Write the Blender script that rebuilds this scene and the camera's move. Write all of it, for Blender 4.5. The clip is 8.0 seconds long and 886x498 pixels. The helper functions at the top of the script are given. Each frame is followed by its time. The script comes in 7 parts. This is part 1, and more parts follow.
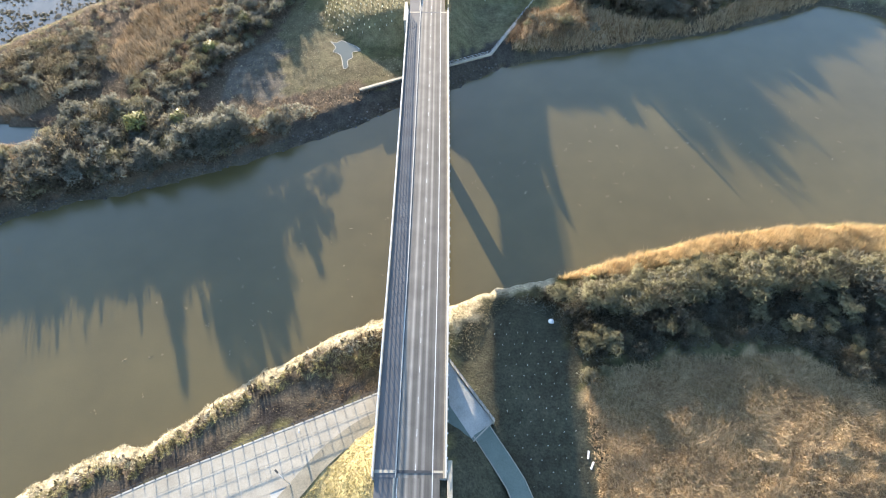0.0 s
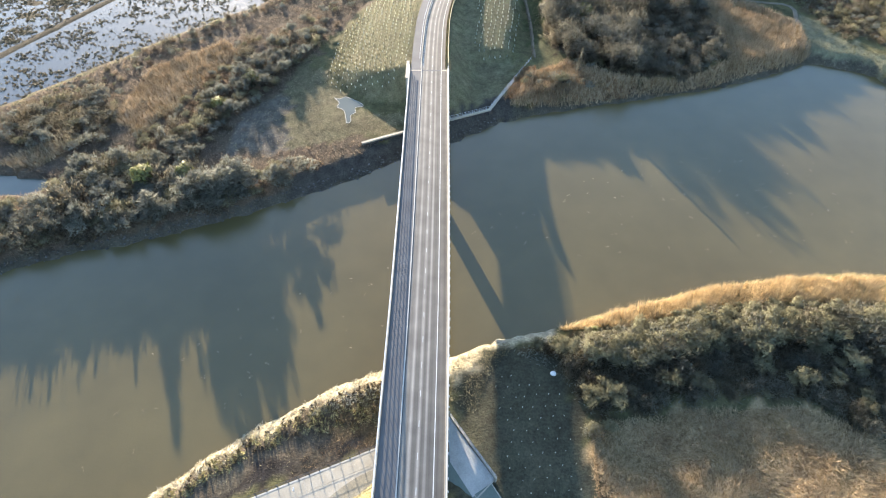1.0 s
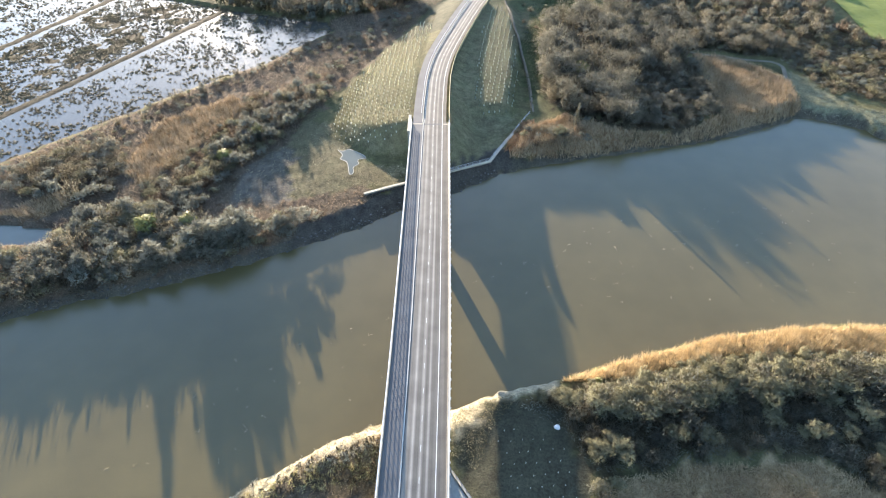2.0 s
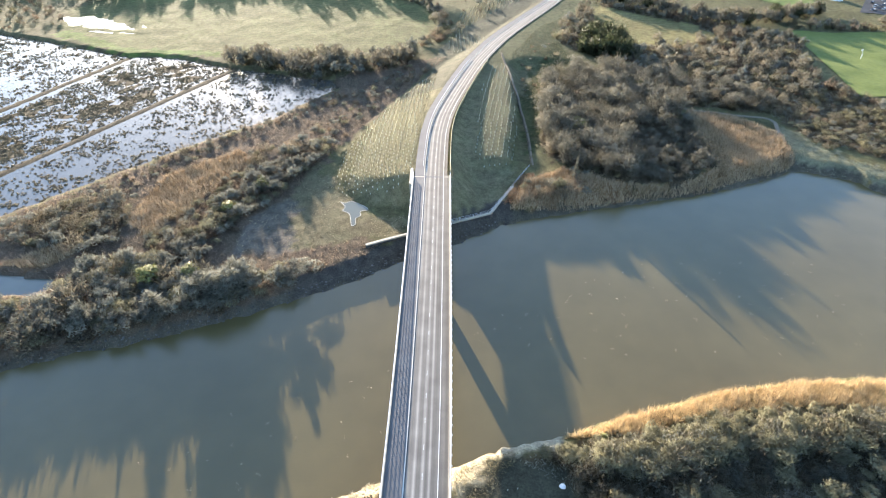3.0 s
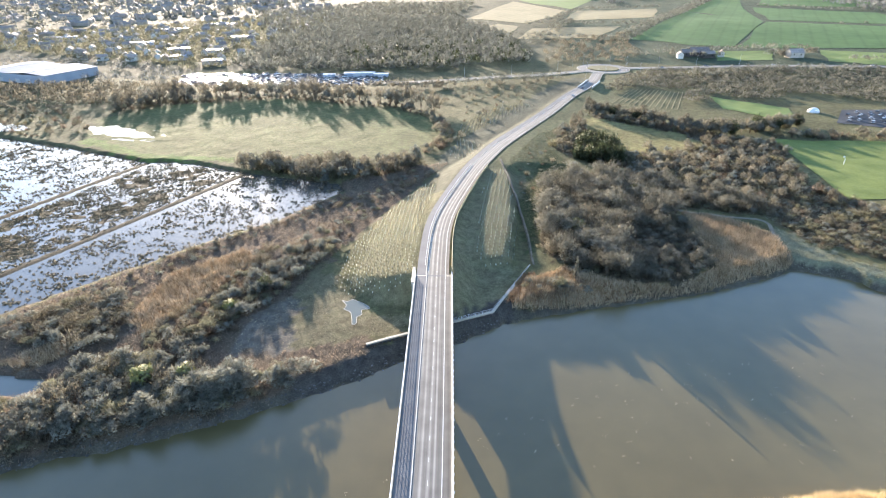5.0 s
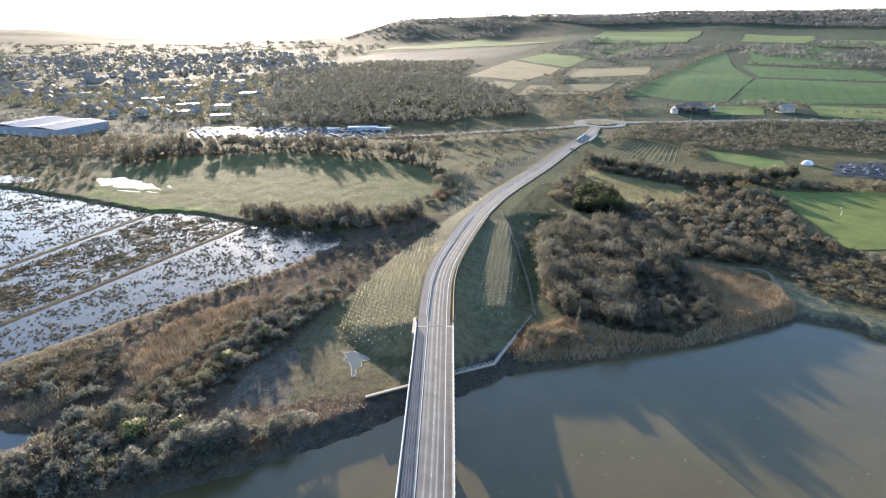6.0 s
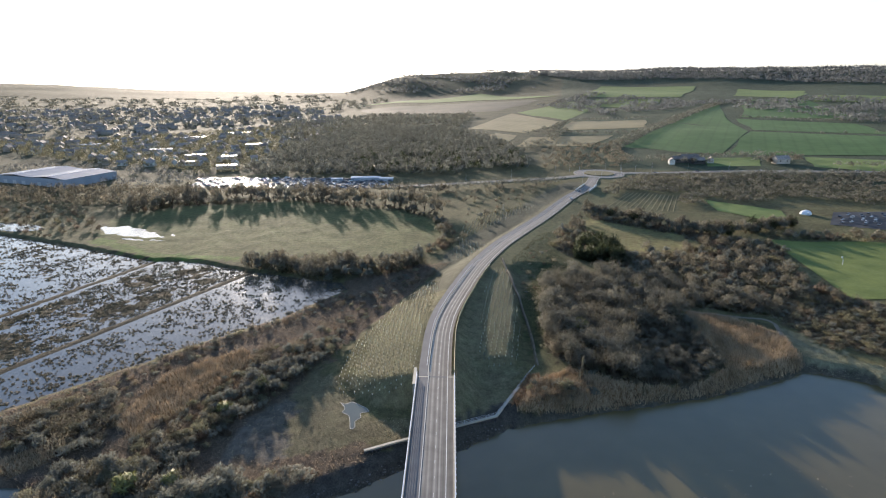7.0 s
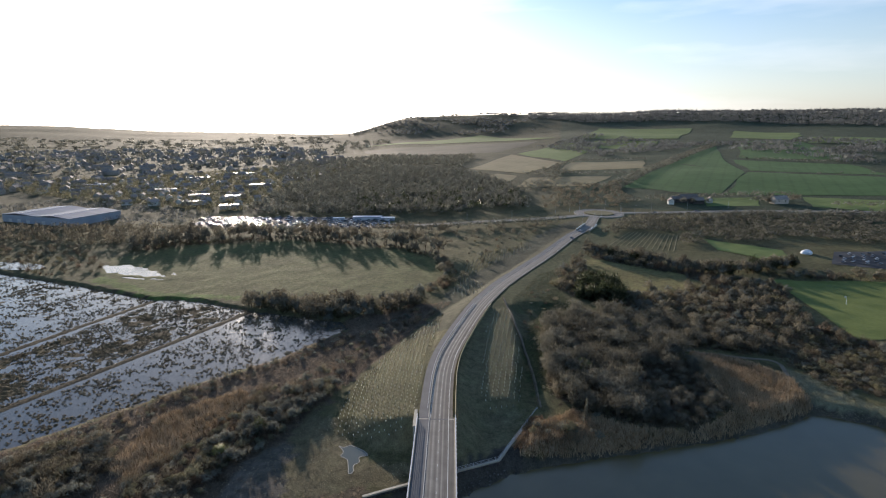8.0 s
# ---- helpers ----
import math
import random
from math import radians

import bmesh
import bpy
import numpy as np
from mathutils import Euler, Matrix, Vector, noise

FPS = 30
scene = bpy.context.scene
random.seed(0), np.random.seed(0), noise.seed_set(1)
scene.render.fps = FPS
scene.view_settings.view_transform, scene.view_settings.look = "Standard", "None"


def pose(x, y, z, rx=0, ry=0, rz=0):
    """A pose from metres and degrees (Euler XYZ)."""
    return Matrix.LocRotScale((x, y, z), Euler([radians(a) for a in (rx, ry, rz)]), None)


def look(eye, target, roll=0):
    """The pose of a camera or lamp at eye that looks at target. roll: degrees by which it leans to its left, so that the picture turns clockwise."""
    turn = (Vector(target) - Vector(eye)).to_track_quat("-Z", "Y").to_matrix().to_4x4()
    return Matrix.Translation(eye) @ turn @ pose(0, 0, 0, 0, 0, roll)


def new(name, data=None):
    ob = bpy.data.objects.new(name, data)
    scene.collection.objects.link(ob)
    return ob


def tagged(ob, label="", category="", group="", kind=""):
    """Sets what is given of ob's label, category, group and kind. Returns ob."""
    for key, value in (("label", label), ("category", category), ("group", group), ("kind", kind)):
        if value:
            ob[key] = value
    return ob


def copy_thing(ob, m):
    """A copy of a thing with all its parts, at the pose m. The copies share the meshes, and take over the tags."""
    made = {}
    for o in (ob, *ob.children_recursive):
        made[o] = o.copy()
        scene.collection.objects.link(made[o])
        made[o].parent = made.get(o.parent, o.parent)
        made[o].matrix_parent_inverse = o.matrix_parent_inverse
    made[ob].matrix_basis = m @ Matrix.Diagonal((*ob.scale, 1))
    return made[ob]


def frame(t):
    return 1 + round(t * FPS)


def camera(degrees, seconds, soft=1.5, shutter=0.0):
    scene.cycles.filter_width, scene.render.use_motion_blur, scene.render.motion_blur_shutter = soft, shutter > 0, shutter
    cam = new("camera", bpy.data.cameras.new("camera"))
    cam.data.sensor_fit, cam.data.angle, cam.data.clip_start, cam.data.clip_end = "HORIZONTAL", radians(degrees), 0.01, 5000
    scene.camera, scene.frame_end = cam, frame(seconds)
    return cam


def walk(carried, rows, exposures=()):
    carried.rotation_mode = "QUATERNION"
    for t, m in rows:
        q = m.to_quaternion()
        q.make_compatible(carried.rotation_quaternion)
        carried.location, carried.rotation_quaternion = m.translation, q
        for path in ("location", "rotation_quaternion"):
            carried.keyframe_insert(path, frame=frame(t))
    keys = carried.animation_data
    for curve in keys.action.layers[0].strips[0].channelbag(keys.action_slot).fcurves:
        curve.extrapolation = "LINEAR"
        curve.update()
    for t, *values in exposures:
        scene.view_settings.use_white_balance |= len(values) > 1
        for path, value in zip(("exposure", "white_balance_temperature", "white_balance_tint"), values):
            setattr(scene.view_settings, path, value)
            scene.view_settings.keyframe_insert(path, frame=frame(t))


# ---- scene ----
# ---------------------------------------------------------------- camera: a drone that hovers and tilts up
cam = camera(80.18, 8.0, soft=1.1)
EYE = 100.0


def hover(tilt, turn, lean):
    return pose(0, 0, EYE, 90 + tilt, 0, turn) @ pose(0, 0, 0, 0, 0, lean)


walk(cam, [
    (0.0, hover(-55.33, 0.00, 0.09)),
    (0.5, hover(-52.71, 0.04, 0.07)),
    (1.0, hover(-49.86, 0.05, 0.09)),
    (1.5, hover(-47.22, 0.12, 0.04)),
    (3.0, hover(-38.92, 0.38, -0.04)),
    (3.5, hover(-36.32, 0.44, -0.05)),
    (4.0, hover(-33.50, 0.49, -0.03)),
    (4.5, hover(-30.90, 0.54, -0.03)),
    (6.0, hover(-22.75, 0.71, -0.06)),
    (6.5, hover(-20.20, 0.79, -0.04)),
    (7.0, hover(-17.46, 0.86, -0.02)),
    (7.5, hover(-14.94, 0.91, -0.03)),
    (8.0, hover(-13.20, 0.98, 0.00)),
], [(0.0, 2.32, 6800, 12), (3.0, 2.47, 6650, 13), (4.5, 2.56, 6500, 14), (6.0, 1.9, 6400, 15), (7.0, 1.28, 6400, 15), (8.0, 0.66, 6350, 15)])

# ---------------------------------------------------------------- sky and sun: low winter sun ahead, left of the bridge
SUN_AZ, SUN_EL = -22.0, 9.5          # degrees from +y towards +x; height
world = bpy.data.worlds.new("world")
scene.world = world
world.use_nodes = True
wn = world.node_tree.nodes
sky = wn.new("ShaderNodeTexSky")
sky.sky_type = "NISHITA"
sky.sun_disc = False
sky.sun_elevation = radians(SUN_EL)
sky.sun_rotation = radians(SUN_AZ)
sky.air_density, sky.dust_density, sky.ozone_density = 1.0, 0.7, 3.0
wn["Background"].inputs["Strength"].default_value = 0.135
wk = world.node_tree.links.new
pale = wn.new("ShaderNodeHueSaturation")
pale.inputs["Saturation"].default_value, pale.inputs["Value"].default_value = 0.92, 1.0
wk(sky.outputs[0], pale.inputs["Color"])
# haze greys the sky towards the horizon
up, rise = wn.new("ShaderNodeSeparateXYZ"), wn.new("ShaderNodeMapRange")
rise.inputs["From Max"].default_value = 0.22
rise.inputs["To Min"].default_value, rise.inputs["To Max"].default_value = 0.35, 1.0
wk(up.outputs["Z"], rise.inputs["Value"])
wk(rise.outputs[0], pale.inputs["Saturation"])
# thin drawn-out cirrus
way, flat, wisp, veil, cirrus = (wn.new("ShaderNode" + t) for t in ("TexCoord", "Mapping", "TexNoise", "MapRange", "Mix"))
flat.inputs["Scale"].default_value = (1.0, 1.0, 5.5)
wisp.inputs["Scale"].default_value, wisp.inputs["Detail"].default_value = 3.2, 6
veil.inputs["From Min"].default_value, veil.inputs["From Max"].default_value = 0.52, 0.8
veil.inputs["To Max"].default_value = 0.55
cirrus.data_type = "RGBA"
lift = wn.new("ShaderNodeHueSaturation")
lift.inputs["Saturation"].default_value, lift.inputs["Value"].default_value = 0.25, 1.35
wk(way.outputs["Generated"], up.inputs[0])
wk(way.outputs["Generated"], flat.inputs["Vector"])
wk(flat.outputs[0], wisp.inputs["Vector"])
wk(wisp.outputs["Fac"], veil.inputs["Value"])
wk(veil.outputs[0], cirrus.inputs["Factor"])
wk(pale.outputs[0], lift.inputs["Color"])
wk(pale.outputs[0], cirrus.inputs["A"])
wk(lift.outputs[0], cirrus.inputs["B"])
wk(cirrus.outputs["Result"], wn["Background"].inputs["Color"])

sun_dir = Vector((math.sin(radians(SUN_AZ)) * math.cos(radians(SUN_EL)),
                  math.cos(radians(SUN_AZ)) * math.cos(radians(SUN_EL)), math.sin(radians(SUN_EL))))
sun = new("sun", bpy.data.lights.new("sun", "SUN"))
sun.data.energy, sun.data.angle, sun.data.color = 4.75, radians(0.6), (1.0, 0.87, 0.70)
sun.matrix_world = look(sun_dir * 300, (0, 0, 0))

# ---------------------------------------------------------------- materials


def surface(name, a, b, scale=1.0, fine=8.0, rough=0.8, bump=0.3, metal=0.0, spec=0.5, own=0.0, space="world",
            wear=0.25, stretch=None, island=0.0, thin=0.0):
    """A surface that wanders between the colours a and b at two scales (cycles a metre). own: how much each object's
    own random number shifts its lightness; island: the same for each loose piece of a mesh; thin: light let through by twigs and blades."""
    m = bpy.data.materials.new(name)
    m.use_nodes = True
    n, k = m.node_tree.nodes, m.node_tree.links.new
    p = n["Principled BSDF"]
    if space == "uv":
        where = n.new("ShaderNodeUVMap").outputs[0]
    elif space == "world":
        where = n.new("ShaderNodeNewGeometry").outputs["Position"]
    else:
        where = n.new("ShaderNodeTexCoord").outputs["Object"]
    if stretch:
        mp = n.new("ShaderNodeMapping")
        mp.inputs["Scale"].default_value = stretch
        k(where, mp.inputs["Vector"])
        where = mp.outputs[0]
    big, small = n.new("ShaderNodeTexNoise"), n.new("ShaderNodeTexNoise")
    for node, s, d in ((big, scale, 5), (small, fine, 4)):
        node.inputs["Scale"].default_value, node.inputs["Detail"].default_value = s, d
        k(where, node.inputs["Vector"])
    ramp = n.new("ShaderNodeValToRGB")
    ramp.color_ramp.elements[0].position, ramp.color_ramp.elements[1].position = 0.32, 0.68
    ramp.color_ramp.elements[0].color, ramp.color_ramp.elements[1].color = (*a, 1), (*b, 1)
    k(big.outputs["Fac"], ramp.inputs[0])
    lift = n.new("ShaderNodeMapRange")
    lift.inputs["From Min"].default_value, lift.inputs["From Max"].default_value = 0.25, 0.75
    lift.inputs["To Min"].default_value, lift.inputs["To Max"].default_value = 1 - wear, 1 + wear
    k(small.outputs["Fac"], lift.inputs["Value"])
    hsv = n.new("ShaderNodeHueSaturation")
    k(ramp.outputs[0], hsv.inputs["Color"])
    value = lift.outputs[0]
    for amount, source in ((own, "object"), (island, "island")):
        if amount:
            r = n.new("ShaderNodeMapRange")
            r.inputs["To Min"].default_value, r.inputs["To Max"].default_value = 1 - amount, 1 + amount
            if source == "object":
                tree = n.new("ShaderNodeAttribute")      # each plant's own number where many are joined
                tree.attribute_name = "own"
                both, wrap = n.new("ShaderNodeMath"), n.new("ShaderNodeMath")
                both.operation, wrap.operation = "ADD", "FRACT"
                k(n.new("ShaderNodeObjectInfo").outputs["Random"], both.inputs[0])
                k(tree.outputs["Fac"], both.inputs[1])
                k(both.outputs[0], wrap.inputs[0])
                k(wrap.outputs[0], r.inputs["Value"])
            else:
                k(n.new("ShaderNodeNewGeometry").outputs["Random Per Island"], r.inputs["Value"])
            mul = n.new("ShaderNodeMath")
            mul.operation = "MULTIPLY"
            k(value, mul.inputs[0])
            k(r.outputs[0], mul.inputs[1])
            value = mul.outputs[0]
    k(value, hsv.inputs["Value"])
    k(hsv.outputs[0], p.inputs["Base Color"])
    p.inputs["Roughness"].default_value, p.inputs["Metallic"].default_value = rough, metal
    p.inputs["Specular IOR Level"].default_value = spec
    if bump:
        bp = n.new("ShaderNodeBump")
        bp.inputs["Strength"].default_value, bp.inputs["Distance"].default_value = bump, 0.2 / fine
        k(small.outputs["Fac"], bp.inputs["Height"])
        k(bp.outputs[0], p.inputs["Normal"])
    if thin:
        back, mix = n.new("ShaderNodeBsdfTranslucent"), n.new("ShaderNodeMixShader")
        mix.inputs[0].default_value = thin
        k(hsv.outputs[0], back.inputs["Color"])
        k(p.outputs[0], mix.inputs[1])
        k(back.outputs[0], mix.inputs[2])
        k(mix.outputs[0], n["Material Output"].inputs["Surface"])
    return m


def water_surface(name, deep, silt, rough, ripple, chop, strength, gloss=0.75):
    """Opaque muddy water: silt below, a reflecting rippled skin on top."""
    m = surface(name, deep, silt, 0.02, 0.11, rough, 0, wear=0.08)
    n, k = m.node_tree.nodes, m.node_tree.links.new
    p = n["Principled BSDF"]
    p.inputs["IOR"].default_value = 1.42
    p.inputs["Specular IOR Level"].default_value = gloss
    g = n.new("ShaderNodeNewGeometry")
    a, b = n.new("ShaderNodeTexNoise"), n.new("ShaderNodeTexNoise")
    a.inputs["Scale"].default_value, b.inputs["Scale"].default_value = ripple, chop
    a.inputs["Detail"].default_value = b.inputs["Detail"].default_value = 3
    k(g.outputs["Position"], a.inputs["Vector"])
    k(g.outputs["Position"], b.inputs["Vector"])
    add = n.new("ShaderNodeMath")
    add.operation = "ADD"
    k(a.outputs["Fac"], add.inputs[0])
    k(b.outputs["Fac"], add.inputs[1])
    bp = n.new("ShaderNodeBump")
    bp.inputs["Strength"].default_value, bp.inputs["Distance"].default_value = strength, 0.2
    k(add.outputs[0], bp.inputs["Height"])
    k(bp.outputs[0], p.inputs["Normal"])
    return m


def ground_surface():
    """Land cover: the mesh's own cover colour, broken by noise at three scales, with tussock relief."""
    m = bpy.data.materials.new("ground_cover")
    m.use_nodes = True
    n, k = m.node_tree.nodes, m.node_tree.links.new
    p = n["Principled BSDF"]
    cover = n.new("ShaderNodeVertexColor")
    cover.layer_name = "cover"
    where = n.new("ShaderNodeNewGeometry").outputs["Position"]
    value = None
    fine = None
    for s, low, high in ((0.035, 0.72, 1.28), (0.4, 0.62, 1.38), (2.3, 0.6, 1.4)):
        t = n.new("ShaderNodeTexNoise")
        t.inputs["Scale"].default_value, t.inputs["Detail"].default_value = s, 6
        t.inputs["Roughness"].default_value = 0.62
        k(where, t.inputs["Vector"])
        r = n.new("ShaderNodeMapRange")
        r.inputs["From Min"].default_value, r.inputs["From Max"].default_value = 0.28, 0.72
        r.inputs["To Min"].default_value, r.inputs["To Max"].default_value = low, high
        k(t.outputs["Fac"], r.inputs["Value"])
        if value is None:
            value = r.outputs[0]
        else:
            mul = n.new("ShaderNodeMath")
            mul.operation = "MULTIPLY"
            k(value, mul.inputs[0])
            k(r.outputs[0], mul.inputs[1])
            value = mul.outputs[0]
        fine = t
    hue = n.new("ShaderNodeTexNoise")
    hue.inputs["Scale"].default_value, hue.inputs["Detail"].default_value = 0.16, 4
    k(where, hue.inputs["Vector"])
    hr = n.new("ShaderNodeMapRange")
    hr.inputs["To Min"].default_value, hr.inputs["To Max"].default_value = 0.475, 0.525
    k(hue.outputs["Fac"], hr.inputs["Value"])
    hsv = n.new("ShaderNodeHueSaturation")
    k(cover.outputs["Color"], hsv.inputs["Color"])
    k(value, hsv.inputs["Value"])
    k(hr.outputs[0], hsv.inputs["Hue"])
    k(hsv.outputs[0], p.inputs["Base Color"])
    p.inputs["Roughness"].default_value = 0.95
    p.inputs["Specular IOR Level"].default_value = 0.1
    bp = n.new("ShaderNodeBump")
    bp.inputs["Strength"].default_value, bp.inputs["Distance"].default_value = 0.8, 0.35
    k(fine.outputs["Fac"], bp.inputs["Height"])
    k(bp.outputs[0], p.inputs["Normal"])
    return m


def asphalt_surface(name, dark, pale, tracks):
    """Asphalt with wheel tracks along the road (UV: across, along, in metres) and patches."""
    m = surface(name, dark, pale, 0.25, 6.0, 0.82, 0.25, spec=0.25, space="uv", wear=0.14)
    n, k = m.node_tree.nodes, m.node_tree.links.new
    p = n["Principled BSDF"]
    if not tracks:
        return m
    source = p.inputs["Base Color"].links[0].from_socket
    uv = n.new("ShaderNodeUVMap")
    mp = n.new("ShaderNodeMapping")
    mp.inputs["Scale"].default_value = (1.0, 0.012, 1.0)
    k(uv.outputs[0], mp.inputs["Vector"])
    t = n.new("ShaderNodeTexNoise")
    t.inputs["Scale"].default_value, t.inputs["Detail"].default_value = 1.5, 2
    k(mp.outputs[0], t.inputs["Vector"])
    r = n.new("ShaderNodeMapRange")
    r.inputs["From Min"].default_value, r.inputs["From Max"].default_value = 0.3, 0.7
    r.inputs["To Min"].default_value, r.inputs["To Max"].default_value = 1.25, 2.05
    k(t.outputs["Fac"], r.inputs["Value"])
    across, place = n.new("ShaderNodeSeparateXYZ"), n.new("ShaderNodeMapRange")
    place.inputs["From Min"].default_value, place.inputs["From Max"].default_value = -3.0, 6.0
    k(uv.outputs[0], across.inputs[0])
    k(across.outputs["X"], place.inputs["Value"])
    polish = n.new("ShaderNodeValToRGB")          # wheel paths worn pale, an oily band between
    stops = polish.color_ramp.elements
    stops[0].position, stops[0].color = 0.0, (0.62, 0.62, 0.62, 1)
    stops[1].position, stops[1].color = 1.0, (0.46, 0.46, 0.46, 1)
    for off, v in ((-1.9, 0.74), (-1.0, 0.58), (-0.5, 1.08), (0.0, 0.55), (0.55, 0.56), (1.0, 1.12), (1.45, 0.52), (1.85, 0.54), (2.15, 1.0), (2.6, 0.50), (3.6, 0.52)):
        stop = stops.new((off + 3) / 9)
        stop.color = (v, v, v, 1)
    k(place.outputs[0], polish.inputs[0])
    both = n.new("ShaderNodeMath")
    both.operation = "MULTIPLY"
    k(r.outputs[0], both.inputs[0])
    k(polish.outputs[0], both.inputs[1])
    hsv = n.new("ShaderNodeHueSaturation")
    k(source, hsv.inputs["Color"])
    k(both.outputs[0], hsv.inputs["Value"])
    k(hsv.outputs[0], p.inputs["Base Color"])
    return m


M_GROUND = ground_surface()
M_RIVER = water_surface("river_water", (0.101, 0.081, 0.034), (0.123, 0.100, 0.044), 0.13, 1.6, 7.0, 0.11, 0.85)
M_FLOOD = water_surface("flood_water", (0.060, 0.058, 0.050), (0.085, 0.080, 0.068), 0.07, 1.4, 5.0, 0.12, 0.85)
M_POND = water_surface("pond_water", (0.10, 0.105, 0.082), (0.14, 0.145, 0.112), 0.06, 2.0, 8.0, 0.08)
M_ASPHALT = asphalt_surface("asphalt", (0.148, 0.136, 0.120), (0.205, 0.190, 0.166), True)
M_FOOTWAY = asphalt_surface("footway_asphalt", (0.115, 0.115, 0.118), (0.15, 0.15, 0.152), False)
M_LINE = surface("road_paint", (0.62, 0.62, 0.58), (0.78, 0.78, 0.74), 0.8, 9, 0.55, 0.1, wear=0.2)
M_CONCRETE = surface("concrete", (0.36, 0.35, 0.32), (0.50, 0.49, 0.45), 0.3, 5, 0.75, 0.25, wear=0.15)
M_PALE = surface("pale_concrete", (0.335, 0.305, 0.245), (0.435, 0.400, 0.328), 0.35, 5, 0.7, 0.2, wear=0.12)
M_STEEL = surface("galvanised_steel", (0.50, 0.52, 0.54), (0.64, 0.65, 0.66), 0.8, 12, 0.45, 0.1, metal=0.55, wear=0.1)
M_WHITE = surface("white_painted_steel", (0.74, 0.75, 0.76), (0.84, 0.84, 0.84), 0.6, 10, 0.4, 0.1, wear=0.06)
M_DARKSTEEL = surface("dark_painted_steel", (0.03, 0.035, 0.04), (0.06, 0.065, 0.07), 0.8, 12, 0.45, 0.1)
M_GRAVEL = surface("gravel_path", (0.235, 0.21, 0.155), (0.32, 0.29, 0.22), 0.3, 5, 0.9, 0.5)
M_TWIG = surface("winter_twigs", (0.190, 0.170, 0.122), (0.275, 0.248, 0.184), 0.35, 3, 0.85, 0, own=0.28, island=0.08, space="object", spec=0.1, thin=0.48)
M_TWIG_GREY = surface("grey_twigs", (0.176, 0.180, 0.146), (0.260, 0.264, 0.218), 0.35, 3, 0.85, 0, own=0.28, island=0.08, space="object", spec=0.1, thin=0.48)
M_TWIG_RED = surface("russet_twigs", (0.175, 0.135, 0.098), (0.250, 0.196, 0.146), 0.35, 3, 0.85, 0, own=0.22, island=0.10, space="object", spec=0.1, thin=0.48)
M_TWIG_OLIVE = surface("olive_catkin_twigs", (0.195, 0.186, 0.116), (0.290, 0.276, 0.178), 0.35, 3, 0.85, 0, own=0.22, island=0.10, space="object", spec=0.1, thin=0.48)
M_TWIG_DARK = surface("dark_wood_twigs", (0.158, 0.152, 0.118), (0.236, 0.228, 0.182), 0.35, 3, 0.85, 0, own=0.28, island=0.08, space="object", spec=0.1, thin=0.45)
M_LEAF = surface("evergreen_leaves", (0.052, 0.066, 0.034), (0.092, 0.106, 0.050), 0.4, 3, 0.6, 0, own=0.25, island=0.2, space="object", spec=0.12, thin=0.2)
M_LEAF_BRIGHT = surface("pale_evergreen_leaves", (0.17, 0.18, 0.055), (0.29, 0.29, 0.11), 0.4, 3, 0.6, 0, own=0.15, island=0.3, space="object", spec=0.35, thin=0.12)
M_BARK = surface("bark", (0.085, 0.068, 0.048), (0.15, 0.125, 0.095), 1.5, 9, 0.9, 0.5, own=0.2, space="object", spec=0.2)
M_REED_GOLD = surface("golden_reed", (0.48, 0.365, 0.205), (0.62, 0.485, 0.29), 0.12, 1.2, 0.8, 0, island=0.28, spec=0.25, thin=0.3)
M_REED_TAN = surface("tan_reed", (0.41, 0.31, 0.19), (0.56, 0.44, 0.28), 0.10, 1.2, 0.8, 0, island=0.30, spec=0.25, thin=0.3)
M_BRACKEN = surface("rust_bracken", (0.26, 0.16, 0.092), (0.37, 0.25, 0.15), 0.2, 1.6, 0.85, 0, island=0.3, spec=0.2, thin=0.16)
M_TUSSOCK = surface("marsh_rush", (0.120, 0.095, 0.055), (0.200, 0.160, 0.092), 0.08, 1.0, 0.85, 0, island=0.35, spec=0.2, thin=0.16)
M_ROUGH = surface("rough_bank_grass", (0.17, 0.145, 0.080), (0.46, 0.40, 0.26), 0.14, 1.0, 0.85, 0, island=0.5, spec=0.2, thin=0.16)
M_TURF = surface("embankment_turf", (0.150, 0.136, 0.070), (0.225, 0.200, 0.112), 0.10, 1.2, 0.85, 0, island=0.35, spec=0.2, thin=0.16)
M_PITCH = surface("playing_field_turf", (0.105, 0.138, 0.028), (0.140, 0.172, 0.040), 0.03, 0.5, 0.85, 0.15, spec=0.25, wear=0.12)
M_STRAW = surface("dry_mound_grass", (0.30, 0.265, 0.12), (0.42, 0.375, 0.185), 0.25, 2.0, 0.85, 0, island=0.3, spec=0.2, thin=0.16)
M_GUARD = surface("pale_tree_guard_plastic", (0.62, 0.61, 0.52), (0.76, 0.75, 0.66), 0.6, 6, 0.5, 0, own=0.15, island=0.15, thin=0.4)
# brick and roof tile are lightened to stand for haze over the town
M_BRICK = surface("house_brick", (0.40, 0.33, 0.26), (0.54, 0.46, 0.38), 0.3, 3, 0.85, 0.2, own=0.35)
M_TIMBERWALL = surface("dark_weatherboarding", (0.045, 0.040, 0.036), (0.080, 0.072, 0.064), 0.3, 4, 0.8, 0.3, own=0.2)
M_RENDER = surface("pale_wall_render", (0.50, 0.48, 0.43), (0.66, 0.64, 0.58), 0.2, 2, 0.8, 0.1, own=0.15)
M_TILE = surface("roof_tile", (0.22, 0.19, 0.17), (0.33, 0.29, 0.26), 0.4, 3, 0.85, 0.3, spec=0.12, own=0.35)
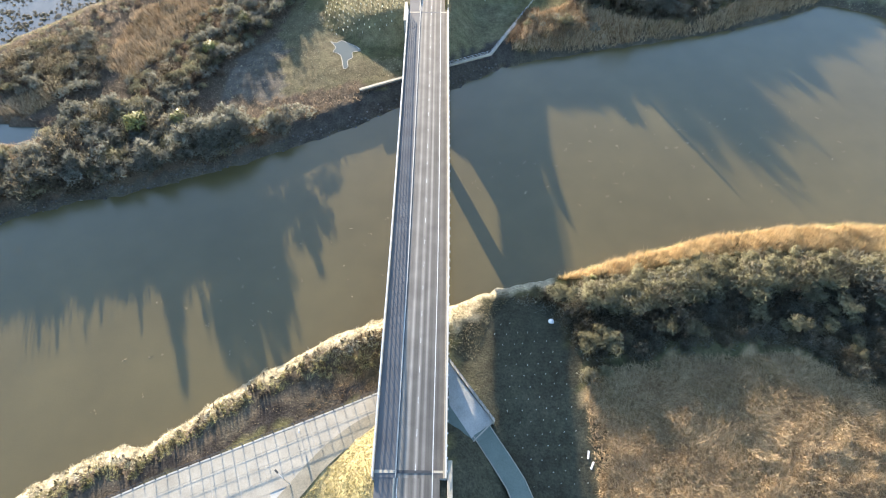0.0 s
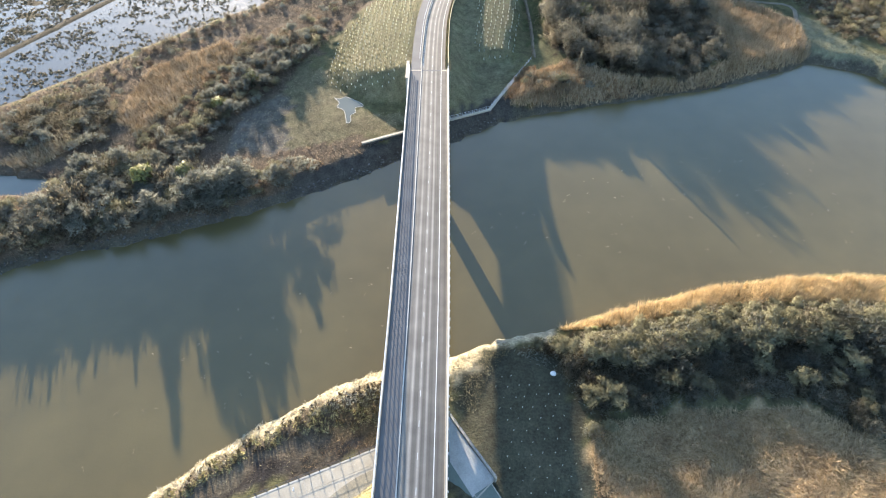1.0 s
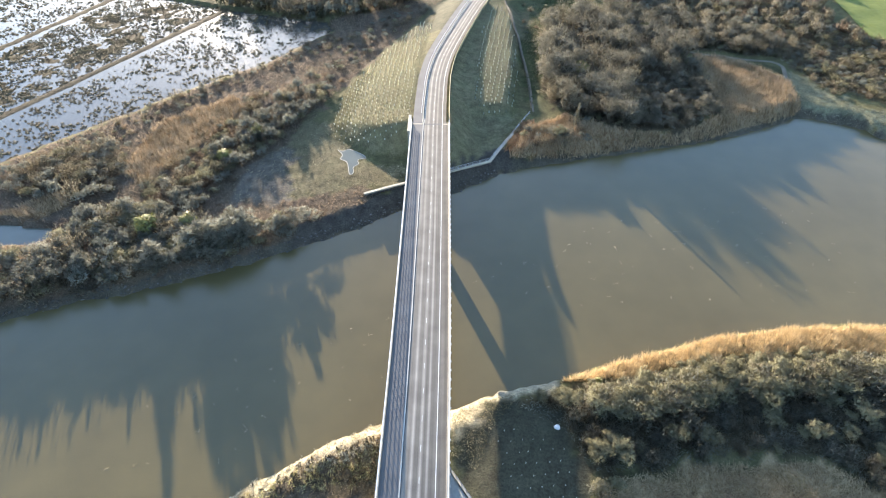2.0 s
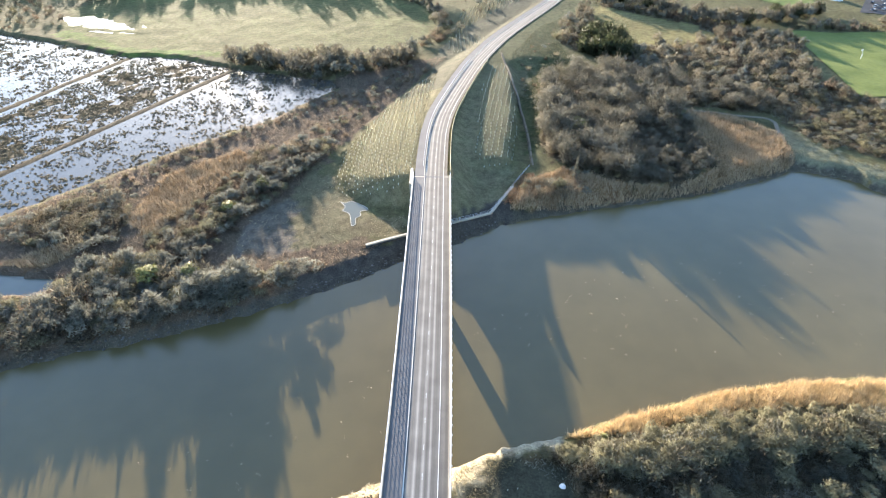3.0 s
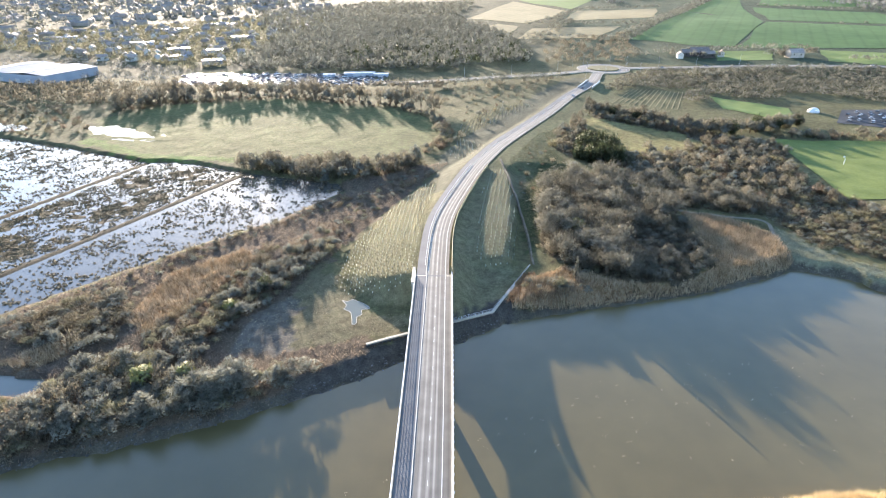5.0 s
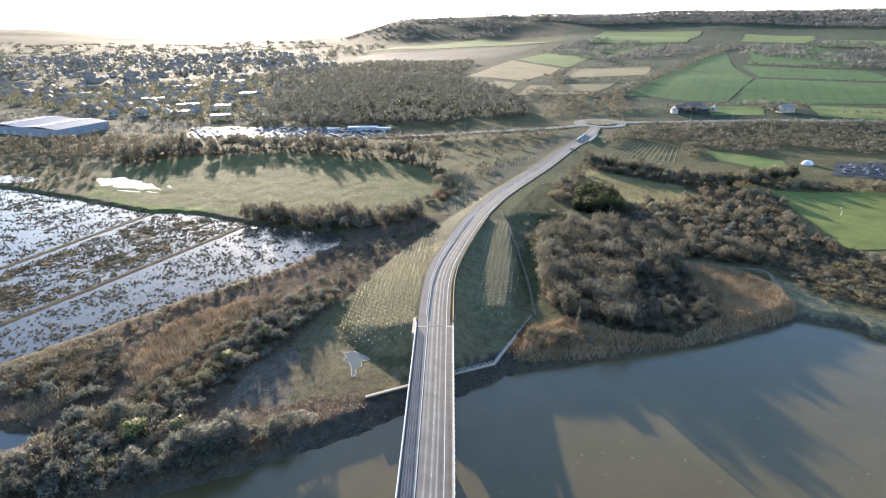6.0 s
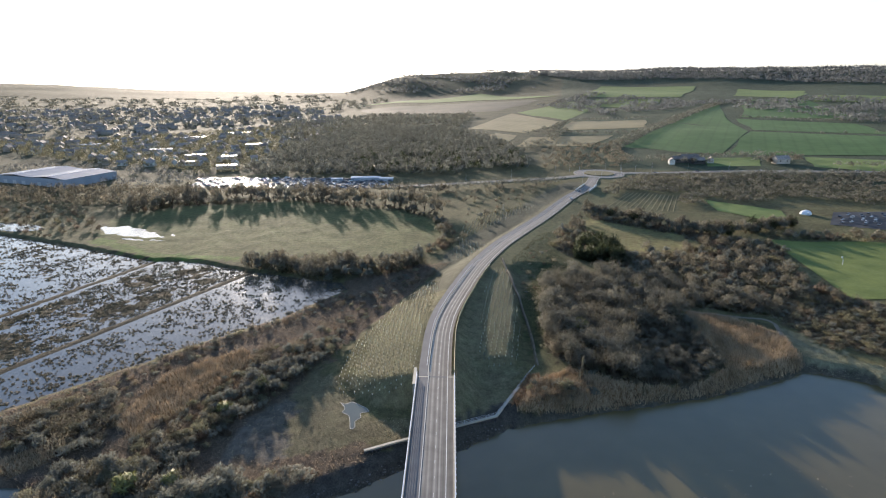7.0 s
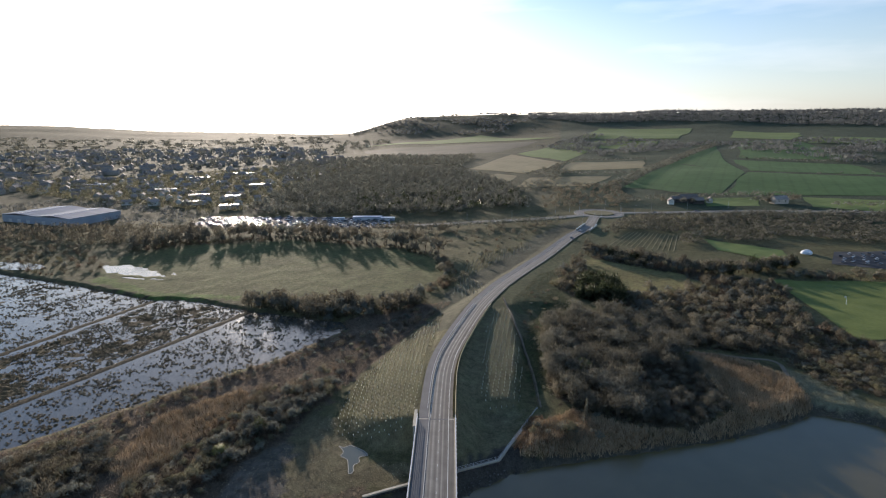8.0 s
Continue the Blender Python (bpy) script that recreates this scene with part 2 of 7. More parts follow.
M_SHEET = surface("blue_grey_profiled_roof", (0.13, 0.18, 0.25), (0.17, 0.22, 0.29), 0.06, 1.5, 0.75, 0.2, spec=0.12, stretch=(4.0, 0.05, 1.0), space="object", wear=0.08)
# cladding colour is paled with the haze that lies over the far walls
M_SHEETWALL = surface("blue_grey_cladding", (0.30, 0.33, 0.38), (0.36, 0.39, 0.44), 0.1, 2, 0.5, 0.2, wear=0.08)
M_CAR = surface("car_paint", (0.16, 0.17, 0.19), (0.40, 0.40, 0.41), 0.2, 2, 0.22, 0, metal=0.3, own=0.75, space="object", wear=0.05)
M_CARWHITE = surface("white_car_paint", (0.66, 0.67, 0.68), (0.78, 0.78, 0.78), 0.2, 2, 0.25, 0, space="object", wear=0.05)
M_GLASS = surface("dark_window_glass", (0.015, 0.018, 0.022), (0.03, 0.034, 0.04), 0.3, 2, 0.06, 0, spec=0.8)
M_RUBBER = surface("tyre_rubber", (0.015, 0.015, 0.015), (0.03, 0.03, 0.03), 2, 12, 0.8, 0)
M_TIMBER = surface("weathered_timber", (0.36, 0.30, 0.16), (0.50, 0.43, 0.25), 0.8, 9, 0.8, 0.2)
M_PILE = surface("steel_sheet_pile", (0.045, 0.045, 0.050), (0.085, 0.080, 0.078), 0.5, 4, 0.6, 0.3, metal=0.3)
M_FABRIC = surface("white_tent_fabric", (0.66, 0.70, 0.74), (0.78, 0.80, 0.82), 0.2, 1.5, 0.6, 0.1, wear=0.05)
M_STONE = surface("bank_stones", (0.055, 0.052, 0.048), (0.13, 0.125, 0.115), 0.5, 4, 0.85, 0.4, own=0.3, island=0.35)


def crop(name, a, b, rows, turn):
    """A sown field: two greens or browns, with fine drill rows and tramlines turned by `turn` degrees."""
    m = surface(name, a, b, 0.012, 0.09, 0.9, 0, spec=0.15, wear=0.12)
    n, k = m.node_tree.nodes, m.node_tree.links.new
    p = n["Principled BSDF"]
    source = p.inputs["Base Color"].links[0].from_socket
    mp = n.new("ShaderNodeMapping")
    mp.inputs["Rotation"].default_value = (0, 0, radians(turn))
    k(n.new("ShaderNodeNewGeometry").outputs["Position"], mp.inputs["Vector"])
    wave = n.new("ShaderNodeTexWave")
    wave.inputs["Scale"].default_value, wave.inputs["Distortion"].default_value = rows, 0.6
    wave.inputs["Detail Scale"].default_value = 0.2
    k(mp.outputs[0], wave.inputs["Vector"])
    ramp = n.new("ShaderNodeMapRange")
    ramp.inputs["From Min"].default_value, ramp.inputs["From Max"].default_value = 0.0, 0.16
    ramp.inputs["To Min"].default_value, ramp.inputs["To Max"].default_value = 0.90, 1.0
    k(wave.outputs["Fac"], ramp.inputs["Value"])
    hsv = n.new("ShaderNodeHueSaturation")
    k(source, hsv.inputs["Color"])
    k(ramp.outputs[0], hsv.inputs["Value"])
    k(hsv.outputs[0], p.inputs["Base Color"])
    return m


M_CROP = crop("winter_wheat", (0.052, 0.108, 0.032), (0.074, 0.138, 0.042), 0.018, 28)
M_CROP_PALE = crop("pasture", (0.115, 0.165, 0.045), (0.150, 0.195, 0.060), 0.01, 60)
M_STUBBLE = crop("stubble", (0.215, 0.178, 0.092), (0.275, 0.230, 0.122), 0.02, -20)
M_PLOUGH = crop("ploughed_soil", (0.085, 0.078, 0.052), (0.115, 0.104, 0.070), 0.03, 10)
M_DIRT = surface("trodden_earth", (0.12, 0.10, 0.07), (0.19, 0.165, 0.12), 0.3, 4, 0.9, 0.4)
M_REED_DULL = surface("faded_reed", (0.32, 0.240, 0.152), (0.45, 0.350, 0.232), 0.10, 1.2, 0.85, 0, island=0.30, spec=0.2, thin=0.2)
M_PATH = surface("grey_green_path_asphalt", (0.125, 0.160, 0.136), (0.165, 0.205, 0.176), 0.3, 5, 0.85, 0.25, wear=0.12)
M_LAID = surface("flattened_pale_reed", (0.48, 0.43, 0.30), (0.66, 0.60, 0.45), 0.3, 1.5, 0.85, 0, island=0.35, spec=0.2, thin=0.16)
M_YELLOW = surface("yellow_green_bank_grass", (0.27, 0.24, 0.10), (0.47, 0.42, 0.22), 0.25, 1.2, 0.85, 0, island=0.45, spec=0.2, thin=0.16)
M_LITTER = surface("brown_plant_litter", (0.17, 0.115, 0.065), (0.30, 0.22, 0.135), 0.3, 1.5, 0.9, 0, island=0.4, spec=0.2, thin=0.1)
M_STEM = surface("dead_dark_stems", (0.060, 0.048, 0.034), (0.11, 0.09, 0.06), 0.2, 1.2, 0.9, 0, island=0.3, spec=0.2)
M_WET = surface("wet_dark_asphalt", (0.022, 0.024, 0.028), (0.045, 0.047, 0.052), 0.1, 1.5, 0.75, 0.1, wear=0.15, spec=0.3)
# far twigs: the pale blue-grey cast is distance haze put into the colour
M_WOOD_HAZE = surface("far_bare_wood", (0.170, 0.182, 0.178), (0.240, 0.252, 0.244), 0.02, 0.3, 0.9, 0, own=0.22, island=0.15, spec=0.1, thin=0.4)
M_YARD = surface("wet_yard_gravel", (0.085, 0.078, 0.066), (0.15, 0.14, 0.12), 0.06, 0.5, 0.75, 0.5, spec=0.25, wear=0.3)
M_PUDDLE = water_surface("yard_water", (0.060, 0.058, 0.050), (0.085, 0.080, 0.068), 0.22, 1.4, 5.0, 0.55, 0.8)
M_SALT = surface("saltmarsh_grass", (0.180, 0.176, 0.116), (0.275, 0.268, 0.182), 0.12, 1.2, 0.85, 0, island=0.3, spec=0.2, thin=0.15)

# ---------------------------------------------------------------- plan helpers


def smooth(points, step):
    """A smooth line through plan points (Catmull-Rom), about one point every step metres."""
    p = np.array(points, float)
    p = np.vstack([2 * p[0] - p[1], p, 2 * p[-1] - p[-2]])
    out = []
    for i in range(1, len(p) - 2):
        n = max(2, int(np.linalg.norm(p[i + 1][:2] - p[i][:2]) / step))
        s = (np.arange(n) / n)[:, None]
        out.append(0.5 * (2 * p[i] + (p[i + 1] - p[i - 1]) * s + (2 * p[i - 1] - 5 * p[i] + 4 * p[i + 1] - p[i + 2]) * s ** 2
                          + (3 * p[i] - p[i - 1] - 3 * p[i + 1] + p[i + 2]) * s ** 3))
    return np.vstack(out + [p[-2:-1]])


def inside(poly, x, y):
    """Which of the points lie in the plan polygon."""
    poly = np.array(poly, float)
    hit = np.zeros(np.shape(x), bool)
    x0, y0 = poly[-1][:2]
    for x1, y1 in poly[:, :2]:
        cross = ((y1 > y) != (y0 > y))
        with np.errstate(divide="ignore", invalid="ignore"):
            hit ^= cross & (x < (x0 - x1) * (y - y1) / (y0 - y1) + x1)
        x0, y0 = x1, y1
    return hit


def away(line, x, y, values=None):
    """Distance of the points from a plan line, and the line's value (its height, say) at the nearest place."""
    best = np.full(np.shape(x), 1e9)
    val = np.zeros(np.shape(x))
    for a, b in zip(line[:-1], line[1:]):
        dx, dy = b[0] - a[0], b[1] - a[1]
        s = np.clip(((x - a[0]) * dx + (y - a[1]) * dy) / (dx * dx + dy * dy + 1e-9), 0, 1)
        d = np.hypot(x - a[0] - s * dx, y - a[1] - s * dy)
        near = d < best
        best = np.where(near, d, best)
        if values is not None:
            val = np.where(near, a[2] + s * (b[2] - a[2]), val)
    return (best, val) if values is not None else best


def ripple(x, y, size, seed=0.0):
    """Cheap smooth noise on the plan, about -1 to 1."""
    k = 2 * math.pi / size
    return (np.sin(k * (x + 0.37 * y) + seed + 1.7 * np.sin(k * 0.61 * y + seed * 1.3))
            + np.sin(k * (0.83 * y - 0.45 * x) * 1.31 + seed * 2.1 + 1.4 * np.sin(k * 0.73 * x + seed))
            + 0.6 * np.sin(k * 2.3 * (x * 0.7 + y * 0.6) + 3 * seed + np.sin(k * 1.9 * (y - x)))) / 2.6


# ---------------------------------------------------------------- the plan
NEAR_BANK = smooth([(-600, -260), (-200, -60), (-74, 17), (-55, 25), (-40, 36), (-24, 46), (-10, 52), (2, 54.5), (9, 58), (25, 62),
                    (41, 67), (62, 73), (83, 76), (110, 76), (180, 60), (400, -40), (700, -200)], 3)
FAR_BANK = smooth([(-600, -200), (-250, 5), (-106, 76), (-80, 85), (-52, 96), (-28, 108), (-14, 117), (3, 126), (18, 135.6), (39, 142.4),
                   (65, 148.4), (91, 155), (110, 162), (123, 167.6), (129, 170.6), (139, 166.4), (149, 161.4), (152.5, 154), (200, 136), (400, 60), (700, -60)], 3)
# road axis: x, y, height
AXIS = smooth([(-6.2, -60, 4.5), (-5.8, -20, 6.4), (-5.45, 18, 8.6), (-5.1, 40, 10.0), (-4.8, 62, 10.8), (-4.65, 90, 11.3), (-4.6, 120, 11.4),
               (-4.55, 148, 11.2), (-4.3, 166, 11.0), (-3.4, 184, 10.9), (0.2, 206, 10.6), (11.6, 250, 9.8), (20.4, 276, 9.2), (31.4, 303, 8.6),
               (48.9, 337.5, 8.0), (70, 377, 8.0), (99, 434, 8.8), (115.5, 461, 9.4), (128, 484, 10.2)], 4)
BRIDGE = AXIS[(AXIS[:, 1] > 17) & (AXIS[:, 1] < 149)]
ROAD_FAR = AXIS[AXIS[:, 1] > 147]
ROAD_NEAR = AXIS[AXIS[:, 1] < 19]
MARSH = [(-330, 60), (-160, 118), (-142, 137), (-114, 169), (-86, 198), (-71, 212), (-50, 243), (-56, 255), (-111, 271), (-148, 287), (-176, 289),
         (-234, 314), (-330, 350)]
# land heights far off: rows by bearing, columns by distance
BEARINGS = [-70, -40, -25, -12, -4, 5, 15, 25, 38, 70]
RANGES = [0, 350, 560, 720, 1000, 1500, 2200, 3200, 4900]
LAND = np.array([
    [2.6, 2.6, 3.0, 4, 5, 6, 10, 40, 120],
    [2.6, 2.6, 3.0, 4, 5, 6, 8, 22, 98],
    [2.6, 2.6, 3.2, 5, 6, 7, 10, 18, 40],
    [2.6, 2.8, 4.0, 7, 10, 12, 18, 44, 20],
    [2.6, 3.4, 6.0, 9, 15, 22, 36, 148, 90],
    [2.6, 6.0, 9.0, 11, 20, 32, 48, 164, 120],
    [2.6, 5.6, 9.4, 12, 23, 34, 68, 157, 120],
    [2.6, 4.2, 8.0, 13, 26, 42, 70, 168, 120],
    [2.6, 3.6, 7.0, 13, 26, 42, 74, 160, 120],
    [2.6, 3.4, 7.0, 13, 26, 42, 74, 150, 120]])


def hills(x, y):
    b = np.clip(np.degrees(np.arctan2(x, np.maximum(y, 1.0))), -70, 70)
    r = np.hypot(x, y)
    fb = np.interp(b, BEARINGS, np.arange(len(BEARINGS)))
    fr = np.interp(r, RANGES, np.arange(len(RANGES)))
    i = np.clip(fb.astype(int), 0, len(BEARINGS) - 2)
    j = np.clip(fr.astype(int), 0, len(RANGES) - 2)
    u, v = fb - i, fr - j
    u, v = u * u * (3 - 2 * u), v * (0.4 + 0.6 * v * (3 - 2 * v))
    h = (LAND[i, j] * (1 - u) * (1 - v) + LAND[i + 1, j] * u * (1 - v) + LAND[i, j + 1] * (1 - u) * v + LAND[i + 1, j + 1] * u * v)
    return h + np.clip((r - 900) / 2500, 0, 1) * ripple(x, y, 700, 2.0) * 6


def in_river(x, y):
    """Metres inside the river's edge (positive) or outside it (negative), wavering as a real bank does."""
    near = np.interp(x, NEAR_BANK[:, 0], NEAR_BANK[:, 1]) + 0.5 * ripple(x, y * 0, 7.0, 1.0) + 0.35 * ripple(x, y * 0, 2.6, 5.0)
    far = np.interp(x, FAR_BANK[:, 0], FAR_BANK[:, 1]) + 0.6 * ripple(x, y * 0, 9.0, 4.0) + 0.5 * ripple(x, y * 0, 3.1, 2.0)
    return np.minimum(y - near, far - y)


CREEK = [(-170, 96), (-121, 100), (-110, 101), (-107, 104), (-109, 108.5), (-121, 109.5), (-170, 112)]


def hollow(x, y):
    """0 in the middle of the field's wet hollow, 1 at its shore."""
    u, v = (x + 219) * 0.906 - (y - 345) * 0.423, (x + 219) * 0.423 + (y - 345) * 0.906
    return (u / 29) ** 2 + (v / (8.5 - 0.12 * u)) ** 2 + 0.5 * ripple(x, y, 17, 2.0) + 0.35 * ripple(x, y, 7, 1.0)


def height(x, y):
    """The ground's height, for arrays of plan places."""
    x, y = np.asarray(x, float), np.asarray(y, float)
    h = hills(x, y) + 0.22 * ripple(x, y, 23, 3.0) + 0.12 * ripple(x, y, 6.5, 1.0)
    # the reed bed and lawn beside the bridge lie low
    h = h - 1.5 * np.clip((x + 2) / 6, 0, 1) * np.clip((90 - y) / 10, 0, 1)
    # wind-heaped ridges in the reed bed
    heap = np.clip((x - 50) / 8, 0, 1) * np.clip((32 - y) / 5, 0, 1)
    h = h + heap * 0.6 * np.maximum(ripple(x * 0.8 + y * 0.5, y * 1.3 - x * 0.2, 7.5, 3.0) + 0.1, 0)
    # flooded marsh: low ground round the water's level
    wet = inside(MARSH, x, y)
    bar = 0.12 * ripple(x, y, 41, 6.0) + 0.13 * ripple(x, y, 13, 0.4) + 0.09 * ripple(x, y, 6.1, 2.2)
    bar = bar + 0.11 * inside([(-215, 170), (-171, 287), (-109, 269), (-168, 150)], x, y)
    open_water = np.clip((away([(-142, 137), (-86, 198), (-50, 243)], x, y) - 4) / 45, 0, 1)
    h = np.where(wet, 1.19 + bar + 0.10 * open_water, h)
    for a, b in (((-215, 170), (-171, 287)), ((-168, 150), (-109, 269))):
        d = away([a, b], x, y)
        h = np.where(wet, np.maximum(h, np.clip(1.70 - 0.30 * np.maximum(d - 0.9, 0), 0, 1.8)), h)
        h = np.where(wet & (np.abs(d - 4.4) < 1.5), np.minimum(h, 1.1), h)
    h = np.where(inside(CREEK, x, y), 0.3, h)
    # level fill behind the promenade
    fill = inside([(-6, 33), (-16, 28.5), (-26, 16), (-34, -2), (-36, -30), (-8, -30), (-6, 20)], x, y)
    h = np.where(fill, np.maximum(h, 3.2), h)
    # embankments of the approach roads
    for line, top in ((ROAD_FAR, 5.8), (ROAD_NEAR, 6.3)):
        box = (x > line[:, 0].min() - 60) & (x < line[:, 0].max() + 60) & (y > line[:, 1].min() - 60) & (y < line[:, 1].max() + 60)
        d, z = away(line[::3] if len(line) > 12 else line, x, np.where(box, y, 1e5), values=True)
        if line is ROAD_FAR:      # long planted slope on the sunny side, steep front cone at the abutment
            left = x < np.interp(y, line[:, 1], line[:, 0])
            steep = np.where(left, np.interp(y, [150, 180, 230, 290], [0.27, 0.27, 0.33, 0.5]), np.interp(y, [242, 264], [0.85, 0.08]))
            steep = np.where(left, steep, steep + (0.75 - steep) * np.clip((152 - y) / 6, 0, 1))
            nose = np.where(left, np.interp(x, [-42, -30, -22, -12], [0.2, 0.25, 0.48, 0.7]) * np.maximum(np.interp(x, [-42, -30, -22, -11], [161, 157, 152, 150]) - y, 0), 0)
        else:
            steep, nose = 0.62, 0
        if line is ROAD_FAR:      # on the shaded side a steep shoulder, then a broad planted terrace
            e = np.maximum(d - top - 0.8, 0)
            level = np.interp(y, [160, 190, 230, 256], [3.4, 2.0, 0.6, 0.4])
            rim = np.interp(y, [160, 185, 205, 232, 262], [23, 27.0, 25.5, 20.5, 14.5]) - top + 0.8 * ripple(x, y, 21, 1.0)
            terrace = z - 0.35 - np.minimum(0.62 * e, level) - 0.02 * e - 0.85 * np.maximum(e - rim, 0)
            on = np.where(left, 0, np.clip((y - 157) / 10, 0, 1) * np.clip((272 - y) / 20, 0, 1))
        else:
            terrace, on = 0, 0
        bank = z - 0.35 - np.maximum(d - top - 0.8, 0) * steep - nose + 0.12 * ripple(x, y, 4.0, 2.0)
        bank = bank + (terrace - bank) * on
        h = np.where(box & (bank > h), bank, h)
    # a shallow hollow in the field, where rain stands
    q = hollow(x, y)
    h = np.where(q < 3, h + (2.2 + 0.45 * q - h) * np.clip((3 - q) / 1.5, 0, 1), h)
    pan = np.clip(2.2 - np.hypot(x + 30, y - 139) / 8, 0, 1)
    h = np.where(h < 3.4, h + (2.6 - h) * pan, h)
    # river
    w = in_river(x, y)
    edge = np.clip((-w + 0.4) / np.where(y > np.interp(x, FAR_BANK[:, 0], FAR_BANK[:, 1]) - 1, 7.0, 5.0), 0, 1)
    shore = -0.35 + (h + 0.35) * (edge ** 0.75) + 0.25 * ripple(x, y, 2.1, 7.0) * edge * (1 - edge) * 4
    h = np.where(w > -7, np.where(w > 0.4, -0.35 - np.clip(w, 0, 8) * 0.3, np.minimum(h, shore)), h)
    return h


def at(x, y):
    return float(height(np.array([x]), np.array([y]))[0])


# ---------------------------------------------------------------- land cover


def steps(parts):
    out = [parts[0][0]]
    for a, b, s in parts:
        n = max(1, int(round((b - a) / s)))
        out += [a + (b - a) * (i + 1) / n for i in range(n)]
    return np.array(out)


gx = steps([(-4700, -1500, 120), (-1500, -700, 40), (-700, -320, 16), (-320, -150, 2.2), (-150, 160, 1.5), (160, 330, 4), (330, 800, 14), (800, 1800, 40),
            (1800, 4700, 110)])
gy = steps([(-900, -100, 80), (-100, 0, 10), (0, 190, 1.5), (190, 367, 2.2), (367, 620, 6), (620, 1200, 18), (1200, 2400, 40), (2400, 4900, 90)])
GX, GY = np.meshgrid(gx, gy)
GZ = height(GX, GY)
COVER = np.zeros(GX.shape + (3,))
COVER[:] = (0.105, 0.098, 0.048)
jx = GX + 1.6 * ripple(GX, GY, 5, 1) + 2.5 * ripple(GX, GY, 17, 4)
jy = GY + 1.6 * ripple(GX, GY, 5.5, 3) + 2.5 * ripple(GX, GY, 15, 2)
far_r = np.hypot(GX, GY)
COVER[far_r > 620] = (0.088, 0.084, 0.046)
# land to the far right gets a bluish tint in place of distance haze
COVER[(far_r > 620) & (GX > 0.2 * GY)] = (0.062, 0.076, 0.044)


def paint(poly, colour):
    COVER[inside(poly, jx, jy)] = colour


SCRUB_LEFT = [(-170, 90), (-106, 77), (-80, 86), (-52, 97), (-24, 110), (-14, 118), (-24, 125), (-46, 119), (-44, 175), (-22, 230), (0, 280), (-36, 277), (-55, 252),
              (-50, 240), (-71, 210), (-86, 195), (-114, 166), (-142, 134)]
FIELD = [(-233, 325), (-176, 292), (-122, 288), (-78, 280), (-35, 280), (-15, 293), (-4, 331), (-12, 374), (-40, 405), (-135, 441), (-219, 423),
         (-254, 378)]
REEDS_FAR_LEFT = [(-101, 132), (-99, 162), (-78, 180), (-72, 171), (-83, 141), (-90, 127)]
REEDS_CREEK = [(-128, 112), (-113, 123), (-108, 118), (-112, 111)]
CLEARED = [(-48, 119), (-52, 145), (-48, 171), (-39, 157), (-25, 137), (-12, 137), (-13, 127), (-24, 125)]
BARE = [(-63, 117), (-64, 132), (-55, 146), (-50, 146), (-46, 119)]
WOOD_RIGHT = [(35.5, 176), (38, 200), (42, 228), (47, 247), (60, 258), (80, 260), (91, 252), (98, 222), (100, 205), (100, 186), (97, 167), (80, 156), (59, 157), (43, 167)]
REEDS_RIGHT = [(21, 141), (39, 143), (64, 149), (87, 154), (122, 168), (129, 172), (133, 192), (122, 208), (104, 215), (101, 204), (101, 186), (98, 166), (80, 155), (59, 156), (42, 165), (27, 154)]
SCRUB_RIGHT = [(97, 221), (138, 212), (144, 190), (164, 172), (197, 219), (180, 251), (201, 312), (152, 359), (102, 387), (75, 346), (60, 300), (90, 262)]
CLEARING = [(94, 380), (108, 368), (150, 338), (158, 314), (128, 300), (99, 298), (90, 326)]
SALTMARSH = [(137, 204), (134, 192), (129, 172), (149, 162), (154, 156), (162, 164), (150, 174), (142, 189)]
PITCH = [(206, 326), (280, 318), (330, 240), (200, 219), (186, 230), (187, 267)]
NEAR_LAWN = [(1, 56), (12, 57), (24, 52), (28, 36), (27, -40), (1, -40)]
NEAR_REEDS = [(27.5, 34), (30, 39), (47, 42), (70, 43), (86, 35), (150, 20), (200, -60), (27, -60)]
NEAR_SCRUB = [(14, 55), (26, 58), (39, 61), (59, 66), (78, 67), (99, 67), (190, 40), (200, 10), (110, 24), (84, 36), (70, 45), (47, 44), (29, 41), (24, 50)]
GOLD_REEDS = [(24, 60.5), (41, 66), (62, 72), (83, 75), (112, 75), (180, 58), (180, 45), (100, 67), (78, 67.5), (59, 66), (39, 61)]
NEAR_BANK_LEFT = [(-80, 12), (-55, 25), (-40, 36), (-24, 46), (-10, 52), (-11, 36), (-38, 25), (-60, 15)]

paint([(-330, 60), (-142, 137), (-50, 243), (-56, 255), (-176, 289), (-330, 350)], (0.072, 0.058, 0.034))
for a, b in (((-215, 170), (-171, 287)), ((-168, 150), (-109, 269))):
    COVER[(away([a, b], jx * 0.3 + GX * 0.7, jy * 0.3 + GY * 0.7) < 1.9) & inside(MARSH, GX, GY)] = (0.055, 0.046, 0.030)
paint(SCRUB_LEFT, (0.110, 0.084, 0.058))
paint(FIELD, (0.118, 0.120, 0.050))
paint([(-235, 322), (-176, 289), (-122, 285), (-124, 293), (-178, 298), (-228, 330)], (0.10, 0.14, 0.035))
paint([(30, 170), (44, 225), (66, 268), (62, 300), (76, 348), (104, 390), (80, 392), (40, 318), (28, 275), (31, 217)], (0.062, 0.070, 0.030))
paint(REEDS_FAR_LEFT, (0.20, 0.125, 0.060))
paint(REEDS_CREEK, (0.17, 0.11, 0.06))
paint(CLEARED, (0.150, 0.130, 0.075))
paint(BARE, (0.125, 0.110, 0.088))
paint(WOOD_RIGHT, (0.070, 0.055, 0.035))
paint(REEDS_RIGHT, (0.22, 0.150, 0.075))
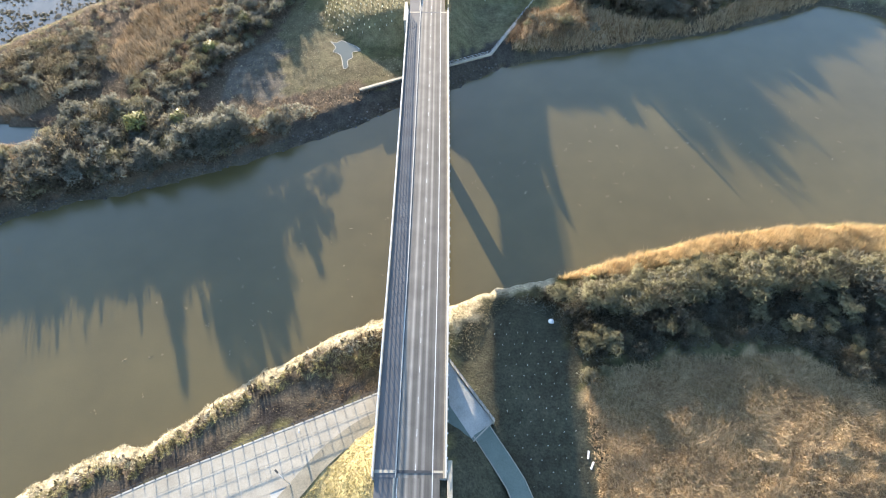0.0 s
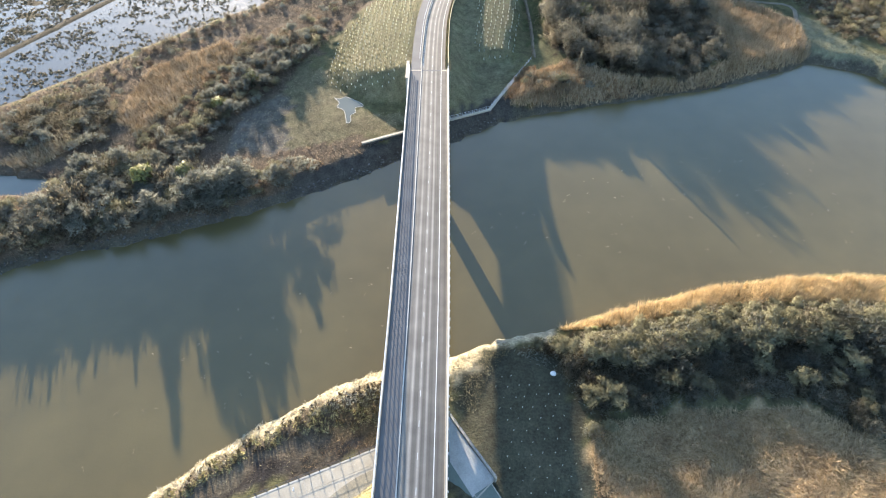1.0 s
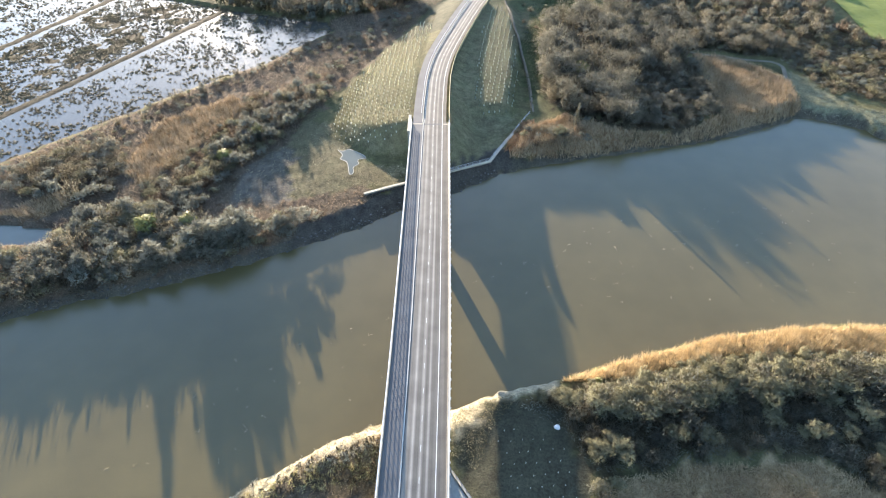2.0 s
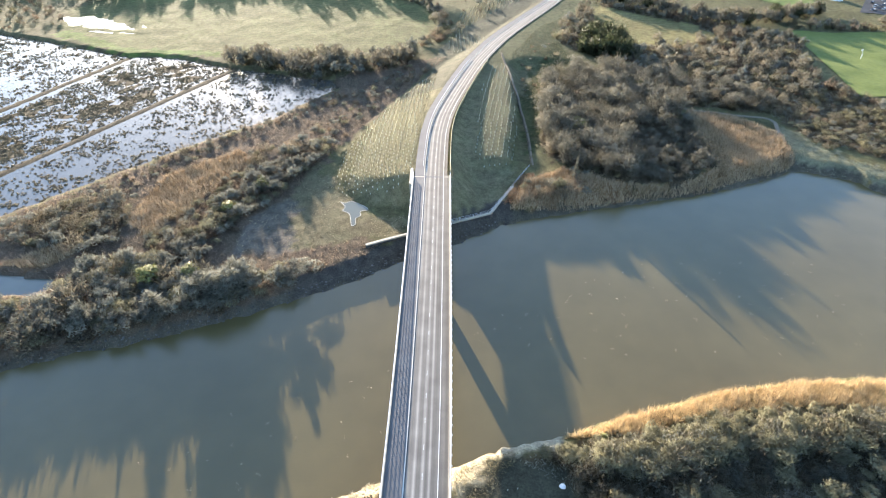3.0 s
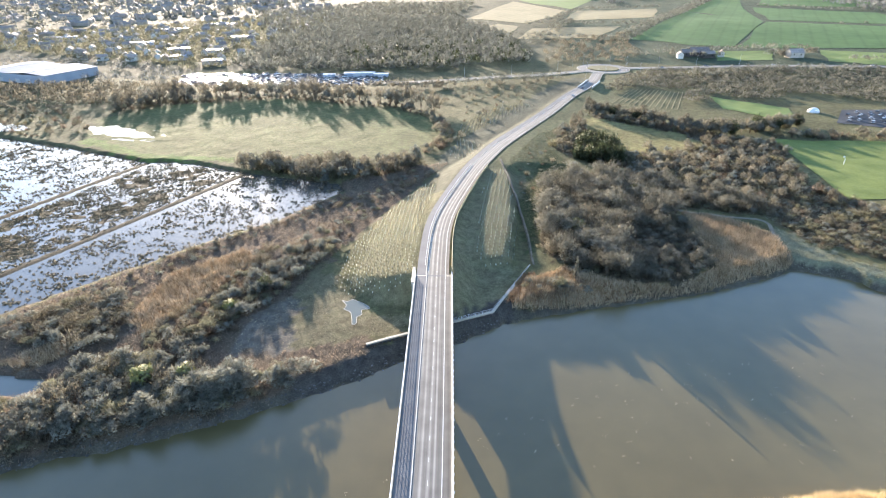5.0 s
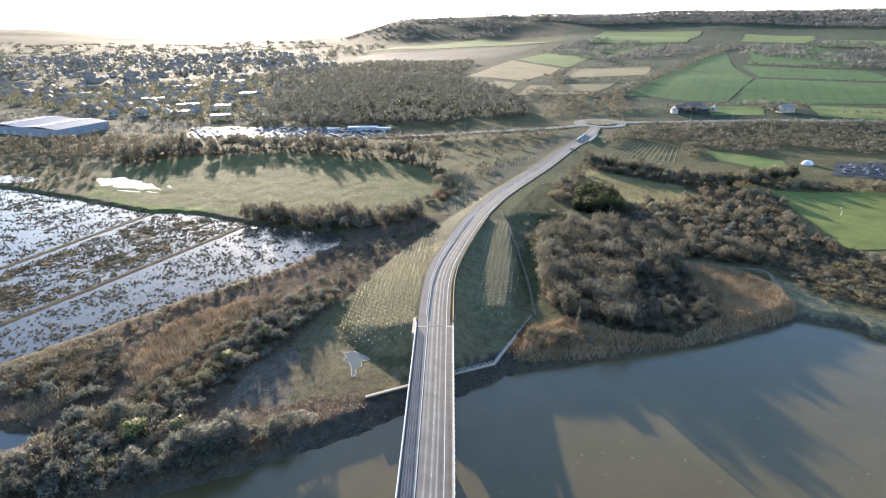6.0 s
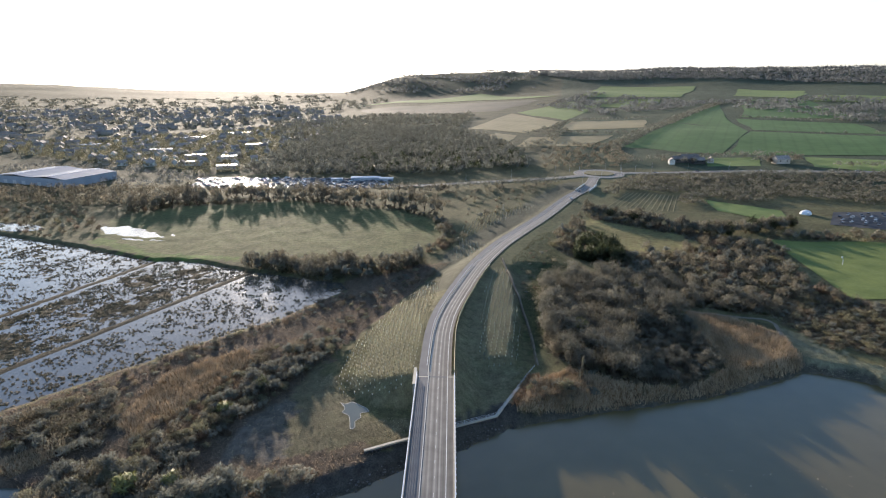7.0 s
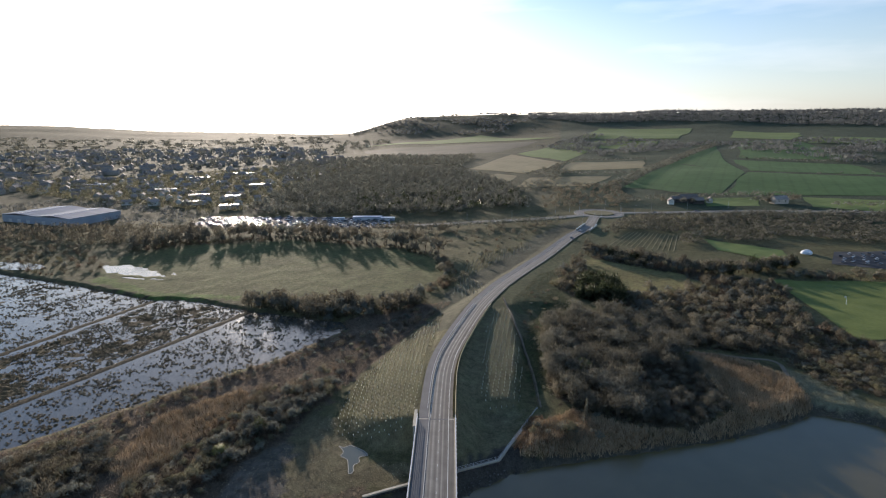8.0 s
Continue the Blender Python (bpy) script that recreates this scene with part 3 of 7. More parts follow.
paint(SCRUB_RIGHT, (0.085, 0.066, 0.038))
paint(CLEARING, (0.19, 0.165, 0.070))
paint(SALTMARSH, (0.165, 0.162, 0.102))
paint(NEAR_REEDS, (0.30, 0.215, 0.12))
paint(NEAR_SCRUB, (0.075, 0.062, 0.036))
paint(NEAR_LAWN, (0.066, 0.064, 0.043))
paint(NEAR_BANK_LEFT, (0.105, 0.085, 0.060))
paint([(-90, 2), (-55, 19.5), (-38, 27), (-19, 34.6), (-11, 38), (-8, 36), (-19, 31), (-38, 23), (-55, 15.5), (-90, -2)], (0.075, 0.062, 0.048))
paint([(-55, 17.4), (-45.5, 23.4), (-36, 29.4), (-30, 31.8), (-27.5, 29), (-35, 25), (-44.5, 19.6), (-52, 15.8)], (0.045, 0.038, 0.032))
paint([(-19, 34.5), (-22, 43), (-12, 49), (-6, 48), (-6, 37)], (0.14, 0.10, 0.055))
paint([(-11, 30), (-16, 27.5), (-24, 17.5), (-30, 2), (-34, -20), (-11, -20)], (0.27, 0.235, 0.125))
# planted embankments
on_bank = (away(ROAD_FAR[::3], jx, jy) < 28) & (far_r < 620) & (GZ > 3.6)
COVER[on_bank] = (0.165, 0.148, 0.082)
# past y 224 the cover is darkened to offset strong sun on the slope
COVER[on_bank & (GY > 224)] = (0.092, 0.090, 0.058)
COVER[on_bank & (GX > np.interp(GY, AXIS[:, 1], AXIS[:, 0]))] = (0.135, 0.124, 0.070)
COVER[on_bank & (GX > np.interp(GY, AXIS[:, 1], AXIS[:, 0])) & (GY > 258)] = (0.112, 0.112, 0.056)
COVER[(away(ROAD_NEAR, jx, jy) < 28) & (GZ > 3.8) & (GX < -5)] = (0.30, 0.255, 0.135)
# shores: pale dried mud and silt at the near bank, dark mud and stones at the far one
w_all = in_river(GX, GY)
far_side = GY > np.interp(GX, FAR_BANK[:, 0], FAR_BANK[:, 1]) - 3
COVER[(w_all > -2.6 - 1.2 * ripple(GX, GY, 8, 2)) & ~far_side & (GX < 25)] = (0.36, 0.320, 0.225)
COVER[(w_all > -3.2 - 1.2 * ripple(GX, GY, 9)) & (w_all < 2) & far_side] = (0.075, 0.068, 0.052)
paint([(0, 49), (3, 56), (9, 60), (11, 57), (7, 52.5), (3, 47)], (0.40, 0.345, 0.235))
COVER[far_side & (w_all > -8.5 - 2.0 * ripple(GX, GY, 6)) & (w_all < 2) & (GX > -42) & (GX < 22)] = (0.066, 0.060, 0.050)
COVER[w_all > 0.3] = (0.12, 0.10, 0.065)


def sheet(name, X, Y, Z, material, colours=None):
    """A grid mesh."""
    ny, nx = X.shape
    me = bpy.data.meshes.new(name)
    idx = np.arange(nx * ny).reshape(ny, nx)
    quads = np.stack([idx[:-1, :-1], idx[:-1, 1:], idx[1:, 1:], idx[1:, :-1]], -1).reshape(-1, 4)
    me.vertices.add(nx * ny)
    me.vertices.foreach_set("co", np.stack([X, Y, Z], -1).reshape(-1).astype(np.float32))
    me.loops.add(len(quads) * 4)
    me.loops.foreach_set("vertex_index", quads.reshape(-1).astype(np.int32))
    me.polygons.add(len(quads))
    me.polygons.foreach_set("loop_start", (np.arange(len(quads)) * 4).astype(np.int32))
    me.polygons.foreach_set("use_smooth", np.ones(len(quads), bool))
    me.update(calc_edges=True)
    if colours is not None:
        layer = me.color_attributes.new("cover", "FLOAT_COLOR", "POINT")
        rgba = np.concatenate([colours.reshape(-1, 3), np.ones((nx * ny, 1))], 1)
        layer.data.foreach_set("color", rgba.reshape(-1).astype(np.float32))
    me.materials.append(material)
    return new(name, me)


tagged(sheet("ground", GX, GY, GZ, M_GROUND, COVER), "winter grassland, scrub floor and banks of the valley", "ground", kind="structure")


def slab(name, poly, z, depth, material):
    """A flat sheet of plan outline poly with its top at z."""
    bm = bmesh.new()
    top = [bm.verts.new((p[0], p[1], z)) for p in poly]
    low = [bm.verts.new((p[0], p[1], z - depth)) for p in poly]
    bm.faces.new(top)
    bm.faces.new(low[::-1])
    for i in range(len(poly)):
        j = (i + 1) % len(poly)
        bm.faces.new((top[j], top[i], low[i], low[j]))
    bmesh.ops.recalc_face_normals(bm, faces=bm.faces)
    bmesh.ops.triangulate(bm, faces=[f for f in bm.faces if len(f.verts) > 4])
    me = bpy.data.meshes.new(name)
    bm.to_mesh(me)
    bm.free()
    me.materials.append(material)
    return new(name, me)


rx = steps([(-600, -150, 30), (-150, 170, 10), (170, 700, 30)])
rv = np.linspace(0, 1, 12)
RX, RV = np.meshgrid(rx, rv)
RN = np.interp(RX, NEAR_BANK[:, 0], NEAR_BANK[:, 1]) - 6
RF = np.interp(RX, FAR_BANK[:, 0], FAR_BANK[:, 1]) + 8
tagged(sheet("river", RX, RN + (RF - RN) * RV, RX * 0, M_RIVER), "wide muddy brown tidal river with long tree shadows", "river", kind="structure")
tagged(slab("flood_water", [(p[0], p[1]) for p in MARSH], 1.42, 0.6, M_FLOOD), "shallow glinting flood water on the grazing marsh", "water", kind="structure")
tagged(slab("creek", CREEK, 1.3, 0.6, M_POND), "still blue-grey creek pool behind the trees", "water", kind="structure")

# ---------------------------------------------------------------- building helpers


def mesh_from(bm, name, material, smooth_faces=False):
    me = bpy.data.meshes.new(name)
    bm.to_mesh(me)
    bm.free()
    me.materials.append(material)
    if smooth_faces:
        me.polygons.foreach_set("use_smooth", [True] * len(me.polygons))
    return me


def part(name, bm, material, parent, label=""):
    ob = new(name, mesh_from(bm, name, material) if isinstance(bm, bmesh.types.BMesh) else bm)
    if isinstance(bm, bpy.types.Mesh) and not bm.materials:
        bm.materials.append(material)
    ob.parent = parent
    if label:
        ob["label"] = label
    return ob


def box(bm, x0, x1, y0, y1, z0, z1, bevel=0.0):
    m = Matrix.Translation(((x0 + x1) / 2, (y0 + y1) / 2, (z0 + z1) / 2)) @ Matrix.Diagonal((x1 - x0, y1 - y0, z1 - z0, 1))
    made = bmesh.ops.create_cube(bm, size=1, matrix=m)["verts"]
    if bevel:
        edges = list({e for v in made for e in v.link_edges})
        bmesh.ops.bevel(bm, geom=edges, offset=bevel, segments=1, affect="EDGES")
    return bm


def rod(bm, a, b, r0, r1=None, sides=6):
    """A tapered round bar from a to b."""
    a, b = Vector(a), Vector(b)
    m = Matrix.Translation((a + b) / 2) @ (b - a).to_track_quat("Z", "Y").to_matrix().to_4x4()
    bmesh.ops.create_cone(bm, cap_ends=True, segments=sides, radius1=r0, radius2=r0 if r1 is None else r1, depth=(b - a).length, matrix=m)
    return bm


def headings(line):
    d = np.gradient(line[:, :2], axis=0)
    d /= np.linalg.norm(d, axis=1)[:, None]
    return np.stack([d[:, 1], -d[:, 0]], -1)          # to the right of the way along


def ribbon(line, o0, o1, up, thick, bm=None):
    """A strip along a line (x, y, z), from o0 to o1 metres to its right, its top `up` above the line; o0, o1, up may vary along it. UV in metres."""
    bm = bm or bmesh.new()
    uv = bm.loops.layers.uv.verify()
    side = headings(line)
    n = len(line)
    o0, o1, up = (np.broadcast_to(np.asarray(v, float), n) for v in (o0, o1, up))
    run = np.concatenate([[0], np.cumsum(np.linalg.norm(np.diff(line[:, :2], axis=0), axis=1))])
    rings = []
    for i in range(n):
        x, y, z = line[i]
        a, b = (x + side[i][0] * o0[i], y + side[i][1] * o0[i]), (x + side[i][0] * o1[i], y + side[i][1] * o1[i])
        rings.append([bm.verts.new((*a, z + up[i])), bm.verts.new((*b, z + up[i])), bm.verts.new((*b, z + up[i] - thick)), bm.verts.new((*a, z + up[i] - thick))])
    us = lambda i: (o0[i], o1[i], o1[i], o0[i])
    for i in range(n - 1):
        for j in range(4):
            k = (j + 1) % 4
            f = bm.faces.new((rings[i][j], rings[i][k], rings[i + 1][k], rings[i + 1][j]))
            for loop, u, v in zip(f.loops, (us(i)[j], us(i)[k], us(i)[k], us(i)[j]), (run[i], run[i], run[i + 1], run[i + 1])):
                loop[uv].uv = (u, v)
    bm.faces.new(rings[0][::-1])
    bm.faces.new(rings[-1])
    bmesh.ops.recalc_face_normals(bm, faces=bm.faces)
    return bm


def along(line, spacing):
    """Places every `spacing` metres along a line: x, y, z and the heading to the right."""
    run = np.concatenate([[0], np.cumsum(np.linalg.norm(np.diff(line[:, :2], axis=0), axis=1))])
    side = headings(line)
    s = np.arange(spacing / 2, run[-1], spacing)
    return [(*(np.interp(v, run, line[:, i]) for i in range(3)), *(np.interp(v, run, side[:, i]) for i in (0, 1))) for v in s]


def dashes(line, off, width, length, gap, up):
    run = np.concatenate([[0], np.cumsum(np.linalg.norm(np.diff(line[:, :2], axis=0), axis=1))])
    out, s = [], 1.0
    while s + length < run[-1]:
        seg = np.stack([np.interp([s, s + length], run, line[:, i]) for i in range(3)], -1)
        out.append(ribbon(seg, off - width / 2, off + width / 2, up, 0.01))
        s += length + gap
    return out


def thing(name, label, category, place=(0, 0, 0), group="", kind=""):
    ob = new(name)
    ob.location = place
    return tagged(ob, label, category, group, kind)


# ---------------------------------------------------------------- the bridge
bridge = thing("road_bridge", "long concrete road bridge with white parapet over the river", "bridge")
depth = 1.15 + 0.9 * np.clip(1 - np.abs(BRIDGE[:, 1] - 104) / 26, 0, 1) ** 2 + 0.9 * np.clip(1 - np.abs(BRIDGE[:, 1] - 40) / 26, 0, 1) ** 2
part("deck_slab", ribbon(BRIDGE, -6.05, 6.05, -0.12, 0.45), M_CONCRETE, bridge, "pale concrete deck slab")
for off in (-3.2, 3.2):
    bm = ribbon(BRIDGE, off - 0.5, off + 0.5, -0.57, 1.1)
    part("girder", bm, M_DARKSTEEL, bridge, "dark weathered steel girder")
part("carriageway", ribbon(BRIDGE, -2.3, 5.75, 0.0, 0.118), M_ASPHALT, bridge, "grey asphalt with pale wheel tracks")
part("footway", ribbon(BRIDGE, -5.75, -2.35, 0.10, 0.218), M_FOOTWAY, bridge, "shaded grey footway strip")
part("kerb", ribbon(BRIDGE, -2.35, -2.12, 0.11, 0.228), M_CONCRETE, bridge)
part("drain_channel", ribbon(BRIDGE, -2.12, -1.98, 0.005, 0.02), M_DARKSTEEL, bridge, "dark drainage channel")
part("kerb", ribbon(BRIDGE, 5.55, 5.75, 0.10, 0.09), M_PALE, bridge)
part("parapet_beam", ribbon(BRIDGE, -6.15, -5.78, 0.36, 0.7), M_PALE, bridge, "white parapet edge beam")
part("parapet_beam", ribbon(BRIDGE, 5.78, 6.15, 0.32, 0.66), M_PALE, bridge, "white parapet edge beam")
for off, ups in ((-5.95, (0.62, 0.88, 1.14, 1.42)), (5.95, (0.6, 0.85, 1.1))):
    for up in ups:
        top = up == ups[-1]
        part("rail", ribbon(BRIDGE, off - (0.09 if top else 0.035), off + (0.09 if top else 0.035), up, 0.09 if top else 0.06), M_WHITE, bridge)
    for x, y, z, sx, sy in along(BRIDGE, 2.0):
        post = bmesh.new()
        box(post, x + sx * off - 0.06, x + sx * off + 0.06, y - 0.05, y + 0.05, z + 0.2, z + ups[-1] - 0.05)
        if off > 0:      # bracket on the outer face
            box(post, x + sx * 6.16, x + sx * 6.28, y - 0.14, y + 0.14, z - 0.1, z + 0.28, 0.03)
        part("post", post, M_WHITE, bridge)
part("edge_line", ribbon(BRIDGE, 3.72, 3.86, 0.006, 0.01), M_LINE, bridge, "white edge line")
for bm in dashes(BRIDGE, 0.98, 0.08, 1.15, 4.35, 0.007):
    part("centre_dash", bm, M_LINE, bridge)
for y in (19.0, 147.0):
    x, z = np.interp(y, AXIS[:, 1], AXIS[:, 0]), np.interp(y, AXIS[:, 1], AXIS[:, 2])
    bm = bmesh.new()
    box(bm, x - 2.2, x + 3.7, y - 0.3, y + 0.3, z - 0.05, z + 0.012)
    part("expansion_joint", bm, M_DARKSTEEL if y < 50 else M_FOOTWAY, bridge, "rubber and steel expansion joint")
    bm = bmesh.new()
    box(bm, x - 5.7, x - 2.4, y - 0.25, y + 0.25, z, z + 0.112)
    part("expansion_joint", bm, M_PALE, bridge)
    bm = bmesh.new()
    box(bm, x + 3.9, x + 5.5, y - 0.25, y + 0.25, z - 0.05, z + 0.012)
    part("expansion_joint", bm, M_PALE, bridge)
for y, half in ((42.0, 5.6), (108.0, 1.6)):
    x, z = np.interp(y, AXIS[:, 1], AXIS[:, 0]), np.interp(y, AXIS[:, 1], AXIS[:, 2])
    bm = bmesh.new()
    box(bm, x - half, x + half, y - 0.7, y + 0.7, -3, z - 2.2, 0.2)
    box(bm, x - max(4.2, half), x + max(4.2, half), y - 0.8, y + 0.8, z - 2.3, z - 1.6, 0.15)
    part("pier", bm, M_CONCRETE, bridge, "concrete pier with crosshead")
for y, s in ((19.0, -1), (147.5, 1)):
    x, z = np.interp(y, AXIS[:, 1], AXIS[:, 0]), np.interp(y, AXIS[:, 1], AXIS[:, 2])
    bm = bmesh.new()
    box(bm, x - 6.1, x + 6.1, min(y, y + s * 1.2), max(y, y + s * 1.2), 1.0, z - 0.58, 0.05)
    part("abutment", bm, M_CONCRETE, bridge, "concrete abutment wall")


# ---------------------------------------------------------------- approach roads
def approach(line, name, far):
    road = thing(name, "grey two-lane approach road with white lines on an embankment", "road", kind="structure")
    part("carriageway", ribbon(line, -2.3, 5.0, 0.0, 0.5), M_ASPHALT, road)
    part("footway", ribbon(line, -5.6, -2.6, 0.08, 0.5), M_FOOTWAY, road)
    part("kerb", ribbon(line, -2.6, -2.3, 0.10, 0.5), M_PALE, road)
    part("edge_line", ribbon(line, 3.72, 3.86, 0.008, 0.012), M_LINE, road)
    part("edge_line", ribbon(line, -1.95, -1.87, 0.008, 0.012), M_LINE, road)
    for bm in dashes(line, 0.98, 0.12, 1.3, 4.2, 0.009):
        part("centre_dash", bm, M_LINE, road)
    return road


approach(ROAD_FAR, "road_far", True)
approach(ROAD_NEAR, "road_near", False)

# ---------------------------------------------------------------- near bank: promenade, railing, ramp, walls
def line3(points, step=2.0):
    p = smooth(points, step)
    return p if p.shape[1] == 3 else np.column_stack([p, height(p[:, 0], p[:, 1])])


PROM_Z = 3.25
EDGE = line3([(-90, -1, PROM_Z), (-55, 16, PROM_Z), (-38, 23.2, PROM_Z), (-19, 31, PROM_Z), (-6, 36.5, PROM_Z)], 3)
promenade = thing("promenade", "pale concrete riverside promenade in large slabs", "pavement", kind="structure")
part("wall", ribbon(EDGE, -0.25, 0.05, 0.05, 3.0), M_CONCRETE, promenade, "concrete river wall")
part("paving_bed", ribbon(EDGE, 0.05, np.interp(EDGE[:, 0], [-90, -55, -30, -19, -6], [34, 24, 11, 6.0, 5.0]), -0.03, 1.5), M_CONCRETE, promenade)
for i, (x, y, z, sx, sy) in enumerate(along(EDGE, 4.5)):
    for j in range(3 if x > -22 else 5):
        o = 0.08 + j * 2.35
        if o + 2.3 > np.interp(x, [-90, -55, -30, -19, -6], [34, 24, 11, 6.0, 5.0]):
            continue
        seg = np.array([(x - sy * -2.21, y + sx * -2.21, z), (x - sy * 2.21, y + sx * 2.21, z)])
        part("paving_slab", ribbon(seg, o, o + 2.31, 0.02, 0.05), M_PALE, promenade)
TRACK = line3([(-6, 29.2, PROM_Z), (-12, 28.8, PROM_Z), (-18, 25, PROM_Z), (-24, 18.5, PROM_Z), (-30, 8, PROM_Z), (-36, -20, PROM_Z)], 2)
tagged(new("cycle_track", mesh_from(ribbon(TRACK, -1.5, 1.5, 0.045, 0.1), "cycle_track", M_GRAVEL)), "tan gravel cycle track beside the promenade", "path", kind="structure")

railing = thing("railing", "black steel riverside railing along the promenade wall", "railing")
for up, r in ((1.35, 0.03), (0.95, 0.014), (0.55, 0.014)):
    part("rail", ribbon(EDGE, -0.2 - r, -0.2 + r, up, r * 2), M_DARKSTEEL, railing)
for x, y, z, sx, sy in along(EDGE, 1.85):
    bm = box(bmesh.new(), -0.05, 0.05, -0.05, 0.05, 0, 1.42)
    box(bm, -0.09, 0.09, -0.09, 0.09, 0.05, 0.09)
    p = part("post", bm, M_DARKSTEEL, railing)
    p.location = (x - sx * 0.2, y - sy * 0.2, z)


def lamp_column(x, y, tall, toward, label):
    """Street lamp: tapered column, bracket arm and a flat lantern, bracket pointing along `toward` degrees."""
    ob = thing("street_lamp", label, "lamp", (x, y, at(x, y)), "street lamps")
    ob.rotation_euler = (0, 0, radians(toward))
    part("column", rod(rod(bmesh.new(), (0, 0, 0), (0, 0, 1.2), 0.11), (0, 0, 1.2), (0, 0, tall), 0.075, 0.05), M_STEEL, ob)
    arm = part("arm", rod(bmesh.new(), (0, 0, tall - 0.05), (1.3, 0, tall + 0.15), 0.04), M_STEEL, ob)
    part("lantern", box(bmesh.new(), 1.1, 1.9, -0.16, 0.16, tall + 0.1, tall + 0.24, 0.05), M_DARKSTEEL, arm, "dark flat lantern")
    return ob


lamp_column(-26.0, 18.0, 6.0, 140, "grey steel street lamp beside the promenade")

sign = thing("sign_post", "small white sign on a post beside the promenade", "sign", (-25.6, 26.6, at(-25.6, 26.6)))
part("post", rod(bmesh.new(), (0, 0, 0), (0, 0, 2.2), 0.04), M_STEEL, sign)
part("panel", box(bmesh.new(), -0.05, 0.05, -0.3, 0.3, 1.4, 2.2, 0.02), M_WHITE, sign)

# paved ramp under the right edge of the bridge
ramp = thing("ramp", "pale concrete ramp and landing beside the bridge", "path", kind="structure")
RZ = 2.9
part("landing", mesh_from(ribbon(np.array([(1.0, 40.5, RZ), (5.0, 34.5, RZ), (9.2, 28.8, RZ)]), 0.0, np.array([0.2, 4.6, 5.0]), 0.0, 1.2), "landing", M_CONCRETE), M_CONCRETE, ramp)
part("landing", mesh_from(ribbon(np.array([(-4, 33.0, RZ), (0.8, 32.0, RZ), (5.4, 29.0, RZ), (7.2, 26.9, RZ)]), -1.0, 5.2, -0.02, 1.2), "landing", M_PATH), M_PATH, ramp)
PATH_R = line3([(7.0, 27.2, RZ), (9.0, 24.0, RZ), (11.5, 20, RZ), (13.6, 15.5, RZ), (16, 4, RZ), (17, -30, RZ)], 2)
part("path", ribbon(PATH_R, -1.7, 1.7, 0.02, 0.6), M_PATH, ramp)
part("edging", ribbon(PATH_R, -1.85, -1.7, 0.06, 0.4), M_PALE, ramp)
part("edging", ribbon(PATH_R, 1.7, 1.85, 0.06, 0.4), M_PALE, ramp)
part("wall", ribbon(np.array([(0.7, 41.0, RZ), (5.0, 34.8, RZ), (9.3, 28.7, RZ)]), -0.35, 0.0, 0.35, 3.2), M_PALE, ramp, "pale concrete edge wall")
part("joint_strip", ribbon(np.array([(9.1, 28.7, RZ), (5.2, 25.0, RZ)]), -0.12, 0.12, 0.035, 0.05), M_PALE, ramp)
part("joint_strip", ribbon(np.array([(5.2, 25.0, RZ), (3.4, 26.3, RZ), (0.8, 26.4, RZ)]), -0.1, 0.1, 0.035, 0.05), M_PALE, ramp)
rail2 = thing("railing", "dark steel railing on the ramp's edge wall", "railing")
R2 = line3([(0.7, 41.0, RZ + 0.35), (5.0, 34.8, RZ + 0.35), (9.3, 28.7, RZ + 0.35)], 1)
for up in (0.55, 1.1):
    part("rail", ribbon(R2, -0.2, -0.15, up, 0.05), M_STEEL, rail2)
for x, y, z, sx, sy in along(R2, 1.6):
    part("post", box(bmesh.new(), x - sx * 0.18 - 0.05, x - sx * 0.18 + 0.05, y - sy * 0.18 - 0.05, y - sy * 0.18 + 0.05, z - 0.02, z + 1.12), M_DARKSTEEL, rail2)
wing = thing("wing_wall", "concrete wing wall with pale coping beside the abutment", "wall")
part("wall", box(bmesh.new(), 0.85, 1.5, -12, 20.6, 1.5, 8.6, 0.05), M_CONCRETE, wing)
part("coping", box(bmesh.new(), 0.75, 1.6, -12, 20.7, 8.6, 8.85, 0.04), M_PALE, wing)

bag = thing("dumped_panel", "crumpled white sheet lying in the scrub", "debris", (22.5, 49.8, at(22.5, 49.8)))
bm = bmesh.new()
bmesh.ops.create_icosphere(bm, subdivisions=2, radius=0.62)
for v in bm.verts:
    v.co = Vector((v.co.x * 1.1, v.co.y * 0.8, max(v.co.z, -0.2) * 0.9)) * (1 + 0.3 * noise.noise(v.co * 2.3))
part("sheet", bm, M_WHITE, bag)
bag.location.z += 0.2
for x, y, turn in ((26.2, 23.4, 75), (26.6, 21.6, 60)):
    ob = thing("fallen_board", "white board lying in the grass by the reeds", "debris", (x, y, at(x, y) + 0.02), "fallen boards")
    ob.rotation_euler = (0, 0.06, radians(turn))
    part("board", box(bmesh.new(), -0.75, 0.75, -0.16, 0.16, 0, 0.08, 0.02), M_WHITE, ob)

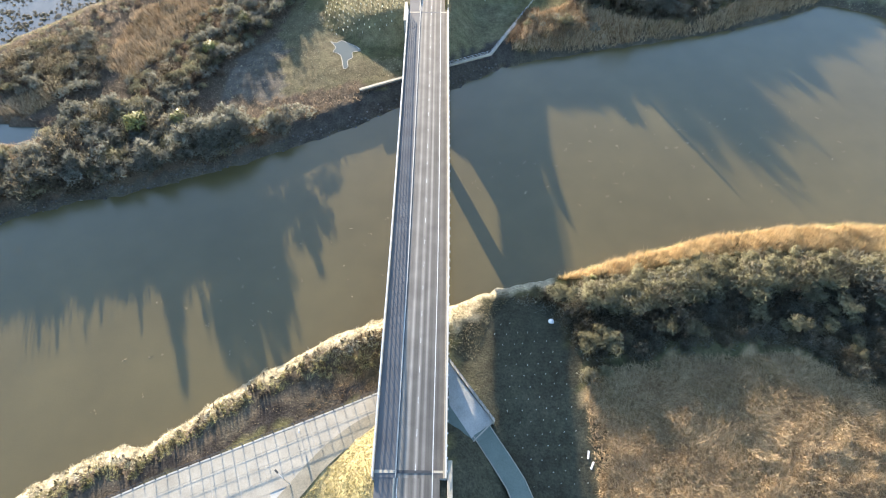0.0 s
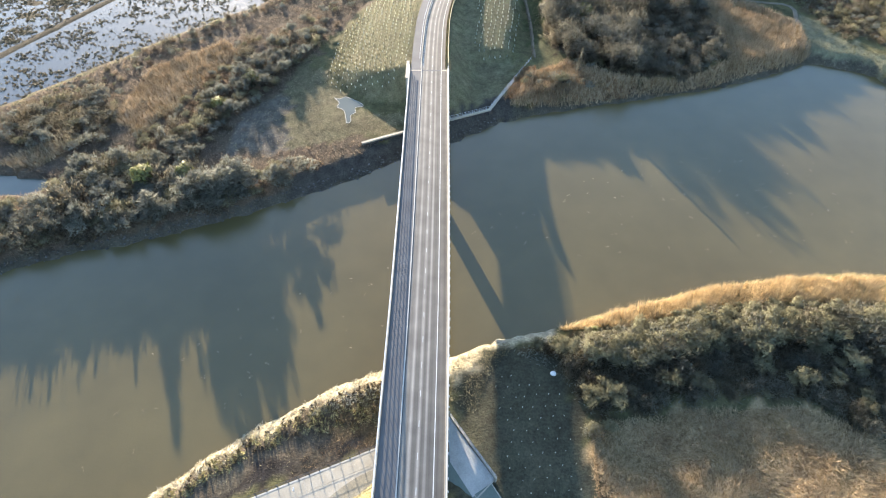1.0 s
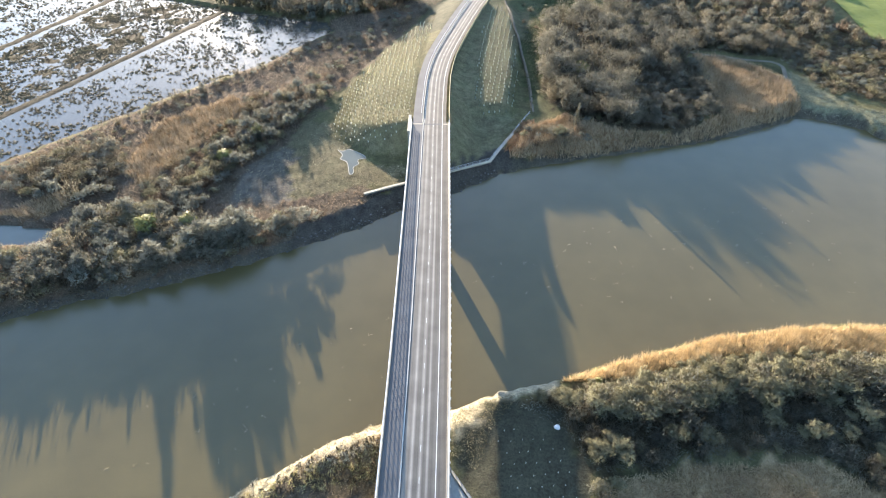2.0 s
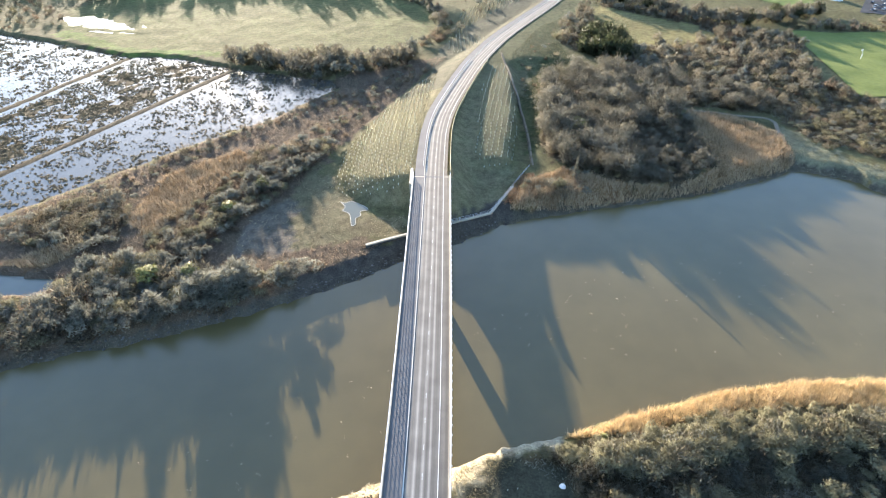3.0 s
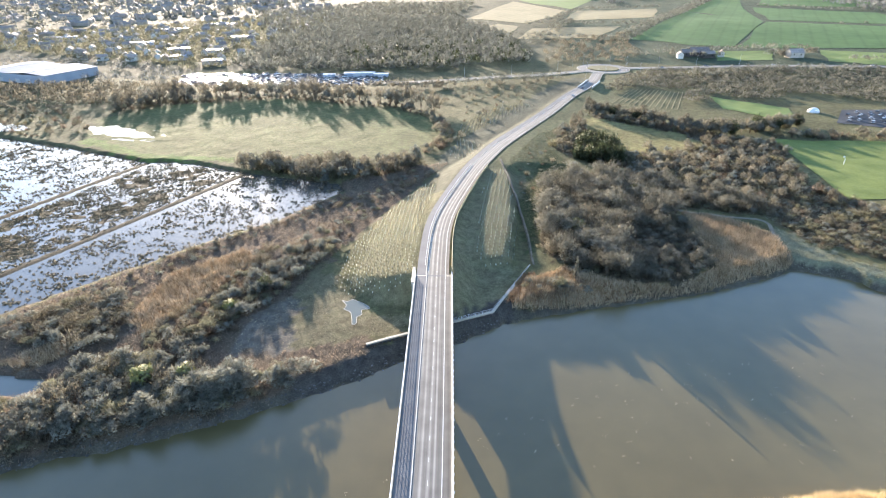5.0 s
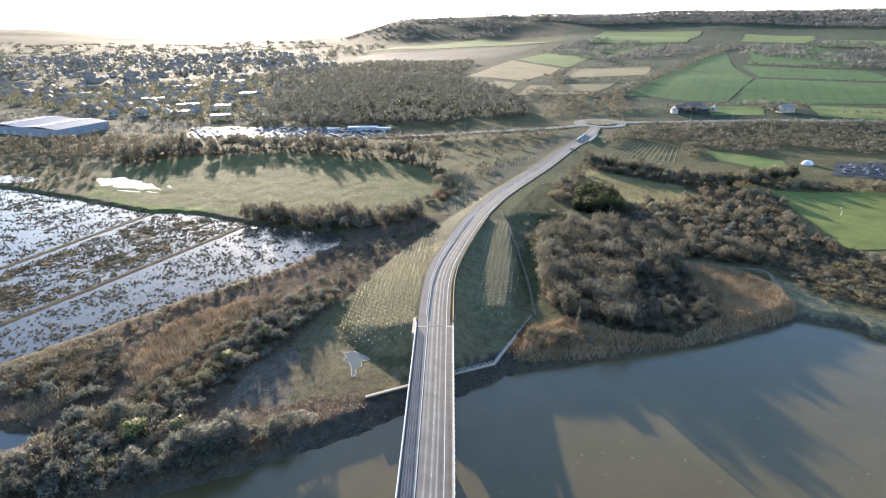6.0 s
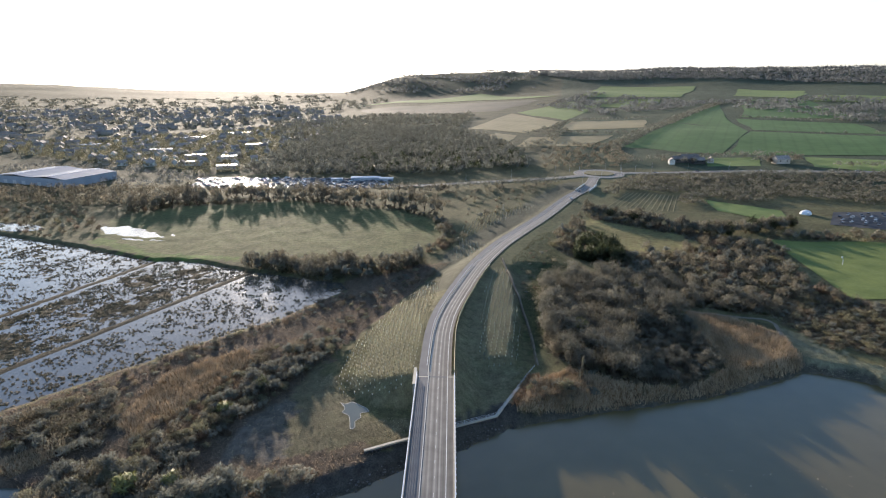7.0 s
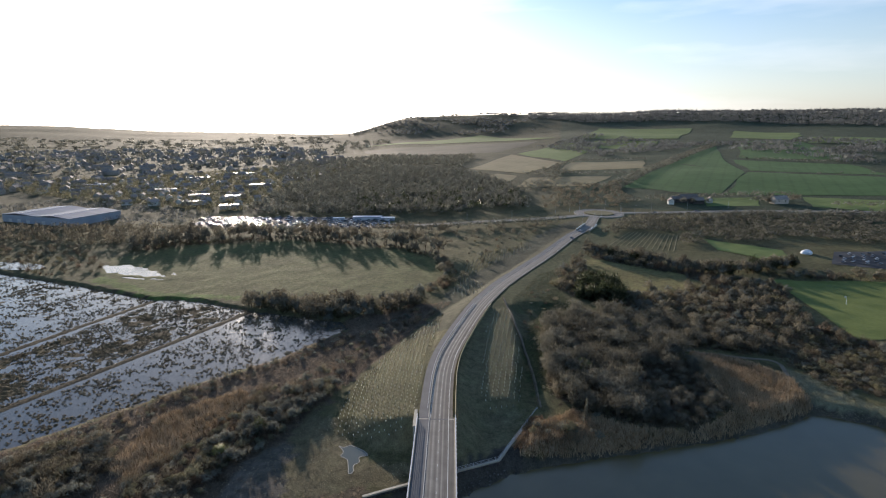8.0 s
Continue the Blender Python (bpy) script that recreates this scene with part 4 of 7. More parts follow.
# ---------------------------------------------------------------- far bank: flood walls, pond, fence, barriers
for pts in ([(-23.5, 121.0, 3.9), (-17.5, 123.8, 3.9), (-11.0, 126.6, 3.9)], [(1.0, 131.8, 3.9), (14.2, 137.4, 3.9), (22.0, 151.5, 3.9), (30.0, 166.0, 3.9)]):
    wall = thing("flood_wall", "pale-capped sheet pile flood wall on the river bank", "wall")
    ln = np.array(pts)
    part("coping", ribbon(ln, -0.45, 0.35, 0.0, 0.45), M_PALE, wall, "pale concrete capping beam")
    bm = ribbon(ln, -0.2, 0.2, -0.45, 4.6)
    for x, y, z, sx, sy in along(ln, 1.3):
        box(bm, x + sx * 0.28 - 0.3, x + sx * 0.28 + 0.3, y + sy * 0.28 - 0.3, y + sy * 0.28 + 0.3, z - 4.6, z - 0.46)
    part("sheet_pile", bm, M_PILE, wall, "dark corrugated sheet piling")
    if pts[0][0] > 0:
        for up in (0.5, 1.0):
            part("rail", ribbon(ln, -0.2, -0.15, up, 0.05), M_STEEL, wall)
        for x, y, z, sx, sy in along(ln, 2.4):
            part("post", box(bmesh.new(), x - 0.04, x + 0.04, y - 0.04, y + 0.04, z - 0.02, z + 1.05), M_STEEL, wall)

pond_line = smooth([(-35.0, 145.4), (-33.0, 144.6), (-31.5, 145.8), (-28.6, 144.2), (-26.4, 142.6), (-25.2, 140.6), (-27.6, 139.8), (-27.2, 137.4), (-28.6, 135.8), (-28.2, 132.8), (-29.4, 132.0),
                    (-30.2, 135.4), (-31.2, 138.6), (-33.4, 140.2), (-33.0, 142.4), (-35.0, 145.4)], 0.7)[:-1]
tagged(slab("pond", pond_line + 0.25 * np.stack([ripple(pond_line[:, 0], pond_line[:, 1], 2.2, 1), ripple(pond_line[:, 0], pond_line[:, 1], 2.0, 4)], -1), 2.635, 0.5, M_POND),
       "shallow grey puddle on the cleared ground", "water", kind="structure")
rim = np.column_stack([pond_line, np.full(len(pond_line), 2.65)])
tagged(new("puddle_rim", mesh_from(ribbon(np.vstack([rim, rim[:1]]), -0.03, 0.12, 0.0, 0.3), "puddle_rim", M_PALE)), "pale dried silt round the puddle", "ground", kind="structure")


def post_fence(line, spacing, tall, rails, material, label, name="fence", off=0.0):
    ob = thing(name, label, "fence")
    for up in rails:
        part("rail", ribbon(line, off - 0.05, off + 0.05, up, 0.14), material, ob)
    for x, y, z, sx, sy in along(line, spacing):
        part("post", box(bmesh.new(), x + sx * off - 0.07, x + sx * off + 0.07, y + sy * off - 0.07, y + sy * off + 0.07, z - 0.3, z + tall), material, ob)
    return ob


FOOT = line3([(30.5, 167), (31.5, 190), (31, 217), (29, 245), (27.5, 273)], 4)
post_fence(FOOT, 3.0, 1.2, (0.5, 1.1), M_BARK, "weathered timber fence at the foot of the embankment")
tagged(new("footpath", mesh_from(ribbon(FOOT, 0.5, 1.2, 0.1, 0.4), "footpath", M_DIRT)), "narrow gravel footpath along the fence", "path", kind="structure")

stretch_r = ROAD_FAR[(ROAD_FAR[:, 1] < 262)]
vrs = thing("crash_barrier", "close-boarded pale timber barrier along the curve of the road", "barrier")
rise_r = np.interp(stretch_r[:, 1], [148, 151, 157, 165], [2.0, 2.0, 1.35, 1.1])      # taller where it meets the bridge
part("boarding", ribbon(stretch_r, 5.92, 6.03, rise_r - 0.1, 1.6), M_TIMBER, vrs)
part("capping", ribbon(stretch_r, 5.86, 6.09, rise_r, 0.1), M_TIMBER, vrs, "sunlit pale top rail")
for x, y, z, sx, sy in along(stretch_r, 2.4):
    part("post", box(bmesh.new(), x + sx * 6.15 - 0.08, x + sx * 6.15 + 0.08, y + sy * 6.15 - 0.08, y + sy * 6.15 + 0.08, z - 0.5, z + 1.0), M_DARKSTEEL, vrs)
vrs2 = thing("crash_barrier", "galvanised crash barrier between road and footway", "barrier")
stretch_l = ROAD_FAR[(ROAD_FAR[:, 1] > 150) & (ROAD_FAR[:, 1] < 262)]
part("beam", ribbon(stretch_l, -3.1, -3.0, 0.62, 0.18), M_STEEL, vrs2)
for x, y, z, sx, sy in along(stretch_l, 2.4):
    part("post", box(bmesh.new(), x - sx * 3.0 - 0.06, x - sx * 3.0 + 0.06, y - sy * 3.0 - 0.06, y - sy * 3.0 + 0.06, z - 0.1, z + 0.7), M_STEEL, vrs2)
x0, z0 = float(AXIS[np.argmin(abs(AXIS[:, 1] - 148)), 0]), 11.2
wing = thing("wing_wall", "white-capped concrete wing wall at the far abutment", "wall")
part("wall", box(bmesh.new(), x0 - 7.0, x0 - 6.2, 142.5, 152.0, 5.5, z0 + 0.1, 0.05), M_CONCRETE, wing)
part("coping", box(bmesh.new(), x0 - 7.1, x0 - 6.15, 142.4, 152.1, z0 + 0.1, z0 + 0.4, 0.04), M_PALE, wing)

MARSH_PATH = line3([(96, 219.5), (103, 217), (112, 213), (122, 210.5), (136, 206.5), (134, 196), (131, 184), (128.5, 173)], 3)
tagged(new("marsh_path", mesh_from(ribbon(MARSH_PATH, -0.75, 0.75, 0.12, 0.5), "marsh_path", M_DIRT)), "pale trodden bank path above the reeds", "path", kind="structure")

# ---------------------------------------------------------------- plants
rng = np.random.default_rng(7)


def tri_mesh(name, tris, material, normals=None):
    """A mesh from an array of loose triangles (n, 3, 3); normals: the way each triangle's spray of twigs faces."""
    tris = np.asarray(tris, np.float32)
    n = len(tris)
    if normals is not None:      # upper side out
        under = np.cross(tris[:, 1] - tris[:, 0], tris[:, 2] - tris[:, 0])[:, 2] < 0
        tris[under] = tris[under][:, ::-1]
    me = bpy.data.meshes.new(name)
    me.vertices.add(n * 3)
    me.vertices.foreach_set("co", tris.reshape(-1))
    me.loops.add(n * 3)
    me.loops.foreach_set("vertex_index", np.arange(n * 3, dtype=np.int32))
    me.polygons.add(n)
    me.polygons.foreach_set("loop_start", (np.arange(n) * 3).astype(np.int32))
    me.update(calc_edges=True)
    if normals is not None:
        me.polygons.foreach_set("use_smooth", np.ones(n, bool))
        me.attributes.new("custom_normal", "FLOAT_VECTOR", "POINT").data.foreach_set("vector", np.repeat(normals, 3, 0).reshape(-1).astype(np.float32))
    me.materials.append(material)
    return me


def unit(v):
    return v / np.maximum(np.linalg.norm(v, axis=-1, keepdims=True), 1e-6)


def slivers(base, way, length, width):
    """Thin pointed triangles: from base along way."""
    side = unit(np.cross(way, rng.normal(size=way.shape)))
    w = (side * np.asarray(width)[:, None]) / 2
    return np.stack([base - w, base + w, base + way * np.asarray(length)[:, None]], 1)


def crown_tris(radius, tall, low, n, long, wide, lift, blobs=11, shell=0.5):
    """Twig or leaf sprays that fill a lumpy crown: several lobes in an egg-shaped hull."""
    c = unit(rng.normal(size=(blobs, 3))) * (rng.uniform(0.2, 0.8, (blobs, 1)))
    c[:, 2] = np.abs(c[:, 2]) * 0.9 - 0.15
    r = rng.uniform(0.26, 0.52, blobs)
    pick = rng.choice(blobs, n, p=r ** 2 / (r ** 2).sum())
    d = unit(rng.normal(size=(n, 3)))
    d[:, 2] = np.where(d[:, 2] < -0.3, -d[:, 2], d[:, 2])
    p = c[pick] + d * (r[pick] * (shell + (1 - shell) * rng.random(n)) ** 1.0)[:, None]
    scale = np.array([radius, radius, (tall - low) * 0.62])
    centre = np.array([0, 0, low + (tall - low) * 0.42])
    skin = np.arange(n) < 0.5 * n          # sprays lying in the lobes' skin; the rest stick out as loose twigs
    way = np.where(skin[:, None], np.cross(d, rng.normal(size=(n, 3))) + 0.35 * d, d + np.array([0, 0, lift]) + 0.45 * rng.normal(size=(n, 3)))
    way = unit(way)
    ln = long * rng.uniform(0.5, 1.4, n)
    wd = wide * rng.uniform(0.7, 1.4, n) * np.where(skin, 1.0, 0.6)
    facing = unit(d + 0.7 * unit(p) + np.array([0, 0, 0.25]) + 0.22 * rng.normal(size=(n, 3)))
    side = unit(np.where(skin[:, None], np.cross(way, facing), np.cross(way, rng.normal(size=(n, 3))))) * wd[:, None] / 2
    foot = p * scale + centre - way * (ln * 0.4)[:, None]
    return np.stack([foot - side, foot + side, foot + way * ln[:, None]], 1), facing


def vase_tris(radius, tall, low, n, long, wide, lift, boughs):
    """Fine twigs along many rising boughs: a feathery fan-shaped crown, ragged at its rim."""
    a = 2 * math.pi * (np.arange(boughs) * 0.618 + 0.1 * rng.random(boughs))
    out = np.sqrt((np.arange(boughs) + 0.5) / boughs)
    top = (tall - low) * (1.0 - 0.55 * out ** 2.2) * rng.uniform(0.80, 1.05, boughs)
    tip = np.stack([np.cos(a) * out * radius * 0.9, np.sin(a) * out * radius * 0.9, low + top * 0.9], -1)
    root = np.stack([tip[:, 0] * 0.12, tip[:, 1] * 0.12, low * (0.5 + 0.5 * rng.random(boughs))], -1)
    weight = 0.6 + out
    pick = rng.choice(boughs, n, p=weight / weight.sum())
    s = rng.random(n) ** 0.62
    bend = np.stack([0 * s, 0 * s, 0.12 * tall * np.sin(s * math.pi)], -1)
    p = root[pick] + (tip - root)[pick] * s[:, None] - bend + rng.normal(size=(n, 3)) * (0.10 * radius + 0.08 * radius * s)[:, None]
    p[:, 2] = np.maximum(p[:, 2], 0.15)
    way = unit(unit((tip - root)[pick]) + np.array([0, 0, lift * 0.5]) + 0.55 * rng.normal(size=(n, 3)))
    hull = (p - np.array([0, 0, low + 0.35 * (tall - low)])) / np.array([radius, radius, 0.65 * (tall - low)])
    facing = unit(unit(hull) + np.array([0, 0, 0.25]) + 0.28 * rng.normal(size=(n, 3)))
    return slivers(p, way, long * rng.uniform(0.45, 1.35, n), wide * rng.uniform(0.6, 1.4, n)), facing


def cone_tris(radius, tall, low, n, long, wide):
    """Twigs of a narrow tree, widest low down and drawn out to a point."""
    u, a = rng.random(n) ** 1.5, rng.uniform(0, 6.28, n)
    r = radius * (1 - u) ** 0.85 * np.sqrt(rng.random(n)) * (1 + 0.25 * np.sin(3 * a + 9 * u))
    p = np.stack([np.cos(a) * r, np.sin(a) * r, low + u * (tall - low)], -1)
    out = np.stack([np.cos(a), np.sin(a), 0 * a + 0.9], -1)
    way = unit(out + 0.4 * rng.normal(size=(n, 3)))
    return slivers(p, way, long * rng.uniform(0.5, 1.2, n), wide * rng.uniform(0.6, 1.4, n)), unit(out + 0.6 * rng.normal(size=(n, 3)))


def limbs(bm, tall, low, radius, n, r0):
    rod(bm, (0, 0, -0.3), (0.05 * tall * rng.normal(), 0.03 * tall, low + 0.2 * (tall - low)), r0, r0 * 0.7, 5)
    for i in range(n):
        a = 2 * math.pi * (i + rng.random() * 0.6) / n
        k = rng.uniform(0.45, 0.8)
        s = Vector((0, 0, low * rng.uniform(0.7, 1.1)))
        e = Vector((math.cos(a) * radius * k, math.sin(a) * radius * k, low + (tall - low) * rng.uniform(0.5, 0.85)))
        mid = (s + e) / 2 + Vector((0, 0, 0.08 * tall))
        rod(bm, s, mid, r0 * 0.55, r0 * 0.35, 4)
        rod(bm, mid, e, r0 * 0.35, r0 * 0.1, 4)
    return bm


def make_plant(name, label, category, radius, tall, low, n, long, wide, lift, material, stems, r0, blobs=11, shell=0.5, group="", boughs=0, cone=False):
    """One prototype tree or shrub at the origin: trunk with limbs, and a crown."""
    ob = thing(name, label, category, group=group)
    part("trunk", limbs(bmesh.new(), tall, low, radius, stems, r0), M_BARK, ob)
    tris = cone_tris(radius, tall, low, n, long, wide) if cone else vase_tris(radius, tall, low, n, long, wide, lift, boughs) if boughs else crown_tris(radius, tall, low, n, long, wide, lift, blobs, shell)
    part("crown", tri_mesh("crown", tris[0], material, tris[1]), material, ob)
    return ob


def scatter(poly, spacing, keep=None, jitter=0.42):
    """Uneven plan places about `spacing` apart inside an outline."""
    p = np.array(poly, float)
    x0, y0, x1, y1 = p[:, 0].min(), p[:, 1].min(), p[:, 0].max(), p[:, 1].max()
    X, Y = np.meshgrid(np.arange(x0, x1, spacing), np.arange(y0, y1, spacing * 0.87))
    X = X + (np.arange(len(X)) % 2)[:, None] * spacing / 2
    X = (X + rng.uniform(-jitter, jitter, X.shape) * spacing).ravel()
    Y = (Y + rng.uniform(-jitter, jitter, Y.shape) * spacing).ravel()
    ok = inside(poly, X, Y)
    if keep is not None:
        ok &= keep(X, Y)
    return np.stack([X[ok], Y[ok]], -1)


ROOTED = []          # every plant: its prototype, place, turn and size


def plant_all(kinds, places, lo, hi, weights=None, sink=0.1, slim=1.0):
    """Notes plants of the given kinds at the plan places, turned and sized at random."""
    if not len(places):
        return
    z = height(places[:, 0], places[:, 1])
    pick = rng.choice(len(kinds), len(places), p=weights)
    for (x, y), h, k in zip(places, z, pick):
        s = rng.uniform(lo, hi)
        size = (s * slim * rng.uniform(0.88, 1.12), s * slim * rng.uniform(0.88, 1.12), s * rng.uniform(0.88, 1.12))
        ROOTED.append((kinds[k], Matrix.LocRotScale((x, y, h - sink), Euler((0, 0, rng.uniform(0, 6.28))), size), math.hypot(x, y)))


def triangles_of(me):
    me.calc_loop_triangles()
    co = np.empty(len(me.vertices) * 3, np.float32)
    me.vertices.foreach_get("co", co)
    ix = np.empty(len(me.loop_triangles) * 3, np.int32)
    me.loop_triangles.foreach_get("vertices", ix)
    tris = co.reshape(-1, 3)[ix].reshape(-1, 3, 3)
    if "custom_normal" in me.attributes:
        facing = np.empty(len(me.vertices) * 3, np.float32)
        me.attributes["custom_normal"].data.foreach_get("vector", facing)
        return tris, facing.reshape(-1, 3)[ix[::3]]
    return tris, unit(np.cross(tris[:, 1] - tris[:, 0], tris[:, 2] - tris[:, 0]))


def grow_all(single):
    """The nearest plants of each name become things of their own, the others join into one stand for each kind."""
    rest, count = {}, {}
    for proto, m, d in sorted(ROOTED, key=lambda r: r[2]):
        name = proto.name.split(".")[0]
        count[name] = count.get(name, 0) + 1
        if count[name] <= single:
            copy_thing(proto, Matrix()).matrix_basis = m
        else:
            rest.setdefault(proto, []).append(m)
    for proto, poses in rest.items():
        tris, faces, owns, slots, mats = [], [], [], [], []
        for slot, child in enumerate(proto.children):
            t, way = triangles_of(child.data)
            mats.append(child.data.materials[0])
            for m in poses:
                a = np.array(m, np.float32)
                tris.append(t @ a[:3, :3].T + a[:3, 3])
                faces.append(unit(way @ a[:3, :3].T))
                owns.append(np.full(len(t) * 3, (a[0, 3] * 0.717 + a[1, 3] * 0.393) % 1.0, np.float32))
                slots.append(np.full(len(t), slot, np.int32))
        name = proto.name.split(".")[0] + "_stand"
        me = tri_mesh(name, np.concatenate(tris), mats[0], np.concatenate(faces))
        for extra in mats[1:]:
            me.materials.append(extra)
        me.polygons.foreach_set("material_index", np.concatenate(slots))
        me.attributes.new("own", "FLOAT", "POINT").data.foreach_set("value", np.concatenate(owns))
        tagged(new(name, me), proto["label"].replace("shrub", "shrubs").replace(" tree", " trees") + " in a dense stand", proto["category"] + "s", kind="stuff")


def clear_of(lines):
    """A test that keeps plants off the road, paths and water."""
    def test(x, y):
        ok = in_river(x, y) < -1.0
        for ln, d in lines:
            ok &= away(ln, x, y) > d
        return ok
    return test


ROADS = [(AXIS[::3], 9.0), (FOOT[::2], 2.5)]
off_road = clear_of(ROADS)
far_off = lambda polys: (lambda x, y: off_road(x, y) & ~np.any([inside(p, x, y) for p in polys], axis=0))

SHRUB = "bare winter shrub of dense grey-brown twigs"
willow = [make_plant("shrub", SHRUB, "shrub", 2.9, 3.9, 0.1, 1150, 0.62, 0.115, 0.4, M_TWIG, 6, 0.07, group="bank shrubs", boughs=34),
          make_plant("shrub", SHRUB, "shrub", 3.2, 4.4, 0.1, 1230, 0.62, 0.115, 0.5, M_TWIG_GREY, 6, 0.08, group="bank shrubs", boughs=36),
          make_plant("shrub", "bare winter shrub with olive catkin-hung twigs", "shrub", 2.8, 4.0, 0.3, 1200, 0.50, 0.17, 0.4, M_TWIG_OLIVE, 6, 0.07, group="bank shrubs", blobs=15)]
grey = [make_plant("shrub", "grey leafless thicket shrub with fine twigs", "shrub", 3.0, 4.4, 0.3, 500, 0.62, 0.21, 0.5, M_TWIG_GREY, 5, 0.07, group="thicket", blobs=13),
        make_plant("shrub", "grey leafless thicket shrub with fine twigs", "shrub", 3.4, 4.8, 0.2, 440, 0.85, 0.15, 0.7, M_TWIG, 5, 0.08, group="thicket", boughs=24),
        make_plant("shrub", "olive-tinged leafless thicket shrub with fine twigs", "shrub", 2.8, 3.7, 0.2, 440, 0.60, 0.21, 0.5, M_TWIG_OLIVE, 5, 0.07, group="thicket", blobs=12),
        make_plant("shrub", "russet leafless thicket shrub with fine twigs", "shrub", 2.6, 3.0, 0.2, 320, 0.85, 0.13, 0.6, M_TWIG_RED, 5, 0.06, group="thicket", boughs=18)]
TREE = "tall leafless winter tree with a fine twiggy crown"
trees = [make_plant("tree", TREE, "tree", 4.4, 9.4, 1.2, 900, 1.15, 0.14, 0.7, M_TWIG_DARK, 7, 0.15, group="bare trees", boughs=30),
         make_plant("tree", TREE, "tree", 3.8, 8.2, 1.0, 760, 1.1, 0.14, 0.7, M_TWIG, 6, 0.13, group="bare trees", boughs=26),
         make_plant("tree", TREE, "tree", 4.9, 10.2, 1.3, 950, 1.0, 0.20, 0.8, M_TWIG_DARK, 7, 0.17, group="bare trees", blobs=24)]
slender = make_plant("tree", "tall slender leafless tree at the river's edge", "tree", 1.8, 9.2, 0.3, 900, 0.9, 0.17, 1.4, M_TWIG_GREY, 5, 0.15, group="bare trees", cone=True)
full = make_plant("tree", "broad leafless tree with a close twiggy crown", "tree", 3.8, 8.6, 1.4, 900, 1.0, 0.20, 0.9, M_TWIG_GREY, 7, 0.17, blobs=16, group="bare trees")
ever = [make_plant("evergreen_tree", "dark green evergreen tree with dense foliage", "tree", 3.0, 8.6, 0.6, 900, 0.8, 0.32, 0.4, M_LEAF, 5, 0.18, group="evergreens", boughs=30),
        make_plant("evergreen_tree", "dark green evergreen tree with dense foliage", "tree", 2.6, 7.0, 0.6, 760, 0.8, 0.32, 0.4, M_LEAF, 5, 0.15, group="evergreens", boughs=26)]
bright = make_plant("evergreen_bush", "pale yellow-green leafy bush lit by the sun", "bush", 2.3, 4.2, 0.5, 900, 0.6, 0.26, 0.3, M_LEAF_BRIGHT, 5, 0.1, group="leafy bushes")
hedge_far = [make_plant("tree", "distant leafless hedgerow tree with a rounded crown", "tree", 4.0, 8.0, 0.4, 380, 1.15, 0.36, 0.9, M_TWIG, 4, 0.18, group="hedgerow trees", blobs=14),
             make_plant("tree", "distant leafless hedgerow tree with a rounded crown", "tree", 3.6, 6.6, 0.3, 340, 1.1, 0.36, 0.9, M_TWIG_GREY, 4, 0.16, group="hedgerow trees", blobs=13),
             make_plant("tree", "distant russet scrub tree with a low crown", "tree", 3.3, 4.4, 0.2, 260, 1.3, 0.25, 0.7, M_TWIG_RED, 4, 0.12, group="hedgerow trees", boughs=16),
             make_plant("tree", "distant olive scrub tree with a low crown", "tree", 3.5, 4.8, 0.2, 270, 1.3, 0.25, 0.7, M_TWIG_OLIVE, 4, 0.12, group="hedgerow trees", boughs=16)]

# near bank, right: a tall sunlit front row behind the golden reeds, lower scrub in its shade
FRONT = [(17, 56), (26, 58), (39, 61), (59, 66), (78, 67), (99, 67), (122, 61), (119, 52), (99, 57), (78, 57.5), (59, 56.5), (40, 52), (31, 51), (25, 53.5), (20, 54)]
front_places = scatter(FRONT, 2.5, off_road)
front_edge = away(FRONT[:7], *front_places.T)
for d0, d1, lo, hi in ((0, 2.2, 0.6, 0.8), (2.2, 4.5, 0.8, 1.1), (4.5, 7.0, 1.1, 1.4), (7.0, 20, 1.15, 1.5)):
    plant_all(willow, front_places[(front_edge >= d0) & (front_edge < d1)], lo, hi, [0.3, 0.15, 0.55])
plant_all(willow, scatter(NEAR_SCRUB, 3.0, lambda x, y: off_road(x, y) & ~inside(FRONT, x, y) & (x > 24) & (x < 120)), 0.45, 0.85, [0.4, 0.45, 0.15])
plant_all(willow, np.array([(43.4, 48.5), (45.5, 47.6), (51, 47.8), (48.2, 49.5), (29, 44.6), (34, 44.6), (32, 45.6), (72, 48.5), (65, 51.5), (84, 52)], float), 1.0, 1.25, [0.2, 0.1, 0.7])
plant_all(willow, scatter([(27, 40), (34, 41), (34, 36), (29, 36)], 3.4), 0.55, 0.75, [0.2, 0.2, 0.6])
plant_all(willow, scatter([(82, 34), (92, 38), (110, 24), (100, 14), (86, 22)], 3.3), 0.7, 1.0)

# far bank, left of the bridge
open_ground = [CLEARED, BARE, REEDS_FAR_LEFT, REEDS_CREEK, CREEK]
far_left = far_off(open_ground)
keep_left = lambda x, y: far_left(x, y) & ((x < -42) | (in_river(x, y) < -7))
BANK_LEFT = [(-150, 92), (-107, 80), (-80, 88), (-52, 99), (-30, 110), (-34, 115), (-52, 108), (-72, 108), (-82, 116), (-100, 114), (-104, 96), (-122, 98), (-150, 104)]
plant_all(grey, scatter(BANK_LEFT, 2.9, keep_left), 0.8, 1.3, [0.48, 0.16, 0.30, 0.06])
ROW_LEFT = [(-82, 112), (-72, 110), (-58, 142), (-44, 178), (-30, 222), (-6, 268), (-16, 272), (-46, 232), (-58, 190), (-72, 150)]
